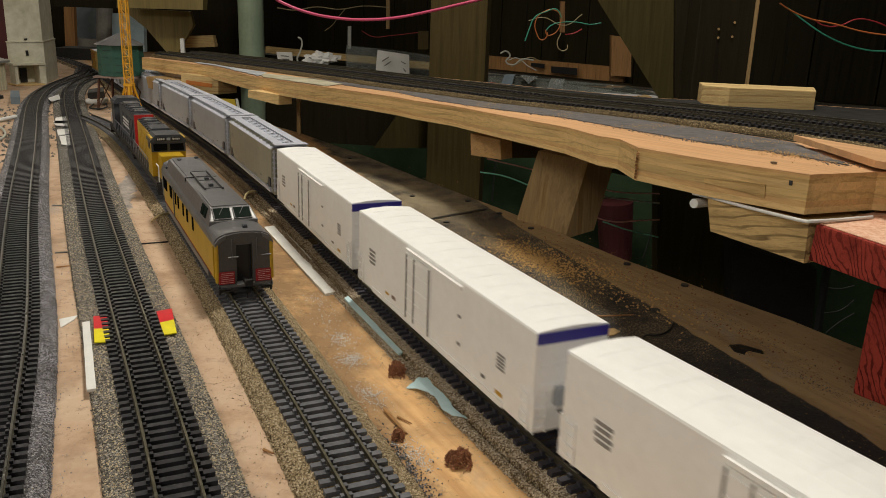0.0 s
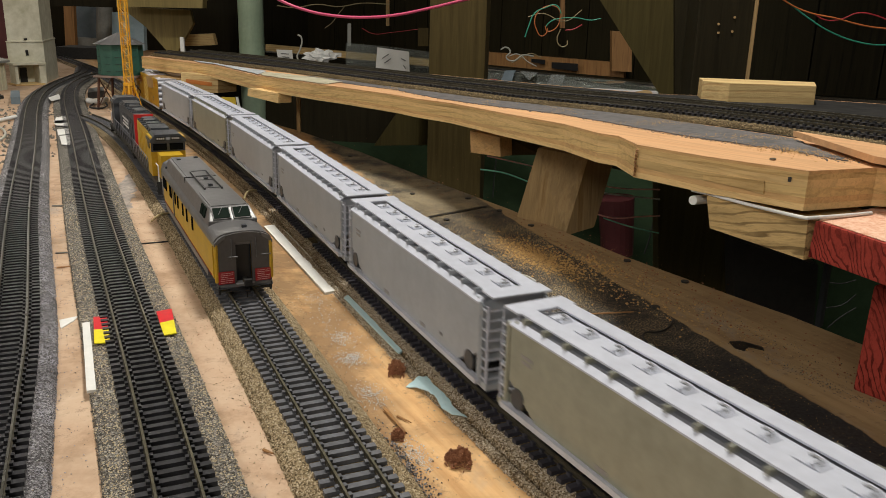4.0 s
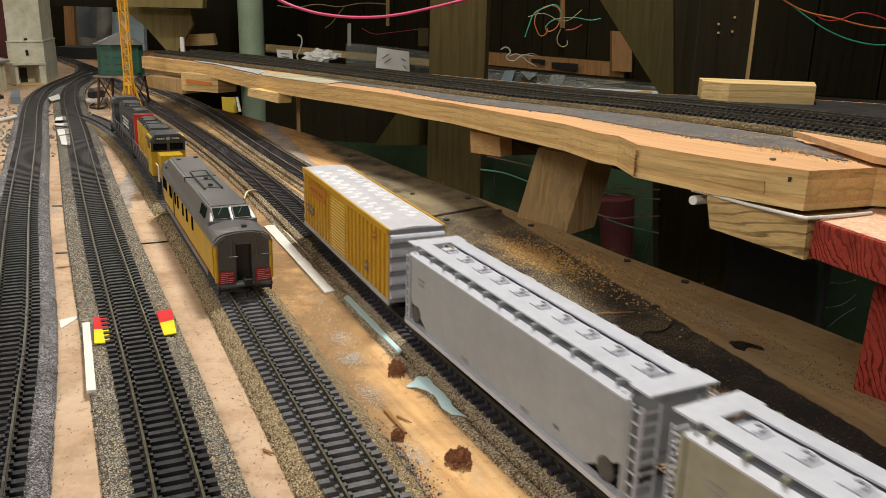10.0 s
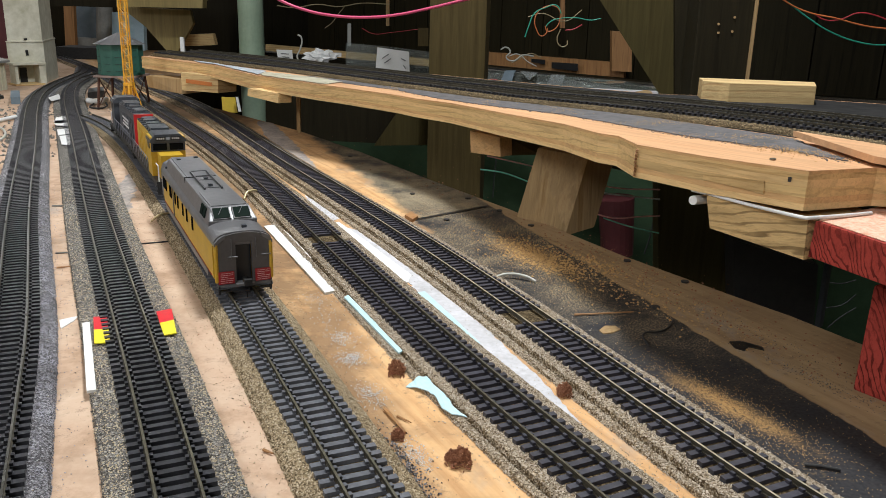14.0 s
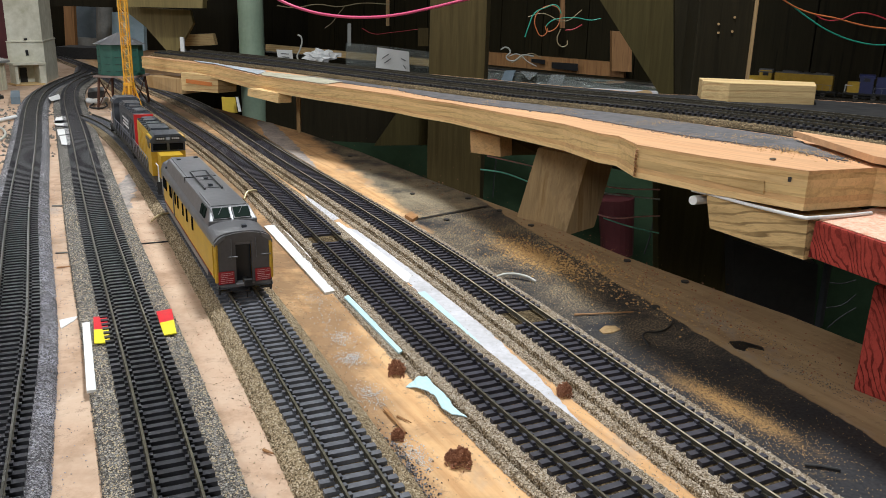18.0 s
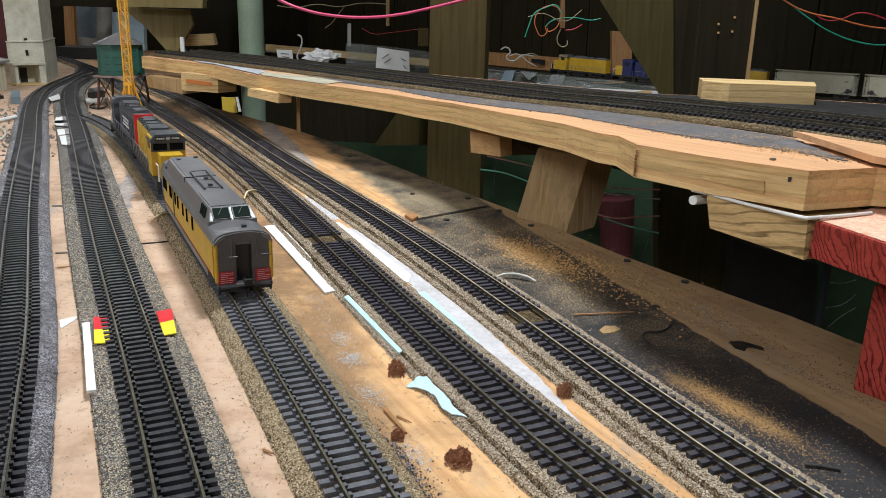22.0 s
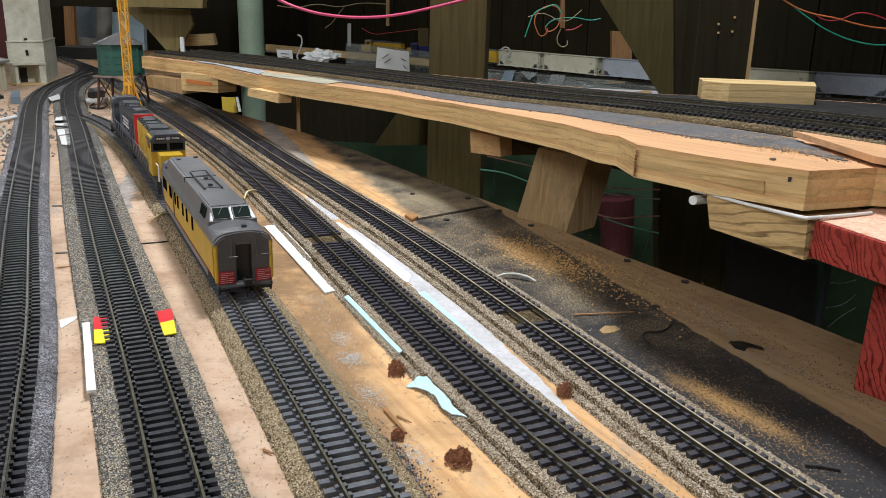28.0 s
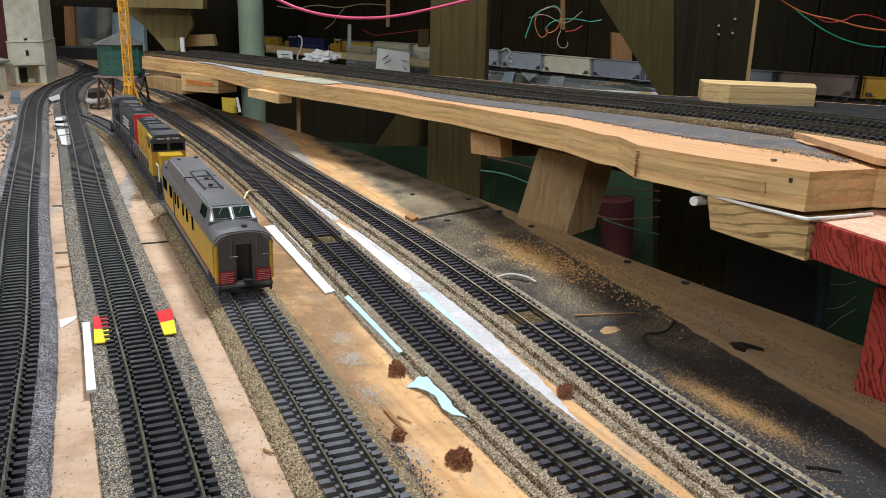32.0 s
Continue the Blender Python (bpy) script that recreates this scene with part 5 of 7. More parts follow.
tbox("porch_wall", (0.003, 0.016, 0.021), (0.006, 0.032, 0.042), M["plaster"])
tbox("porch_wall", (wd * 0.74, 0.016, 0.021), (0.012, 0.032, 0.042), M["plaster"])
tbox("porch_roof", (wd * 0.4, 0.016, 0.0435), (wd * 0.9, 0.038, 0.004), M["plaster"])
tbox("porch_step", (wd * 0.33, 0.02, 0.002), (wd * 0.8, 0.045, 0.003), M["pale_wood_x"])
tbox("doorway", (wd * 0.36, 0.0012, 0.018), (0.014, 0.002, 0.032), M["black"])
tbox("window", (wd * 0.52, 0.001, 0.064), (0.005, 0.002, 0.011), M["black"])
tbox("window", (wd * 0.52, 0.001, 0.092), (0.006, 0.002, 0.004), M["black"])

shed = empty("model_shed", Matrix(), "yellowish model shed with a gray roof", "model building")
part("wall", boxes(((-0.945, 1.585, 0.026), (0.14, 0.15, 0.052))), M["cream"], shed)
for k in range(12):
    part("wall_batten", boxes(((-0.8745, 1.516 + k * 0.0125, 0.026), (0.002, 0.003, 0.052))), M["cream"], shed)
bm = bmesh.new()
prism(bm, [(-1.02, 1.5), (-0.868, 1.5), (-0.868, 1.668), (-1.02, 1.668)], lambda x, y: 0.0525 + (-0.868 - x) * 0.25, lambda x, y: 0.0565 + (-0.868 - x) * 0.25)
part("roof", bm, M["pipe"], shed, "gray sloping roof")
for x, y, a, b in ((-0.82, 1.5, 0.03, 0.02), (-0.85, 1.44, 0.035, 0.018), (-0.78, 1.36, 0.02, 0.012)):
    tagged(part("scrap_plate", boxes(((x, y, 0.003), (a, b, 0.006)), ((x + a * 0.2, y, 0.0075), (a * 0.4, b * 0.6, 0.003))), M["dark"]), "dark scrap part lying on the plywood", "scrap")

wt = empty("water_tower", Matrix.Translation((-0.5536, 1.426, 0)), "dark green wooden water tank on brown legs", "model building")
bm = bmesh.new()
bmesh.ops.create_cone(bm, cap_ends=True, segments=10, radius1=0.037, radius2=0.0365, depth=0.05, matrix=Matrix.Translation((0, 0, 0.082)))
part("tank", bm, M["tank_green"], wt)
bm = bmesh.new()
bmesh.ops.create_cone(bm, cap_ends=True, segments=10, radius1=0.042, radius2=0.003, depth=0.018, matrix=Matrix.Translation((0, 0, 0.116)))
part("tank_roof", bm, M["coach_roof"], wt, "gray conical roof")
for k in range(10):
    a = (k + 0.5) * math.tau / 10
    for q in range(4):
        z = 0.064 + q * 0.0115
        part("board_line", boxes(((0, 0, 0), (0.0003, 0.022, 0.0006))), M["black"], wt).matrix_basis = Matrix.Rotation(a, 4, "Z") @ Matrix.Translation((0.0353, 0, z))
part("tank_floor", boxes(((0, 0, 0.055), (0.07, 0.07, 0.003))), M["brown"], wt)
M["rust"] = plain("rust_brown_paint", (0.09, 0.035, 0.02), 0.6)
for x in (-0.028, 0.028):
    for y in (-0.028, 0.028):
        bm = bmesh.new()
        rod(bm, (x * 1.15, y * 1.15, 0), (x, y, 0.055), 0.0022, 6)
        part("leg", bm, M["rust"], wt)
    bm = bmesh.new()
    rod(bm, (x * 1.1, -0.03, 0.006), (x, 0.028, 0.05), 0.001, 5)
    rod(bm, (x * 1.1, 0.03, 0.006), (x, -0.028, 0.05), 0.001, 5)
    part("cross_brace", bm, M["rust"], wt)

cr = empty("tower_crane", Matrix.Translation((-0.5063, 1.33, 0)), "orange-yellow plastic lattice tower crane", "model crane")
hw = 0.0052
for x in (-hw, hw):
    for y in (-hw, hw):
        bm = boxes(((x, y, 0.165), (0.0016, 0.0016, 0.33)))
        part("mast_leg", bm, M["crane"], cr)
for k in range(30):
    z = 0.01 + k * 0.0105
    s1 = 1 if k % 2 else -1
    bm = bmesh.new()
    for y in (-hw, hw):
        rod(bm, (-hw * s1, y, z), (hw * s1, y, z + 0.0105), 0.0006, 4)
        rod(bm, (-hw, y, z), (hw, y, z), 0.0006, 4)
    for x in (-hw, hw):
        rod(bm, (x, -hw * s1, z), (x, hw * s1, z + 0.0105), 0.0006, 4)
    part("lattice_panel", bm, M["crane"], cr)
for a in (0.3, 1.87, 3.44, 5.01):
    bm = bmesh.new()
    rod(bm, (0.02 * math.cos(a), 0.02 * math.sin(a), 0.0), (0.006 * math.cos(a), 0.006 * math.sin(a), 0.05), 0.0016, 5)
    part("stay", bm, M["crane"], cr)
part("collar", boxes(((0, 0, 0.0505), (0.014, 0.014, 0.004))), M["crane"], cr)


def ragged(pts, amp, step=0.003, scale=110):
    """An outline with its straight runs broken into an uneven edge."""
    out = []
    for p, q in zip(pts, list(pts[1:]) + [pts[0]]):
        n = max(1, int(math.hypot(q[0] - p[0], q[1] - p[1]) / step))
        for k in range(n):
            x, y = p[0] + (q[0] - p[0]) * k / n, p[1] + (q[1] - p[1]) * k / n
            w = Vector((x * scale, y * scale, 0))
            out.append((x + amp * (noise.noise(w) + 0.6 * noise.noise(w * 3.1)), y + amp * (noise.noise(w + Vector((9, 5, 2))) + 0.6 * noise.noise(w * 3.1 + Vector((4, 1, 7))))))
    return out


def sheet(name, pts, mat, label, category, th=0.0008, z=0.0, parent=None):
    bm = bmesh.new()
    prism(bm, pts, z, z + th)
    ob = part(name, bm, mat, parent)
    return tagged(ob, label, category)


sheet("styrene_strip", [(-0.1524, 0.6752), (-0.1422, 0.6818), (-0.1074, 0.6155), (-0.0942, 0.5929), (-0.0996, 0.5867), (-0.1095, 0.583)], M["paper"], "white plastic strip beside the siding", "strip", 0.0015)
sheet("styrene_strip", [(-0.1093, 0.5817), (-0.1009, 0.5894), (-0.0686, 0.5187), (-0.0766, 0.5115)], M["paper"], "short white plastic strip on the plywood", "strip", 0.0018)
sheet("blue_strip", [(-0.0628, 0.4996), (-0.0608, 0.504), (-0.0199, 0.4178), (-0.0225, 0.4139)], M["blue_paper"], "narrow pale blue strip beside the main track", "strip", 0.0012, 0.0024)
torn = sheet("torn_paper", ragged([(-0.0167, 0.379), (-0.0104, 0.3859), (-0.0063, 0.3862), (-0.0027, 0.3761), (0.0036, 0.3642), (0.0063, 0.355), (0.0131, 0.3438), (0.0063, 0.3472), (0.002, 0.3525), (-0.0025, 0.3662), (-0.0071, 0.3721), (-0.0112, 0.3756)], 0.0006, 0.002, 260), M["blue_paper"], "torn pale blue paper on the plywood", "paper", 0.0004, 0.0004)
for v in torn.data.vertices:
    d = abs(v.co.x - T4.x(v.co.y)) * 0.87
    v.co.z += 0.0024 * min(1, max(0, (0.031 - d) / 0.007)) + 0.0006 * noise.noise(v.co * 300)
sheet("paper_strip", [(-0.1013, 0.6898), (-0.0914, 0.6965), (-0.0667, 0.6484), (-0.022, 0.5559), (-0.0236, 0.5397), (-0.0327, 0.5487), (-0.0631, 0.6134)], M["paper"], "white paper strip between the tracks", "strip", 0.001)
sheet("paint_patch", ragged([(-0.0878, 0.6836), (-0.069, 0.6708), (-0.0365, 0.6083), (-0.0166, 0.5627), (0.0068, 0.5124), (0.0239, 0.4694), (0.0397, 0.4255), (0.0565, 0.3808), (0.0665, 0.3434), (0.0636, 0.3449), (0.0441, 0.3865), (0.0225, 0.4315), (0.0032, 0.468), (-0.021, 0.5352), (-0.0544, 0.6142)], 0.0016, 0.003), M["lilac"], "gray-white plaster smear between the tracks", "paint smear", 0.0005)
sheet("blue_strip", [(-0.0173, 0.5194), (-0.0114, 0.5221), (0.0067, 0.4776), (0.0227, 0.4363), (0.0189, 0.4394), (-0.0003, 0.4733)], M["blue_paper"], "pale blue paper edge between the tracks", "strip", 0.0009)
sheet("styrene_strip", [(-0.2062, 0.441), (-0.2028, 0.4429), (-0.1642, 0.3582), (-0.168, 0.3563)], M["paper"], "white plastic strip leaning on the roadbed", "strip", 0.0014, 0.0036)
sheet("torn_paper", [(-0.2265, 0.4554), (-0.2184, 0.4624), (-0.2176, 0.4551), (-0.2197, 0.4426)], M["paper"], "torn white paper scrap", "paper", 0.0006)
for q in ([(-0.7117, 1.484), (-0.7208, 1.546), (-0.6844, 1.473), (-0.6847, 1.438)], [(-0.5878, 1.243), (-0.5814, 1.264), (-0.5471, 1.192), (-0.5628, 1.183)], [(-0.5765, 1.21), (-0.5597, 1.218), (-0.5327, 1.161), (-0.5536, 1.168)], [(-0.5342, 1.129), (-0.5233, 1.142), (-0.5021, 1.095), (-0.5121, 1.084)], [(-0.5068, 1.076), (-0.4982, 1.086), (-0.4625, 1.009), (-0.4764, 1.015)]):
    sheet("paper_slip", q, M["paper"], "white paper slip between the tracks", "paper", 0.0008, 0.006)
for nm, q1, q2 in (("a", [(-0.2023, 0.4473), (-0.1949, 0.4487), (-0.1865, 0.4298), (-0.1942, 0.4284)], [(-0.1942, 0.4284), (-0.1865, 0.4298), (-0.1783, 0.4115), (-0.1861, 0.4095)]), ("b", [(-0.1695, 0.4585), (-0.162, 0.4637), (-0.1551, 0.4462), (-0.1614, 0.4406)], [(-0.1614, 0.4406), (-0.1551, 0.4462), (-0.1473, 0.4267), (-0.1531, 0.4231)])):
    fl = sheet("tape_flag", q1, M["red_tape"], "red and yellow tape marker beside the rail", "tape", 0.0006, 0.0058)
    sheet("yellow_half", q2, M["yellow_tape"], "", "", 0.0006, 0.0058, fl)
sheet("gray_patch", ragged([(-0.3385, 0.8448), (-0.3475, 0.9048), (-0.3141, 0.82), (-0.2906, 0.7439), (-0.2788, 0.6986), (-0.3114, 0.7694)], 0.006, 0.003, 60), M["wash"], "gray paint patch on the plywood", "paint patch", 0.0003)
for q in ([(-0.2402, 0.6173), (-0.2179, 0.6274), (-0.2168, 0.6242), (-0.2391, 0.6142)], [(-0.0255, 0.7172), (0.0415, 0.7764), (0.0412, 0.7695), (-0.0253, 0.7112)], [(-0.3585, 0.7319), (-0.3471, 0.7332), (-0.3453, 0.729), (-0.3565, 0.7277)], [(-0.2897, 0.5884), (-0.2787, 0.5924), (-0.2775, 0.5895), (-0.2884, 0.5857)]):
    sheet("board_joint", q, M["black"], "dark joint between plywood sheets", "joint", 0.0004)
sheet("gray_patch", ragged([(-0.3, 1.31), (-0.27, 1.287), (-0.2137, 1.1334), (-0.1482, 0.9422), (-0.1567, 0.921), (-0.2021, 1.0267), (-0.2593, 1.1735)], 0.004, 0.003, 60), M["wash"], "gray paint smeared beside the outer track", "paint patch", 0.0003)
sheet("gray_patch", ragged([(-0.1386, 0.8001), (-0.1238, 0.7789), (-0.0911, 0.715), (-0.1008, 0.6961), (-0.1245, 0.7441)], 0.0025, 0.003, 80), M["lilac"], "pale gray paint between the tracks", "paint patch", 0.0003)
sheet("dark_spot", [(0.169, 0.4493), (0.1764, 0.4515), (0.1866, 0.443), (0.1854, 0.4381), (0.1782, 0.4425), (0.1739, 0.4365), (0.1693, 0.4403)], M["black"], "curved black paint mark on the bare margin", "paint mark", 0.0004)


def lichen(x, y, r, seed):
    rng = random.Random(seed)
    bm = bmesh.new()
    for _ in range(420):
        a, b = rng.uniform(-0.75, 0.75), rng.gauss(0, 0.36)
        c = max(0.03, (0.85 - 0.7 * a * a - 0.7 * b * b)) * rng.random()
        m = Matrix.Translation((x + a * r, y + b * r, 0.0004 + c * r * 1.7)) @ Euler((rng.random() * 6, rng.random() * 6, 0)).to_matrix().to_4x4()
        bmesh.ops.create_icosphere(bm, subdivisions=1, radius=r * rng.uniform(0.05, 0.12), matrix=m @ Matrix.Diagonal((1.8, 0.6, 0.7, 1)))
    return tagged(part("lichen_clump", bm, M["lichen"]), "rust-brown lichen clump on the plywood", "lichen", "lichen clumps")


for (x, y), r, k in (((-0.0225, 0.3946), 0.0055, 1), ((0.01, 0.3079), 0.0056, 2), ((0.0623, 0.3748), 0.0048, 3), ((-0.0179, 0.3277), 0.0036, 4), ((0.0062, 0.3095), 0.004, 5)):
    lichen(x, y, r, k)
for a, b, r in (((-0.0257, 0.3538, 0.0012), (-0.0146, 0.3313, 0.0012), 0.0011), ((-0.0194, 0.3476, 0.0008), (-0.0125, 0.3415, 0.0008), 0.0006), ((0.0834, 0.4854, 0.001), (0.1226, 0.4933, 0.001), 0.0007), ((-0.2717, 0.5511, 0.001), (-0.2618, 0.5559, 0.001), 0.0007), ((-0.0747, 0.3139, 0.001), (-0.0698, 0.3109, 0.001), 0.0008)):
    bm = bmesh.new()
    rod(bm, a, b, r, 5, r * 0.5)
    tagged(part("wood_splinter", bm, M["orange_wood"]), "thin wooden splinter on the board", "splinter")
sheet("dry_leaf", [(0.0949, 0.4616), (0.0997, 0.4692), (0.106, 0.4696), (0.1084, 0.4644), (0.1028, 0.4586), (0.0967, 0.4565)], M["pale_wood"], "small dry tan leaf", "leaf", 0.0006)
sheet("wood_chip", [(-0.0353, 0.7202), (-0.0298, 0.7332), (-0.023, 0.7174), (-0.0276, 0.705)], M["orange_wood"], "small brown wood chip at the joint", "wood chip", 0.003)
cable("twig", [(0.1447, 0.4811, 0.001), (0.1366, 0.4657, 0.001), (0.129, 0.4598, 0.001), (0.1219, 0.4584, 0.001), (0.1194, 0.4387, 0.001)], 0.0006, M["dark"], "thin dark bent twig", "twig")
cable("twig", [(0.1572, 0.313, 0.001), (0.1641, 0.312, 0.001), (0.1709, 0.3097, 0.001)], 0.0007, M["dark"], "dark twig on the black paint", "twig")
cable("twig", [(0.0366, 0.5552, 0.001), (0.0471, 0.5577, 0.003), (0.0587, 0.5535, 0.003), (0.0656, 0.5488, 0.001)], 0.001, M["wire_pale"], "curved clear plastic sliver", "sliver")
cable("feeder_wire", [(-0.2488, 0.6785, 0.002), (-0.2415, 0.6752, 0.008), (-0.2371, 0.6835, 0.008), (-0.2355, 0.7036, 0.004)], 0.0011, M["wire_brass"], "short bare feeder wire by the siding")
cable("feeder_wire", [(-0.1927, 0.774, 0.001), (-0.1911, 0.7817, 0.006), (-0.1864, 0.7853, 0.007), (-0.1829, 0.7941, 0.004)], 0.0011, M["wire_brass"], "short bare feeder wire by the main track")
cable("feeder_wire", [(-0.2406, 0.6138, 0.001), (-0.2274, 0.6165, 0.0015), (-0.2167, 0.624, 0.001)], 0.0005, M["dark"], "thin black wire on the plywood")
for (x, y) in ((0.0522, 0.755), (0.0772, 0.704), (-0.0324, 0.817), (0.0235, 0.8032), (0.0024, 0.716), (0.1415, 0.6049), (0.1729, 0.558), (0.1391, 0.5043), (-0.1187, 1.02)):
    bm = bmesh.new()
    rod(bm, (x, y, 0), (x, y, 0.0012), 0.0028, 10)
    tagged(part("screw_head", bm, M["dark"]), "dark sunken screw head in the board", "screw", "screw heads")

# loose dust
rng2 = np.random.default_rng(3)


def blob(cx, cy, sx, sy, ang, n):
    p = rng2.normal(0, 1, (n, 2)) * (sx, sy)
    c, q = math.cos(ang), math.sin(ang)
    return np.stack([cx + p[:, 0] * c - p[:, 1] * q, cy + p[:, 0] * q + p[:, 1] * c, np.full(n, 0.0004)], 1)


dust = [blob(0.0683, 0.6102, 0.02, 0.05, 0.4, 5200), blob(0.119, 0.6001, 0.02, 0.04, 0.5, 700), blob(0.1423, 0.3672, 0.009, 0.032, 0.45, 2600), blob(0.0074, 0.697, 0.03, 0.06, 0.5, 900), blob(0.1655, 0.3356, 0.02, 0.05, 0.45, 200), blob(0.1472, 0.4209, 0.03, 0.12, 0.45, 800), blob(0.1945, 0.4649, 0.01, 0.06, 0.5, 400), blob(0.1541, 0.5054, 0.012, 0.05, 0.5, 400)]
tagged(scatter("sawdust", np.concatenate(dust), 0.00045, M["sawdust"]), "tan sawdust scattered over the dark board", "sawdust")
fl = [blob(-0.0567, 0.4393, 0.004, 0.006, 0.4, 260), blob(-0.0481, 0.4116, 0.004, 0.005, 0.4, 320), blob(-0.0813, 0.5035, 0.004, 0.006, 0.4, 80), blob(-0.0341, 0.3693, 0.004, 0.007, 0.4, 260), blob(-0.0096, 0.3147, 0.003, 0.007, 0.4, 280), blob(-0.0715, 0.4739, 0.006, 0.012, 0.4, 80)]
tagged(scatter("ballast_spill", np.concatenate([blob(-0.0168, 0.2946, 0.006, 0.02, 0.4, 2600), blob(-0.0202, 0.3096, 0.003, 0.008, 0.4, 500)]), 0.0009, M["ballast_pale"]), "gray ballast spilled beside the siding", "ballast")
clods = [blob(0.0709, 0.6149, 0.012, 0.03, 0.45, 420), blob(0.0854, 0.5901, 0.008, 0.014, 0.5, 160), blob(0.1177, 0.5929, 0.006, 0.02, 0.5, 120), blob(0.13, 0.5308, 0.015, 0.05, 0.5, 140)]
tagged(scatter("wood_crumbs", np.concatenate(clods), 0.0018, M["sawdust"]), "orange wood crumbs heaped on the dark board", "crumbs")
chips = [blob(0.1597, 0.5569, 0.012, 0.06, 0.5, 120), blob(0.2017, 0.4399, 0.012, 0.06, 0.5, 90), blob(-0.0161, 0.8567, 0.02, 0.06, 0.5, 70), blob(0.098, 0.6359, 0.02, 0.05, 0.5, 90)]
tagged(scatter("bark_crumbs", np.concatenate(chips), 0.0013, M["lichen"]), "dark brown bark crumbs on the board", "crumbs")
grit = [blob(0.1875, 0.4644, 0.006, 0.09, 0.52, 450), blob(0.205, 0.3894, 0.004, 0.03, 0.52, 350)]
tagged(scatter("gray_grit", np.concatenate(grit), 0.0006, M["ballast_gray"]), "gray grit along the bare margin", "grit")
tagged(scatter("white_flakes", np.concatenate(fl), 0.0006, M["flake"]), "white plaster flakes on the plywood", "flakes")
specks = [np.stack([rng2.uniform(-0.5, 0.1, 280), rng2.uniform(0.2, 1.2, 280), np.full(280, 0.0002)], 1)]
tagged(scatter("dark_specks", np.concatenate(specks), 0.0007, M["lichen"]), "dark specks of dirt on the plywood", "dirt")

# paint strip on the deck beside its tracks
PAINT = [(-0.2349, 1.119, 0.0895), (-0.1672, 1.07, 0.0895), (-0.0583, 0.9444, 0.0906), (0.0362, 0.7695, 0.0966), (0.0967, 0.6774, 0.1012), (0.1259, 0.5947, 0.1054), (0.1489, 0.5297, 0.1087), (0.1718, 0.4898, 0.1107), (0.1915, 0.4554, 0.1124), (0.2031, 0.4134, 0.1145), (0.2212, 0.527, 0.1088), (0.1784, 0.6384, 0.1032), (0.1124, 0.7909, 0.0955), (0.042, 0.9013, 0.0915), (-0.0627, 1.016, 0.0895), (-0.1721, 1.102, 0.0895)]
tagged(part("paint_strip", deck_prism(ragged([p[:2] for p in PAINT], 0.003, 0.002), 0.0002, 0.0006), M["felt"]), "worn blue-gray paint along the upper track", "paint", kind="structure")
M["cream_paint"] = mottled("worn_cream_paint", (0.3, 0.27, 0.18), (0.5, 0.47, 0.36), 60, 0.8, 0, 0.1)
M["sky_paint"] = mottled("worn_blue_white_paint", (0.28, 0.3, 0.32), (0.46, 0.49, 0.52), 60, 0.8, 0, 0.1)
tagged(part("cream_paint", deck_prism(ragged([(-0.2415, 1.0926), (-0.1455, 0.997), (-0.13, 1.03), (-0.16, 1.07), (-0.2143, 1.12), (-0.2579, 1.15)], 0.003, 0.003), 0.0008, 0.0011), M["cream_paint"]), "worn cream paint on the deck's far end", "paint", kind="structure")
tagged(part("blue_paint", deck_prism(ragged([(-0.38, 1.285), (-0.345, 1.25), (-0.2477, 1.1), (-0.25, 1.158), (-0.33, 1.245), (-0.42, 1.36)], 0.003, 0.003), 0.0012, 0.0015), M["sky_paint"]), "worn pale blue paint on the deck's far end", "paint", kind="structure")
fringe = []
for p, q in zip(PAINT[2:10], PAINT[3:10]):
    for k in range(130):
        a = rng2.random()
        x, y = p[0] + (q[0] - p[0]) * a + rng2.normal(0, 0.004), p[1] + (q[1] - p[1]) * a + rng2.normal(0, 0.004)
        fringe.append((x, y, deck_z(y) + 0.0003))
grit_pts = []
for p, q in zip(PAINT[1:9], PAINT[15:7:-1]):
    for k in range(260):
        a = rng2.random()
        x, y = p[0] + (q[0] - p[0]) * a + rng2.normal(0, 0.01), p[1] + (q[1] - p[1]) * a + rng2.normal(0, 0.01)
        grit_pts.append((x, y, deck_z(y) + 0.0007))
tagged(scatter("deck_grit", np.array(grit_pts), 0.0006, M["sawdust"]), "tan grit scattered over the deck's paint", "grit")
tagged(scatter("paint_flecks", np.array(fringe), 0.0009, M["felt"]), "flecks of gray paint along the deck", "paint flecks")
REAR = [(0.2242, 0.5346), (0.1814, 0.6494), (0.1147, 0.8078), (0.0423, 0.9085), (-0.0632, 1.023), (-0.1734, 1.111), (-0.30, 1.25), (-0.42, 1.37), (-0.435, 1.545), (-0.3, 1.42), (-0.1, 1.24), (0.12, 1.07), (0.25, 0.98), (0.415, 0.96), (0.83, 0.71), (0.74, 0.32), (0.36, 0.40)]
tagged(part("dark_deck_paint", deck_prism(REAR, 0.0002, 0.0006), M["dark_felt"]), "dark gray painted rear of the upper deck", "paint", kind="structure")

# clutter beside the outermost track
slab("gray_block", [(-0.752, 1.432, 0), (-0.737, 1.435, 0), (-0.7899, 1.539, 0), (-0.8048, 1.536, 0)], (0, 0, 0.012), M["slate_panel"], "small gray block beside the track", "block")
cable("white_rod", [(-0.6606, 1.213, 0.004), (-0.6559, 1.258, 0.004)], 0.003, M["paper"], "white plastic rod lying beside the track", "rod")
cable("white_rod", [(-0.633, 1.466, 0.006), (-0.6137, 1.453, 0.006), (-0.6104, 1.49, 0.006)], 0.005, M["paper"], "white plastic tube beside the turnout", "tube")
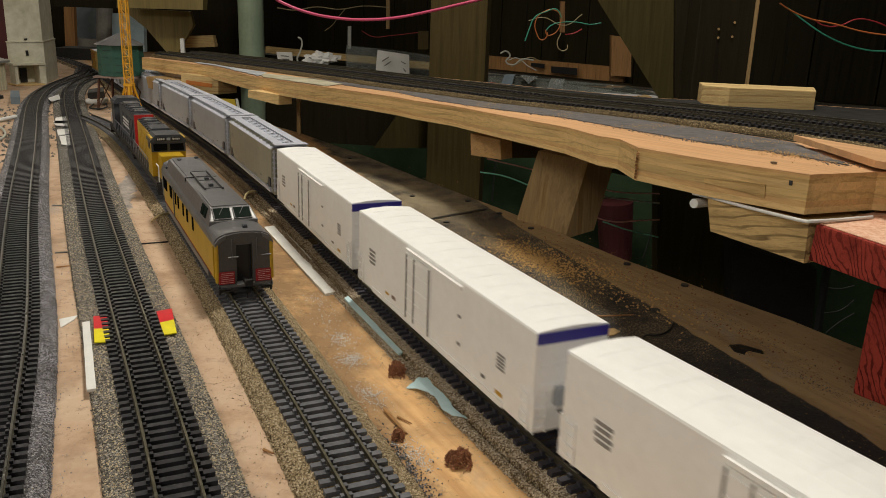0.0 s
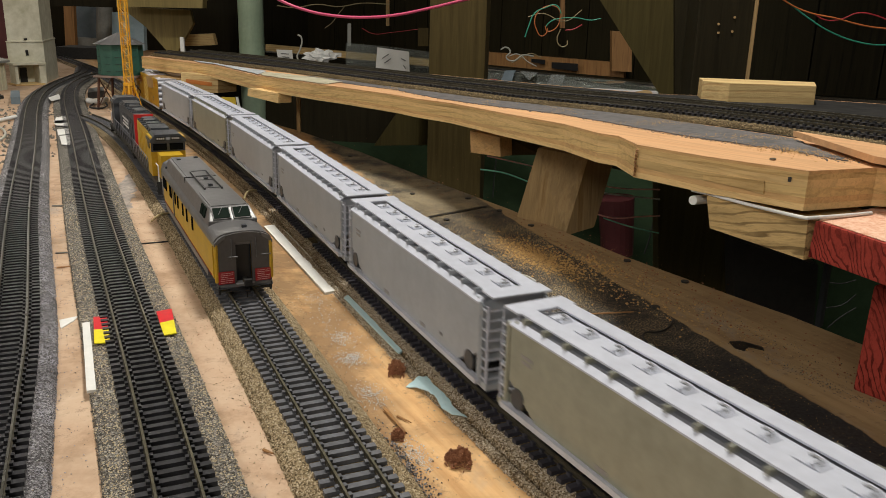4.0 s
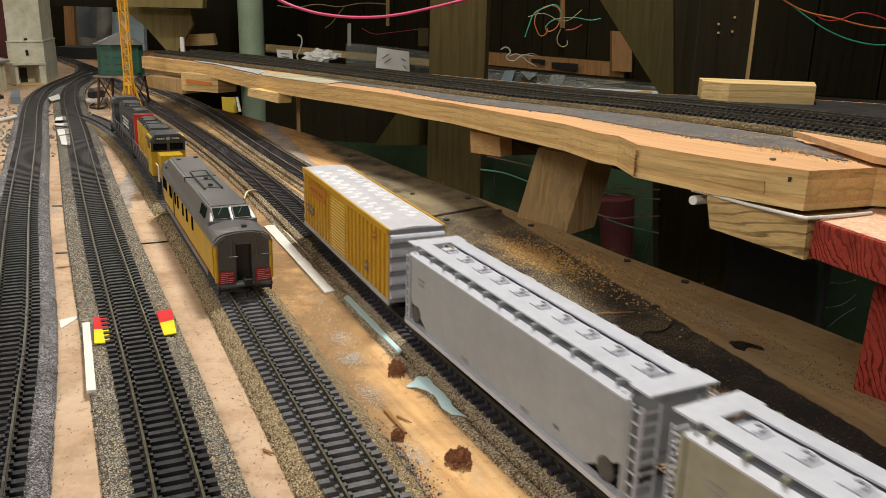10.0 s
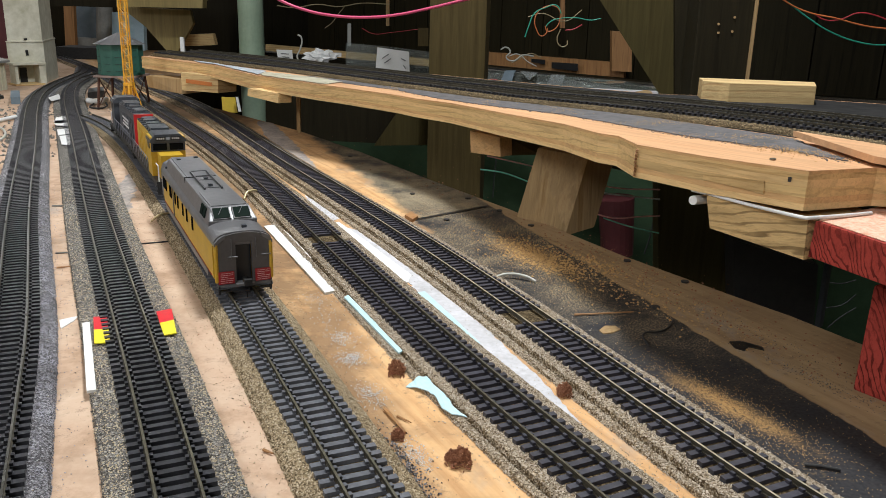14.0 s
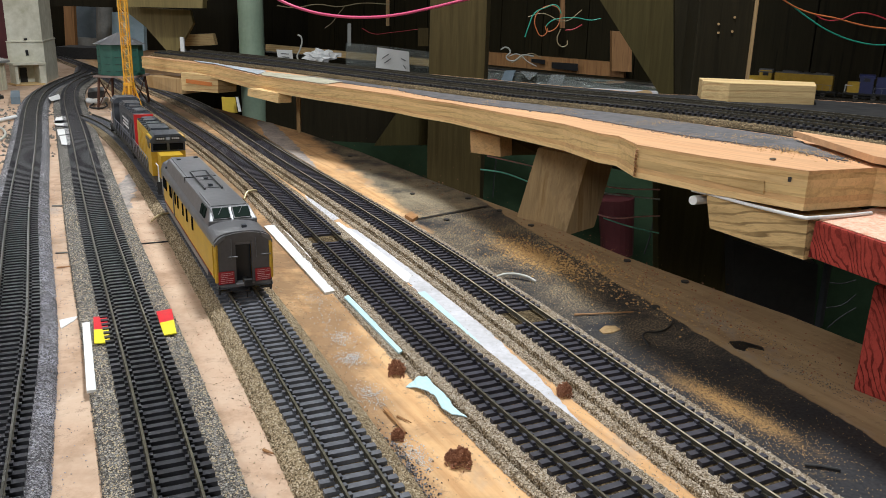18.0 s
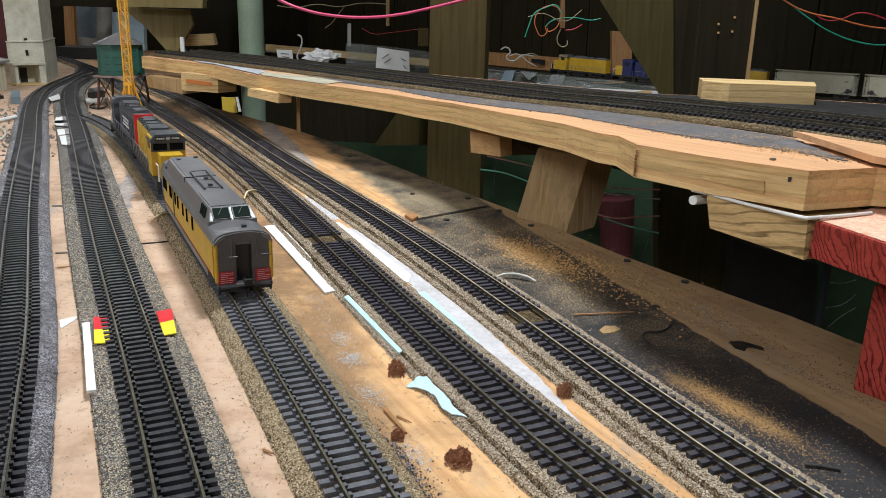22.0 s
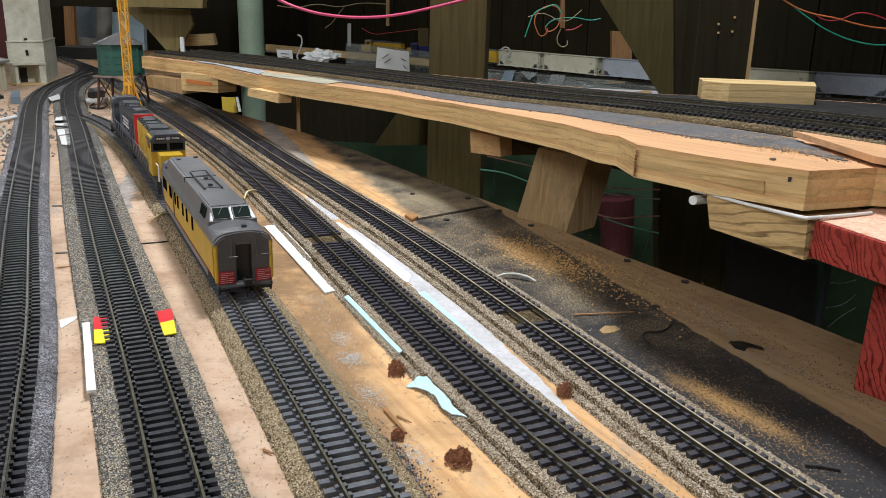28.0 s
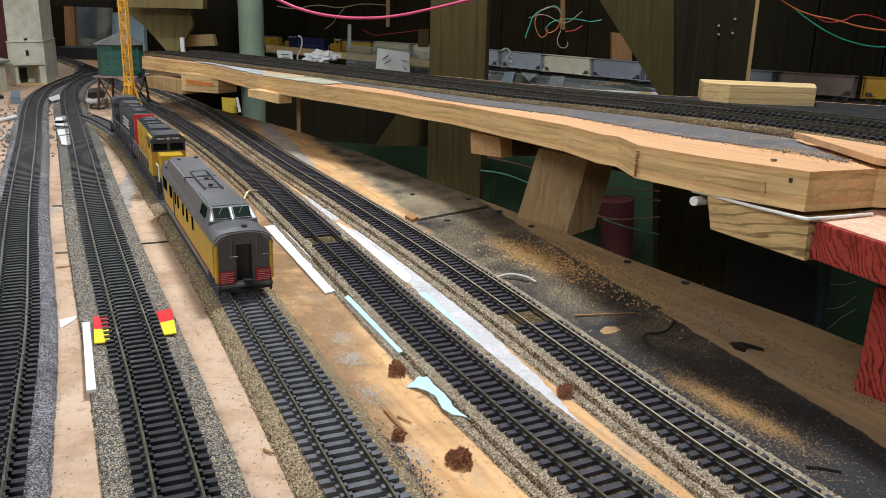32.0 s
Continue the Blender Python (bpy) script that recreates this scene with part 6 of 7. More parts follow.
slab("switch_machine", [(-0.6612, 1.532, 0), (-0.6466, 1.574, 0), (-0.6786, 1.648, 0), (-0.689, 1.603, 0)], (0, 0, 0.012), M["dark"], "black switch machine beside the turnout", "switch machine")
cable("wire", [(-0.621, 1.461, 0.003), (-0.5814, 1.388, 0.003), (-0.5785, 1.404, 0.003), (-0.601, 1.465, 0.003)], 0.0015, M["dark"], "black wire loop beside the switch machine")
cable("wire", [(-0.6299, 1.161, 0.003), (-0.6062, 1.128, 0.003), (-0.5792, 1.073, 0.003), (-0.5726, 1.046, 0.003)], 0.0015, M["wire_pale"], "pale wire loop beside the track")
rub = [blob(-0.5631, 1.044, 0.04, 0.09, 0.4, 500), blob(-0.7055, 1.326, 0.06, 0.06, 0, 260)]
tagged(scatter("rubble", np.concatenate(rub), 0.0045, M["ballast_gray"]), "gray and tan rubble beside the track", "rubble")


# ---- rolling stock; x is forward, z is up from the rail head ----


def ladder(x, y, z0, z1, w, axis, parent, mat, n=6):
    bm = bmesh.new()
    for k in range(n):
        z = z0 + (z1 - z0) * (k + 0.5) / n
        box(bm, (x, y, z), (w, 0.0007, 0.0007) if axis == "x" else (0.0007, w, 0.0007))
    for e in (-w / 2, w / 2):
        c = (x + e, y, (z0 + z1) / 2) if axis == "x" else (x, y + e, (z0 + z1) / 2)
        box(bm, c, (0.0006, 0.0006, z1 - z0))
    return part("ladder", bm, mat, parent)


def truck(x, parent, wb=0.0195):
    bm = bmesh.new()
    for y in (-0.0112, 0.0112):
        box(bm, (x, y, 0.006), (wb + 0.006, 0.0016, 0.0022))
        box(bm, (x, y, 0.0045), (0.009, 0.002, 0.004))
        for e in (-wb / 2, wb / 2):
            box(bm, (x + e, y, 0.0052), (0.0045, 0.0024, 0.0036))
    box(bm, (x, 0, 0.006), (0.006, 0.022, 0.003))
    t = part("truck", bm, M["dark"], parent)
    for e in (-wb / 2, wb / 2):
        bm = bmesh.new()
        for y in (-0.0075, 0.0075):
            rod(bm, (x + e, y - 0.001, 0.0053), (x + e, y + 0.001, 0.0053), 0.0052, 16)
        rod(bm, (x + e, -0.0075, 0.0053), (x + e, 0.0075, 0.0053), 0.001, 6)
        part("wheelset", bm, M["steel"], t)
    return t


def coupler(x, sgn, parent):
    part("coupler", boxes(((x + sgn * 0.003, 0, 0.0105), (0.008, 0.0025, 0.0025)), ((x + sgn * 0.0075, 0.0006, 0.0105), (0.003, 0.0045, 0.004))), M["dark"], parent)


def bars(name, parent, mat, x0, x1, z0, z1, n, y, label=""):
    bm = bmesh.new()
    for k in range(n):
        z = z1 + (z0 - z1) * (k + 0.5) / n
        box(bm, ((x0 + x1) / 2, y, z), (abs(x1 - x0) * (1 - 0.15 * (k % 2)), 0.0004, (z1 - z0) / n * 0.55))
    return part(name, bm, mat, parent, label)


def hopper(paint, label, top=None, length=0.199, group="hopper cars of the passing train"):
    root = empty("hopper_car", Matrix(), label, "hopper car", group)
    L = length / 2
    top = top or M["hop_top"]
    side = [(-L + 0.009, 0.0235), (-L + 0.034, 0.0095), (L - 0.034, 0.0095), (L - 0.009, 0.0235), (L - 0.009, 0.0485), (-L + 0.009, 0.0485)]
    bm = bmesh.new()
    a = [bm.verts.new((x, -0.0172, z)) for x, z in side]
    b = [bm.verts.new((x, 0.0172, z)) for x, z in side]
    bm.faces.new(a)
    bm.faces.new(b[::-1])
    for k in range(6):
        bm.faces.new((a[k], b[k], b[(k + 1) % 6], a[(k + 1) % 6]))
    part("body", bm, paint, root, bevel=0.0005)
    # Slate colour paints the walkways' shade onto the roof sheet.
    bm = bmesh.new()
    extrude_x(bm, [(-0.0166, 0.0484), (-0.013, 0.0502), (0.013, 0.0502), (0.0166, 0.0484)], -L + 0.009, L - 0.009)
    part("roof", bm, M["slate"], root, "roof sheet under the walkways, darkened to stand for shade")
    for sgn in (-1, 1):
        bm = boxes((((L - 0.0115) * sgn, 0, 0.042), (0.001, 0.033, 0.016)), (((L - 0.02) * sgn, 0, 0.02), (0.02, 0.02, 0.004)))
        for y in (-0.0165, 0.0165):
            box(bm, ((L - 0.006) * sgn, y, 0.0285), (0.0012, 0.0012, 0.039))
            box(bm, ((L - 0.0085) * sgn, y, 0.010), (0.006, 0.0012, 0.0012))
        part("end_frame", bm, paint, root)
        for y in (-0.0168, 0.0168):
            ladder((L - 0.0045) * sgn, y * 0.98, 0.011, 0.0485, 0.006, "x", root, top, 8)
            ladder((L - 0.001) * sgn, y * 0.72, 0.011, 0.0485, 0.0075, "y", root, top, 8)
        part("end_platform", boxes((((L - 0.005) * sgn, 0, 0.0528), (0.011, 0.03, 0.0009))), top, root)
        each("corner_post", paint, root, (((L - 0.0075) * sgn, -0.0168, 0.03), (0.0016, 0.0014, 0.038)), (((L - 0.0075) * sgn, 0.0168, 0.03), (0.0016, 0.0014, 0.038)))
        part("end_sill", boxes((((L - 0.006) * sgn, 0, 0.0095), (0.012, 0.033, 0.003))), paint, root)
        for q in (-1, 1):
            bm = bmesh.new()
            rod(bm, ((L - 0.0165) * sgn, q * 0.0165, 0.0172), ((L - 0.0165) * sgn, q * 0.0176, 0.0172), 0.0048, 18)
            part("slope_opening", bm, M["dark_gray"], root, "dark rounded opening in the slope sheet")
        truck((L - 0.028) * sgn, root)
        coupler(L * sgn, sgn, root)
    for y in (-0.0173, 0.0173):
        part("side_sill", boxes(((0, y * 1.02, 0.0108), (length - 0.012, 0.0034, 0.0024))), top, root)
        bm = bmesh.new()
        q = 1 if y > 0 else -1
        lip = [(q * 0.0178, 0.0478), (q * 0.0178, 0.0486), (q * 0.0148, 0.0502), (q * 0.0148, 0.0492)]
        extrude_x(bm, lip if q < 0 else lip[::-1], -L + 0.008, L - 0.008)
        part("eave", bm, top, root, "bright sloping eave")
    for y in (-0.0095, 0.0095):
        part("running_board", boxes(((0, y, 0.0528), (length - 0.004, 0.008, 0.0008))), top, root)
        for k in range(13):
            part("bracket", boxes(((-L + 0.016 + k * (length - 0.032) / 12, y * 1.45, 0.0513), (0.0012, 0.0042, 0.0024))), paint, root)
    part("hatch_trough", boxes(((0, 0, 0.0508), (length - 0.03, 0.0104, 0.0016))), top, root)
    for k in range(10):
        x = -L + 0.02 + k * (length - 0.04) / 9
        bm = boxes(((x, 0, 0.0519), (0.0085, 0.006, 0.0007)))
        rod(bm, (x + 0.002, -0.003, 0.0526), (x + 0.002, 0.003, 0.0526), 0.0007, 6)
        rod(bm, (x + 0.002, 0.003, 0.0526), (x - 0.002, 0.0032, 0.0526), 0.0006, 6)
        hatch = part("hatch", bm, top, root)
        bm = bmesh.new()
        ring = [(x + 0.0026 * math.cos(a), 0.0026 * math.sin(a), 0.0527) for a in np.linspace(-0.6, 2.4, 6)]
        for p, q in zip(ring, ring[1:]):
            rod(bm, p, q, 0.0005, 5)
        part("latch", bm, M["hatch_gray"], hatch)
    for x in (-0.035, 0, 0.035):
        bm = bmesh.new()
        rod(bm, (x, 0, 0.0035), (x, 0, 0.011), 0.004, 4, 0.016)
        part("discharge_gate", bm, M["dark"], root)
    for y in (-0.0181, 0.0181):
        bars("lettering", root, M["letter_faint"], -L + 0.018, -L + 0.026, 0.034, 0.039, 2, y * 0.956)
        bars("lettering", root, M["letter_faint"], L - 0.075, L - 0.069, 0.0125, 0.0155, 1, y * 0.956)
        bars("lettering", root, M["letter_faint"], -0.03, -0.023, 0.0125, 0.016, 1, y * 0.956)
        bars("lettering", root, M["letter_dark"], L - 0.05, L - 0.047, 0.0165, 0.019, 1, y * 0.956)
    return root


def reefer(label):
    root = empty("boxcar", Matrix(), label, "boxcar", "white boxcars of the passing train")
    Ln = 0.215
    L = Ln / 2
    sec = [(-0.0172, 0.008), (-0.0172, 0.0515), (-0.0168, 0.0524), (-0.008, 0.0534), (0, 0.0537), (0.008, 0.0534), (0.0168, 0.0524), (0.0172, 0.0515), (0.0172, 0.008)]
    bm = bmesh.new()
    extrude_x(bm, sec, -L, L)
    part("body", bm, M["white"], root)
    for k in range(14):
        x = -L + 0.01 + k * (Ln - 0.02) / 13
        bm = bmesh.new()
        extrude_x(bm, [(-0.0168, 0.0524), (-0.008, 0.05352), (0, 0.05382), (0.008, 0.05352), (0.0168, 0.0524)], x - 0.001, x + 0.001)
        part("roof_rib", bm, M["white"], root)
    for sgn in (-1, 1):
        part("end_band", boxes(((L * sgn, 0, 0.0495), (0.0008, 0.0342, 0.0048))), M["blue"], root, "dark blue band under the roof")
        part("brake_platform", boxes(((L * sgn + 0.003 * sgn, 0.004, 0.016), (0.006, 0.018, 0.0008))), M["dark"], root)
        each("end_rib", M["white"], root, ((L * sgn, 0, 0.028), (0.0016, 0.03, 0.003)), ((L * sgn, 0, 0.038), (0.0016, 0.03, 0.0015)), ((L * sgn, 0, 0.018), (0.0016, 0.03, 0.002)))
        each("brake_gear", M["hop_gray"], root, ((L * sgn + 0.0015 * sgn, -0.006, 0.024), (0.003, 0.004, 0.008)), ((L * sgn + 0.0015 * sgn, 0.006, 0.022), (0.003, 0.003, 0.01)))
        for y in (-0.0178, 0.0178):
            ladder((L - 0.006) * sgn, y, 0.008, 0.026, 0.006, "x", root, M["white"], 4)
            ladder(L * sgn + 0.0008 * sgn, y * 0.8, 0.008, 0.026, 0.006, "y", root, M["white"], 4)
        truck((L - 0.03) * sgn, root)
        coupler(L * sgn, sgn, root)
    for y in (-0.0176, 0.0176):
        door = part("plug_door", boxes(((-0.012, y, 0.029), (0.033, 0.0012, 0.037))), M["white"], root)
        s = 1 if y > 0 else -1
        for z in (0.014, 0.022, 0.03, 0.038, 0.045):
            part("door_rib", boxes(((-0.012, y + s * 0.0007, z), (0.031, 0.0006, 0.0009))), M["white"], door)
        for x in (-0.0265, -0.016, 0.0036):
            part("door_bar", boxes(((x, y + s * 0.0009, 0.029), (0.0007, 0.0008, 0.036))), M["letter_faint"], door)
        part("door_track", boxes(((0.006, y + s * 0.0003, 0.0494), (0.068, 0.0016, 0.0016))), M["white"], root)
        bars("lettering", root, M["letter_faint"], -0.088, -0.078, 0.024, 0.034, 4, y * 0.985)
        bars("lettering", root, M["letter_faint"], 0.076, 0.083, 0.024, 0.032, 5, y * 0.985)
        bars("lettering", root, M["yellow"], 0.076, 0.082, 0.0115, 0.0145, 1, y * 0.985)
        bars("lettering", root, M["yellow"], -0.06, -0.055, 0.013, 0.0155, 1, y * 0.985)
        bars("placard", root, M["brown"], -0.05, -0.045, 0.013, 0.0165, 1, y * 0.985)
        bars("placard", root, M["letter_faint"], 0.036, 0.039, 0.033, 0.0355, 1, y * 0.985)
        bars("placard", root, M["letter_faint"], 0.036, 0.039, 0.019, 0.0215, 1, y * 0.985)
        bars("placard", root, M["letter_dark"], 0.062, 0.0655, 0.0135, 0.016, 1, y * 0.985)
        part("side_sill", boxes(((0, y * 0.985, 0.009), (Ln - 0.05, 0.0008, 0.003))), M["white"], root)
    return root


def ribbed_boxcar():
    root = empty("boxcar", Matrix(), "yellow ribbed boxcar with silver roof and ends", "boxcar")
    Ln = 0.193
    L = Ln / 2
    part("body", boxes(((0, 0, 0.0297), (Ln, 0.0312, 0.0434))), M["yellow"], root)
    bm = bmesh.new()
    extrude_x(bm, [(-0.0172, 0.0524), (0, 0.0536), (0.0172, 0.0524), (0.0172, 0.0512), (-0.0172, 0.0512)], -L, L)
    part("roof", bm, M["silver"], root, "silver panelled roof")
    for k in range(25):
        x = -L + 0.006 + k * (Ln - 0.02) / 24
        for y in (-1, 1):
            if 1 < k < 23:
                bm = bmesh.new()
                box(bm, (0, 0, 0), (0.0034, 0.0062, 0.0009), Matrix.Translation((x + 0.0036, y * 0.0085 + (0.0022 if k % 2 else -0.0022), 0.0533 - 0.07 * abs(y * 0.0085 + (0.0022 if k % 2 else -0.0022)) + 0.0004)) @ Matrix.Rotation(-y * 0.07, 4, "X"))
                bmesh.ops.bevel(bm, geom=bm.edges[:], offset=0.0004, segments=1, affect="EDGES")
                part("roof_panel", bm, M["panel_highlight"], root)
    for y in (-1, 1):
        part("eave", boxes(((0, y * 0.0175, 0.0514), (Ln, 0.0014, 0.0034))), M["yellow"], root)
        part("side_sill", boxes(((0, y * 0.0166, 0.0085), (Ln, 0.0016, 0.003))), M["hop_gray"], root)
        for k in range(25):
            x = -L + 0.003 + k * (Ln - 0.006) / 24
            if abs(x + 0.004) < 0.0185:
                continue
            part("side_post", boxes(((x, y * 0.0161, 0.0305), (0.0042, 0.0022, 0.0425))), M["yellow"], root, bevel=0.0007)
        door = part("door", boxes(((-0.004, y * 0.0166, 0.030), (0.033, 0.001, 0.042))), M["yellow"], root)
        for k in range(17):
            part("door_slat", boxes(((-0.004, y * 0.0172, 0.0115 + k * 0.0022), (0.031, 0.0007, 0.0008))), M["pale_yellow"], door)
        bars("lettering", root, M["letter_red"], -0.078, -0.03, 0.036, 0.048, 2, y * 0.0179)
        bars("lettering", root, M["letter_dark"], -0.085, -0.065, 0.020, 0.028, 2, y * 0.0179)
        bars("emblem", root, M["letter_red"], 0.07, 0.078, 0.040, 0.046, 2, y * 0.0179)
        bars("lettering", root, M["letter_dark"], 0.056, 0.062, 0.016, 0.024, 2, y * 0.0179)
    for sgn in (-1, 1):
        # The end wall is darker than its ribs, painting shade into the gaps.
        end = part("end_wall", boxes(((sgn * L, 0, 0.0305), (0.0016, 0.0335, 0.044))), M["slate"], root, "corrugated end, darkened between its ribs as shade")
        for k in range(5):
            bm = bmesh.new()
            rod(bm, (sgn * (L + 0.0008), -0.0165, 0.0135 + k * 0.0084), (sgn * (L + 0.0008), 0.0165, 0.0135 + k * 0.0084), 0.0026, 10)
            part("corrugation", bm, M["hop_top"], end)
        truck((L - 0.03) * sgn, root)
        coupler(L * sgn, sgn, root)
    return root


def coach():
    root = empty("passenger_coach", Matrix(), "yellow passenger coach with gray roof and raised cupola", "coach")
    Ln = 0.244
    L = Ln / 2
    part("body", boxes(((0.0045, 0, 0.023), (Ln - 0.017, 0.034, 0.026))), M["yellow_loco"], root, "yellow sides")
    arc = [(-0.0176 * math.copysign(abs(math.cos(a)) ** 0.75, math.cos(a)), 0.0338 + 0.0072 * math.sin(a) ** 0.85) for a in np.linspace(0.0, math.pi, 23)]
    sec = [(-0.0176, 0.0325)] + arc + [(0.0176, 0.0325)]
    bm = bmesh.new()
    extrude_x(bm, sec, -L + 0.012, L - 0.001)
    part("roof", bm, M["coach_roof"], root, "glossy gray roof")
    bm = bmesh.new()
    prof = [(-L + 0.013, 0.037), (-L + 0.02, 0.0468), (0.03, 0.0475), (0.085, 0.048), (0.0945, 0.0412), (0.0945, 0.037)]
    lo = [bm.verts.new((x, -(0.0155 if z < 0.045 else 0.0126), z)) for x, z in prof]
    hi = [bm.verts.new((x, 0.0155 if z < 0.045 else 0.0126, z)) for x, z in prof]
    bm.faces.new(lo)
    bm.faces.new(hi[::-1])
    for i in range(len(prof)):
        k = (i + 1) % len(prof)
        bm.faces.new((lo[i], hi[i], hi[k], lo[k]))
    cup = part("raised_roof", bm, M["coach_roof"], root, "raised flat roof with a windowed end", bevel=0.0009)
    part("roof_panel", boxes(((-0.06, 0, 0.0474), (0.085, 0.021, 0.0006))), M["gray"], cup)
    part("roof_panel", boxes(((0.06, 0, 0.0481), (0.044, 0.0225, 0.0006))), M["coach_roof"], cup)
    for y in (-0.0172, 0.0172):
        part("skirt", boxes(((0, y, 0.0085), (Ln - 0.05, 0.0012, 0.004))), M["gray"], root)
        part("red_stripe", boxes(((0, y * 0.985, 0.0105), (Ln - 0.03, 0.0008, 0.0004))), M["sign_red"], root)
        for x in (-0.105, -0.098, -0.09, -0.068, -0.062, -0.04, -0.026, -0.002, 0.016, 0.04):
            part("window", boxes(((x, y, 0.027), (0.0045, 0.0008, 0.009))), M["dark_glass"], root, "dark window")
        part("side_door", boxes(((-0.05, y, 0.022), (0.0012, 0.0012, 0.024))), M["gray"], root)
        part("grab_rail", boxes(((L - 0.004, y * 1.03, 0.022), (0.0012, 0.0008, 0.02))), M["yellow_loco"], root)
    # the near end
    bm = boxes(((L - 0.0005, -0.0108, 0.021), (0.0025, 0.0118, 0.027)), ((L - 0.0005, 0.0108, 0.021), (0.0025, 0.0118, 0.027)))
    extrude_x(bm, [(-0.0167, 0.0344), (-0.0165, 0.0352), (-0.0108, 0.0372), (-0.0104, 0.0391), (-0.006, 0.0401), (0, 0.0405), (0.006, 0.0401), (0.0104, 0.0391), (0.0108, 0.0372), (0.0165, 0.0352), (0.0167, 0.0344)], L - 0.00175, L + 0.00075)
    part("end_wall", bm, M["coach_end"], root, "dark gray end wall")
    for q in (-1, 1):
        bm = bmesh.new()
        lip = [(q * 0.0111, 0.0376), (q * 0.0108, 0.0396), (q * 0.0148, 0.0378), (q * 0.0177, 0.0345), (q * 0.0177, 0.0327)]
        extrude_x(bm, lip if q < 0 else lip[::-1], L - 0.004, L + 0.0014)
        part("roof_lip", bm, M["coach_roof"], root, "drooping corner of the roof")
        bm = bmesh.new()
        rod(bm, (L + 0.0014, q * 0.0074, 0.037), (L + 0.0014, q * 0.0076, 0.024), 0.0003, 5)
        part("grab_iron", bm, M["gray"], root)
        bm = bmesh.new()
        rod(bm, (L + 0.002, q * 0.0165, 0.0062), (L + 0.002, q * 0.0085, 0.0062), 0.0006, 6)
        rod(bm, (L + 0.002, q * 0.0165, 0.0062), (L - 0.001, q * 0.0165, 0.0085), 0.0006, 6)
        rod(bm, (L + 0.002, q * 0.0085, 0.0062), (L - 0.001, q * 0.0085, 0.0085), 0.0006, 6)
        part("foot_board", bm, M["dark_gray"], root)
        bm = bmesh.new()
        rod(bm, (L + 0.001, q * 0.0155, 0.0068), (L + 0.0015, q * 0.0158, 0.0025), 0.001, 6, 0.0007)
        part("marker_hose", bm, M["dark"], root)
    part("doorway", boxes(((L - 0.0035, 0, 0.0215), (0.001, 0.0098, 0.027))), M["black"], root, "open dark doorway")
    part("door_sill", boxes(((L - 0.0005, 0, 0.0085), (0.006, 0.011, 0.0008))), M["hop_gray"], root, "pale door sill")
    part("buffer_beam", boxes(((L, 0, 0.0075), (0.004, 0.033, 0.002))), M["gray"], root)
    for y in (-0.0112, 0.0112):
        sg = part("warning_sign", boxes(((L + 0.0012, y, 0.0128), (0.0008, 0.0095, 0.0078))), M["sign_red"], root, "red sign with white lines of writing")
        bm = bmesh.new()
        for k in range(6):
            for w, u in ((0.0, 0.0024), (0.0027, 0.0018), (0.0048, 0.0026)):
                if k != 3 or w < 0.004:
                    box(bm, (L + 0.0018, y - 0.0037 + w + u / 2 + 0.0002 * (k % 3), 0.00985 + k * 0.00118), (0.0003, u, 0.00028))
        part("writing", bm, M["letter_pink"], sg)
        part("step", boxes(((L + 0.001, y * 1.15, 0.0045), (0.003, 0.007, 0.0008)), ((L + 0.001, y * 1.42, 0.006), (0.003, 0.0008, 0.004))), M["dark"], root)
        bm = bmesh.new()
        rod(bm, (L + 0.0025, y * 0.9, 0.026), (L + 0.0025, y * 0.9 + 0.006, 0.026), 0.0004, 6)
        part("grab_iron", bm, M["gray"], root)
    # two slanted panes to the near end, side windows
    ang = math.atan2(0.048 - 0.0412, 0.0945 - 0.085)
    for y in (-0.0064, 0.0064):
        m = Matrix.Translation((0.0899, y, 0.0449)) @ Matrix.Rotation(ang, 4, "Y")
        bm = bmesh.new()
        box(bm, (0, 0, 0), (0.0096, 0.0112, 0.001), m)
        fr = part("windscreen_frame", bm, M["coach_end"], cup, "gray rubber frame")
        bm = bmesh.new()
        box(bm, (0, 0, 0.0004), (0.0084, 0.01, 0.0008), m)
        part("windscreen", bm, M["green_glass"], fr, "dark greenish windscreen")
        bm = bmesh.new()
        rod(bm, m @ Vector((-0.004, 0.001, 0.0011)), m @ Vector((0.0015, -0.002, 0.0011)), 0.00025, 5)
        part("wiper", bm, M["gray"], fr)
    for q in (-1, 1):
        for x, w in ((0.0755, 0.0075), (0.066, 0.0065)):
            bm = bmesh.new()
            box(bm, (0, 0, 0), (w, 0.0008, 0.0068), Matrix.Translation((x, q * 0.0143, 0.0433)) @ Matrix.Rotation(q * 0.27, 4, "X"))
            part("side_window", bm, M["green_glass"], cup)
    for y in (-0.006, 0.006):
        bm = boxes(((0.0, y, 0.0492), (0.062, 0.0005, 0.0005)))
        for k in range(16):
            box(bm, (-0.03 + k * 0.004, y, 0.0485), (0.0005, 0.0014, 0.0014))
        part("roof_aerial", bm, M["gray"], root)
    for x in (-0.031, -0.012, 0.003, 0.031):
        part("aerial_crossbar", boxes(((x, 0, 0.0492), (0.0005, 0.013, 0.0005))), M["gray"], root)
    bm = boxes(((-0.012, -0.0095, 0.0485), (0.0007, 0.007, 0.0007)), ((-0.012, -0.0131, 0.0455), (0.0007, 0.0007, 0.0066)))
    part("roof_grab", bm, M["dark"], root)
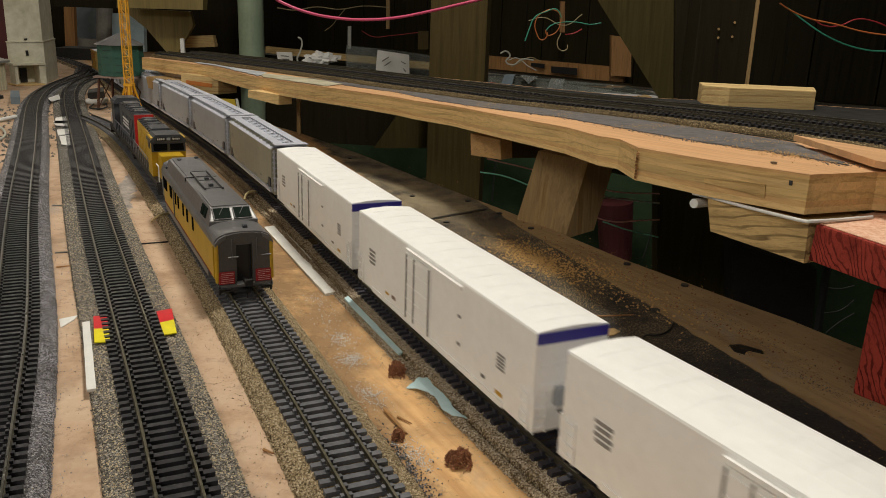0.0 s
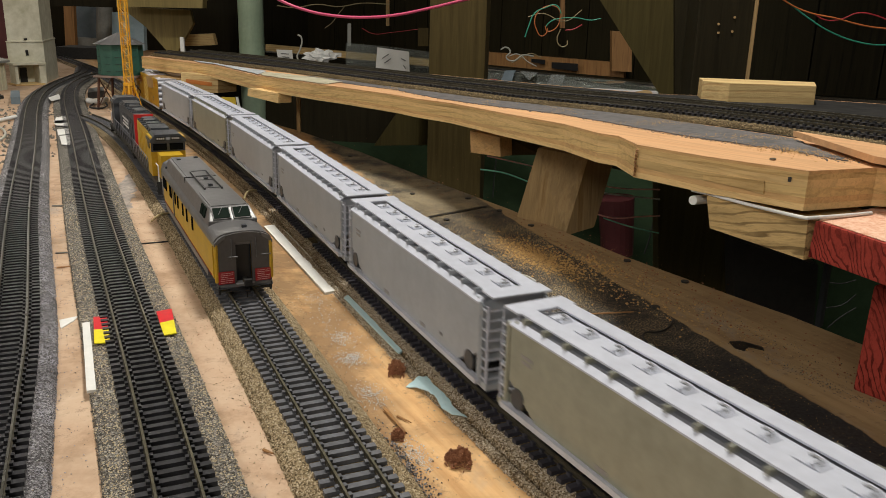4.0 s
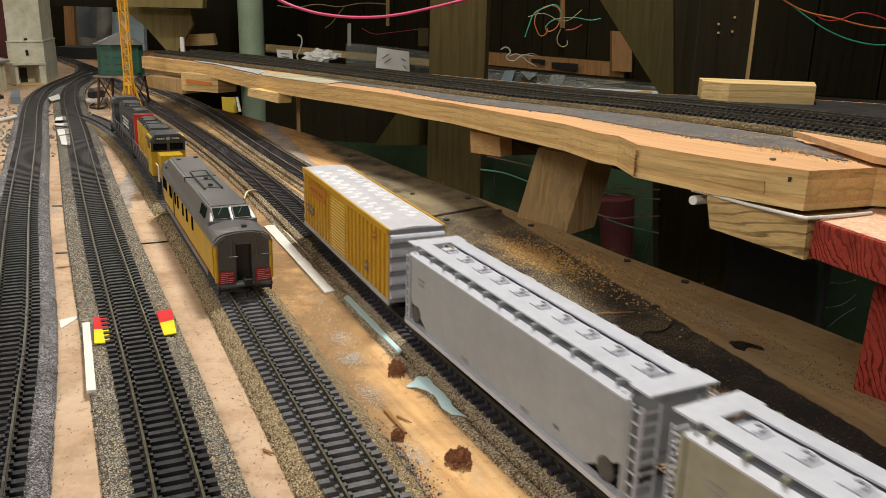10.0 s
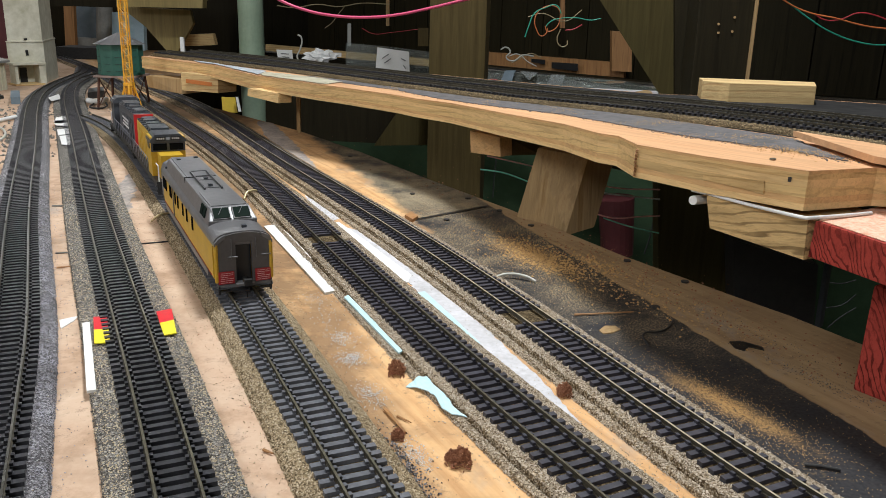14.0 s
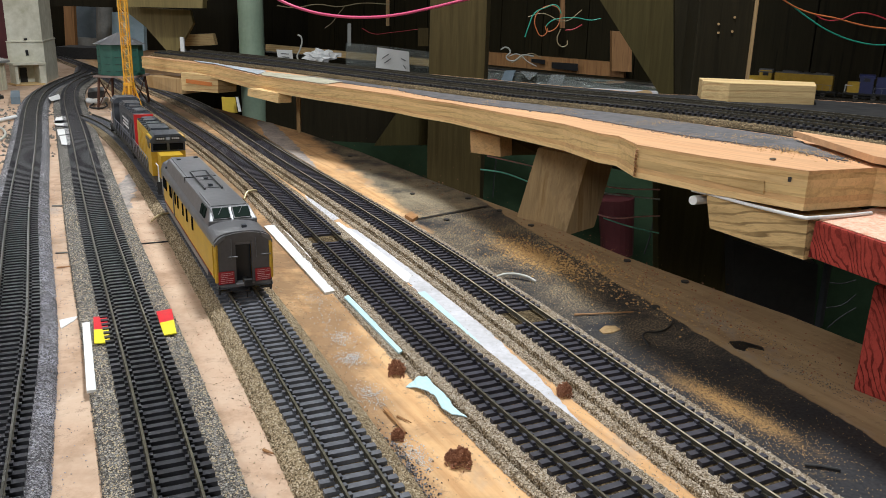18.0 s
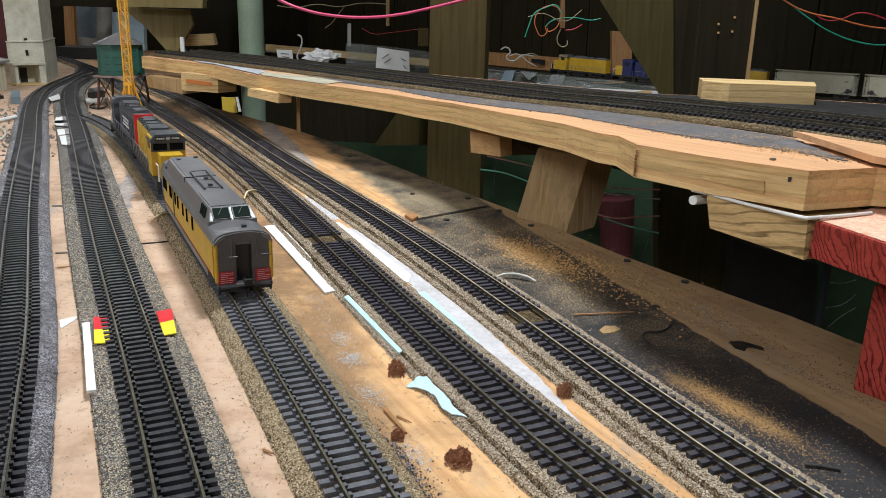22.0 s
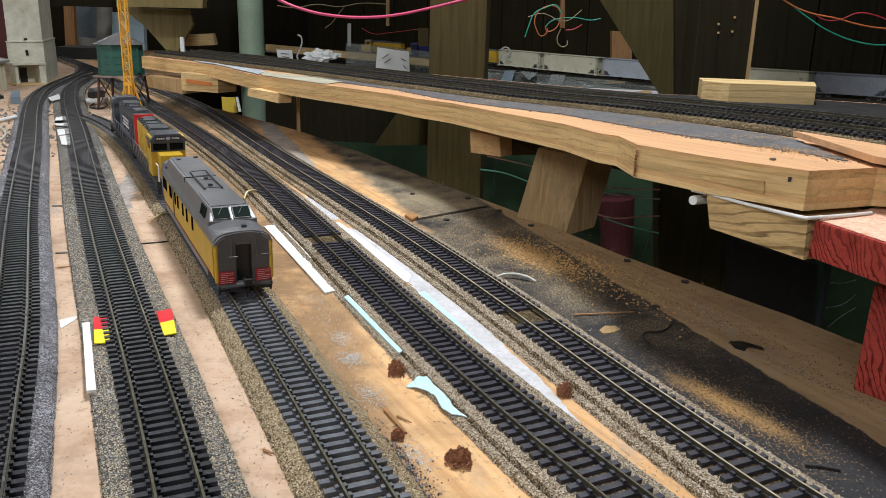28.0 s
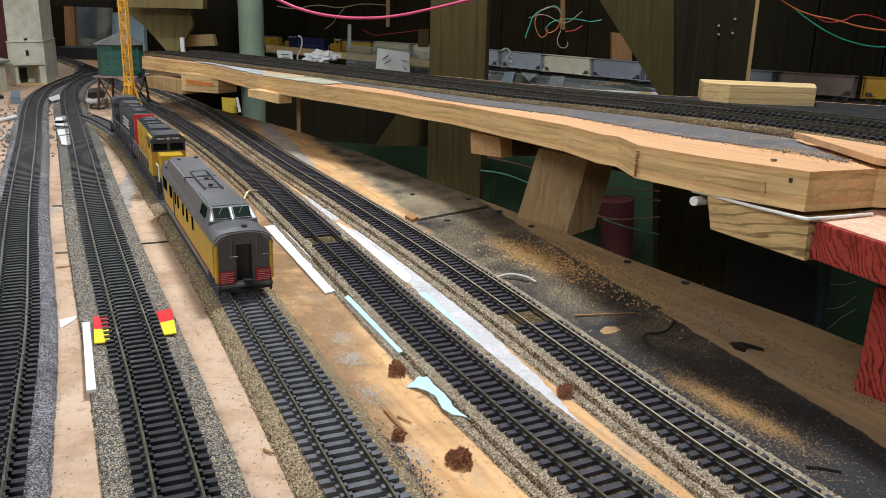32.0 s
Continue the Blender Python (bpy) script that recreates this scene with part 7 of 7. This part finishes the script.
    for x, y, z in ((-0.005, 0.001, 0.0486), (0.018, 0.0, 0.0486), (-0.095, 0.0085, 0.0482), (-0.09, -0.006, 0.0478), (0.112, 0.003, 0.0417), (-0.1, -0.0145, 0.04)):
        part("roof_vent", boxes(((x, y, z), (0.0035, 0.0028, 0.0016))), M["dark_gray"], root)
    bm = bmesh.new()
    extrude_x(bm, [(-0.0162, 0.012), (-0.0164, 0.034), (-0.0142, 0.0395), (-0.008, 0.0425), (0, 0.0432), (0.008, 0.0425), (0.0142, 0.0395), (0.0164, 0.034), (0.0162, 0.012)], -L - 0.004, -L + 0.012)
    part("far_vestibule", bm, M["gray"], root, "rounded gray vestibule")
    for y in (-0.0166, 0.0166):
        bm = bmesh.new()
        rod(bm, (L + 0.0002, y, 0.01), (L + 0.0002, y, 0.034), 0.0013, 8)
        part("corner_post", bm, M["yellow_loco"], root, "yellow corner post")
    for s in (-1, 1):
        truck((L - 0.04) * s, root, 0.027)
        coupler(L * s, s, root)
    bm = bmesh.new()
    rod(bm, (L + 0.006, 0, 0.004), (L + 0.006, 0, 0.0005), 0.0005, 6)
    part("air_hose", bm, M["dark"], root)
    return root


def loco(label, paint, hood, nose, length=0.2, number=False, red_nose=False, group=""):
    """A hood-type diesel, its short hood to +x."""
    root = empty("diesel_locomotive", Matrix(), label, "locomotive", group)
    L = length / 2
    part("frame", boxes(((0, 0, 0.0125), (length, 0.032, 0.004))), M["dark"], root)
    part("long_hood", boxes(((-0.026, 0, 0.0305), (length - 0.07, 0.02, 0.033))), paint, root)
    part("hood_roof", boxes(((-0.026, 0, 0.0478), (length - 0.07, 0.0185, 0.0018))), hood, root)
    cab = part("cab", boxes(((L - 0.042, 0, 0.0325), (0.026, 0.031, 0.037))), paint, root)
    bm = bmesh.new()
    extrude_x(bm, [(-0.0162, 0.0462), (-0.0162, 0.0482), (-0.0112, 0.0534), (0.0112, 0.0534), (0.0162, 0.0482), (0.0162, 0.0462)], L - 0.057, L - 0.0268)
    part("cab_roof", bm, hood, cab)
    part("cab_face", boxes(((L - 0.0286, 0, 0.0424), (0.001, 0.0306, 0.0098))), hood, cab, "dark cab front above the nose")
    part("nose", boxes(((L - 0.018, 0, 0.0255), (0.024, 0.02, 0.023))), nose, root)
    for y in (-0.009, 0.009):
        part("windshield", boxes(((L - 0.0281, y * 0.82, 0.0418), (0.0012, 0.0122, 0.0062))), M["dark_glass"], cab)
    for s in (-1, 1):
        part("cab_window", boxes(((L - 0.042, s * 0.0157, 0.043), (0.012, 0.0006, 0.007))), M["black"], cab)
        bm = bmesh.new()
        rod(bm, (-L + 0.01, s * 0.0158, 0.027), (L - 0.055, s * 0.0158, 0.027), 0.0004, 5)
        for k in range(9):
            x = -L + 0.012 + k * (length - 0.07) / 8
            rod(bm, (x, s * 0.0158, 0.0145), (x, s * 0.0158, 0.027), 0.0004, 5)
        part("handrail", bm, M["slate"], root)
        for k in range(8):
            part("hood_door", boxes(((-L + 0.03 + k * 0.012, s * 0.0103, 0.030), (0.009, 0.0006, 0.022))), paint, root)
        part("step", boxes(((L - 0.003, s * 0.014, 0.006), (0.006, 0.004, 0.001)), ((-L + 0.003, s * 0.014, 0.006), (0.006, 0.004, 0.001))), M["dark"], root)
        bars("lettering", root, M["letter"], -0.05, 0.0, 0.026, 0.038, 3, s * 0.0112) if number else None
    for k, x in enumerate((-0.07, -0.055, -0.03, -0.012)):
        bm = bmesh.new()
        rod(bm, (x, 0, 0.048), (x, 0, 0.0515), 0.007, 14)
        part("roof_fan", bm, hood, root)
    part("dynamic_brake", boxes(((0.004, 0, 0.05), (0.03, 0.017, 0.005))), hood, root)
    for y in (-0.0085, 0.0085):
        part("number_board", boxes(((L - 0.0265, y * 0.8, 0.0497), (0.0006, 0.0088, 0.0034))), M["black"], cab)
    part("emblem", boxes(((L - 0.0056, 0, 0.0295), (0.0006, 0.005, 0.004))), M["red"] if not red_nose else M["letter"], root)
    for y in (-0.0135, 0.0135):
        bm = bmesh.new()
        rod(bm, (L - 0.002, y, 0.0145), (L - 0.002, y, 0.029), 0.0006, 5)
        rod(bm, (L - 0.002, y, 0.029), (L - 0.016, y, 0.029), 0.0006, 5)
        part("front_rail", bm, M["letter"], root)
    for k in range(7):
        part("roof_rib", boxes(((-0.075 + k * 0.014, 0, 0.0492), (0.0016, 0.0195, 0.0016))), hood, root)
    for y in (-0.0068, 0.0068):
        bm = bmesh.new()
        for k in range(4):
            box(bm, (L - 0.0261, y - 0.0027 + 0.0018 * k, 0.0497), (0.0003, 0.0009, 0.0016))
        part("number_bar", bm, M["letter"], cab)
    part("headlamp", boxes(((L - 0.0263, 0, 0.0497), (0.0008, 0.003, 0.0022))), M["hop_gray"], cab)
    if red_nose:
        part("red_end", boxes(((-L + 0.0088, 0, 0.0312), (0.004, 0.0206, 0.0352))), M["red"], root, "scarlet hood end")
    part("fuel_tank", boxes(((0, 0, 0.007), (0.045, 0.024, 0.009))), M["dark"], root)
    for s in (-1, 1):
        truck((L - 0.042) * s, root, 0.034)
        coupler(L * s, s, root)
        part("pilot", boxes(((L * s, 0, 0.008), (0.002, 0.031, 0.01))), M["dark"], root)
    return root


def on_line(line, s):
    p, h = line.at(s)
    return Matrix.Translation(p) @ Matrix.Rotation(math.atan2(h[1], h[0]), 4, "Z")


def car_pose(line, s, wb=0.06):
    """A car's pose with both its trucks on the line."""
    a, b = line.at(s - wb)[0], line.at(s + wb)[0]
    c = (a + b) / 2
    return Matrix.Translation(c) @ Matrix.Rotation(math.atan2(b[1] - a[1], b[0] - a[0]), 4, "Z")


# standing train on the siding
s_c = T3.s_at_y(0.4825) - 0.122
ob = coach()
ob.matrix_world = car_pose(T3, s_c, 0.08)
ob = loco("yellow and gray diesel locomotive coupled to the coach", M["yellow_loco"], M["dark_gray"], M["yellow_loco"], 0.19)
ob.matrix_world = car_pose(T3, s_c - 0.122 - 0.042 - 0.095)
ob = loco("dark gray diesel locomotive with scarlet hood end", M["dark_gray"], M["dark_gray"], M["red"], 0.2, True, True)
ob.matrix_world = car_pose(T3, s_c - 0.122 - 0.042 - 0.19 - 0.01 - 0.1) @ Matrix.Rotation(math.pi, 4, "Z")

# the passing train: cars and the place of each car's front behind the third white car's front
TRAIN = []
w = reefer("white boxcar with plug doors and blue end band")
TRAIN.append((w, 0.0 - 0.1075))
TRAIN.append((copy_thing(w, Matrix()), 0.233 - 0.1075))
TRAIN.append((copy_thing(w, Matrix()), 0.466 - 0.1075))
g = hopper(M["hop_gray"], "light gray covered hopper car with roof hatches")
t_ = hopper(M["hop_tan"], "gray-green covered hopper car with pale roof")
order = [t_, g, None, None, "t", None]
for k, o in enumerate(order):
    ob = o if o in (t_, g) else copy_thing(t_ if o == "t" else g, Matrix())
    TRAIN.append((ob, -0.235 - 0.209 * k - 0.095))
TRAIN.append((ribbed_boxcar(), -0.243 - 0.209 * 5 - 0.207 - 0.1025))

# the far train, moving away along the wall
FARTRAIN = []
f1 = loco("yellow diesel locomotive leading the far train", M["yellow_loco"], M["gray"], M["yellow_loco"], 0.19)
f2 = loco("dark blue diesel locomotive in the far train", M["navy"], M["navy"], M["yellow_loco"], 0.19)
f3 = loco("second yellow diesel locomotive in the far train", M["yellow_loco"], M["gray"], M["yellow_loco"], 0.19)
for o, off in ((f1, 0.097), (f2, 0.301), (f3, 0.503)):
    FARTRAIN.append((o, off))
tagged(g, group="hopper cars of the passing train")
far_group = "hopper cars of the far train"
cream = hopper(M["cream"], "cream white covered hopper car in the far train", M["cream"], 0.168, far_group)
long_cream = hopper(M["cream"], "long cream covered hopper car in the far train", M["cream"], 0.19, far_group)
pale = hopper(M["hop_gray"], "light gray covered hopper car in the far train", M["hop_gray"], 0.165, far_group)
slate = hopper(M["slate"], "slate gray covered hopper car in the far train", M["slate"], 0.155, far_group)
brown = hopper(M["brown"], "pinkish brown hopper car in the far train", M["brown"], 0.158, far_group)
gold = hopper(M["yellow"], "yellow hopper car in the far train", M["yellow"], 0.158, far_group)
edges = [0.6, 0.78, 0.98, 1.157, 1.331, 1.495, 1.65, 1.805, 1.965, 2.131, 2.3]
kinds = [cream, long_cream, pale, copy_thing(pale, Matrix()), copy_thing(cream, Matrix()), slate, copy_thing(slate, Matrix()), copy_thing(slate, Matrix()), brown, gold]
for o, a, b in zip(kinds, edges, edges[1:]):
    FARTRAIN.append((o, (a + b) / 2))

S_HALF = T4.s_at_y(0.5)
RUN = [(0, -0.025), (3, 0.446), (6, 0.931), (8.5, 1.309), (10, 1.547), (11, 1.703), (12, 1.865), (12.5, 1.938), (13, 2.018), (32, 5.02)]


def motions():
    ts = [0.5 * k for k in range(65)]
    for ob, off in TRAIN:
        rows = []
        for t in ts:
            s = S_HALF + np.interp(t, [a for a, b in RUN], [b for a, b in RUN]) + off
            rows.append((t, car_pose(T4, float(s)) @ Matrix.Translation((0, 0.0025, 0))))
        walk(ob, rows)
    for ob, off in FARTRAIN:
        rows = []
        for t in ts:
            s = FAR.s_at_y(2.28) + 0.115 - 0.1355 * (t - 21) + off
            p = car_pose(FAR, float(s))
            rows.append((t, p @ Matrix.Rotation(math.pi, 4, "Z")))
        walk(ob, rows)


motions()
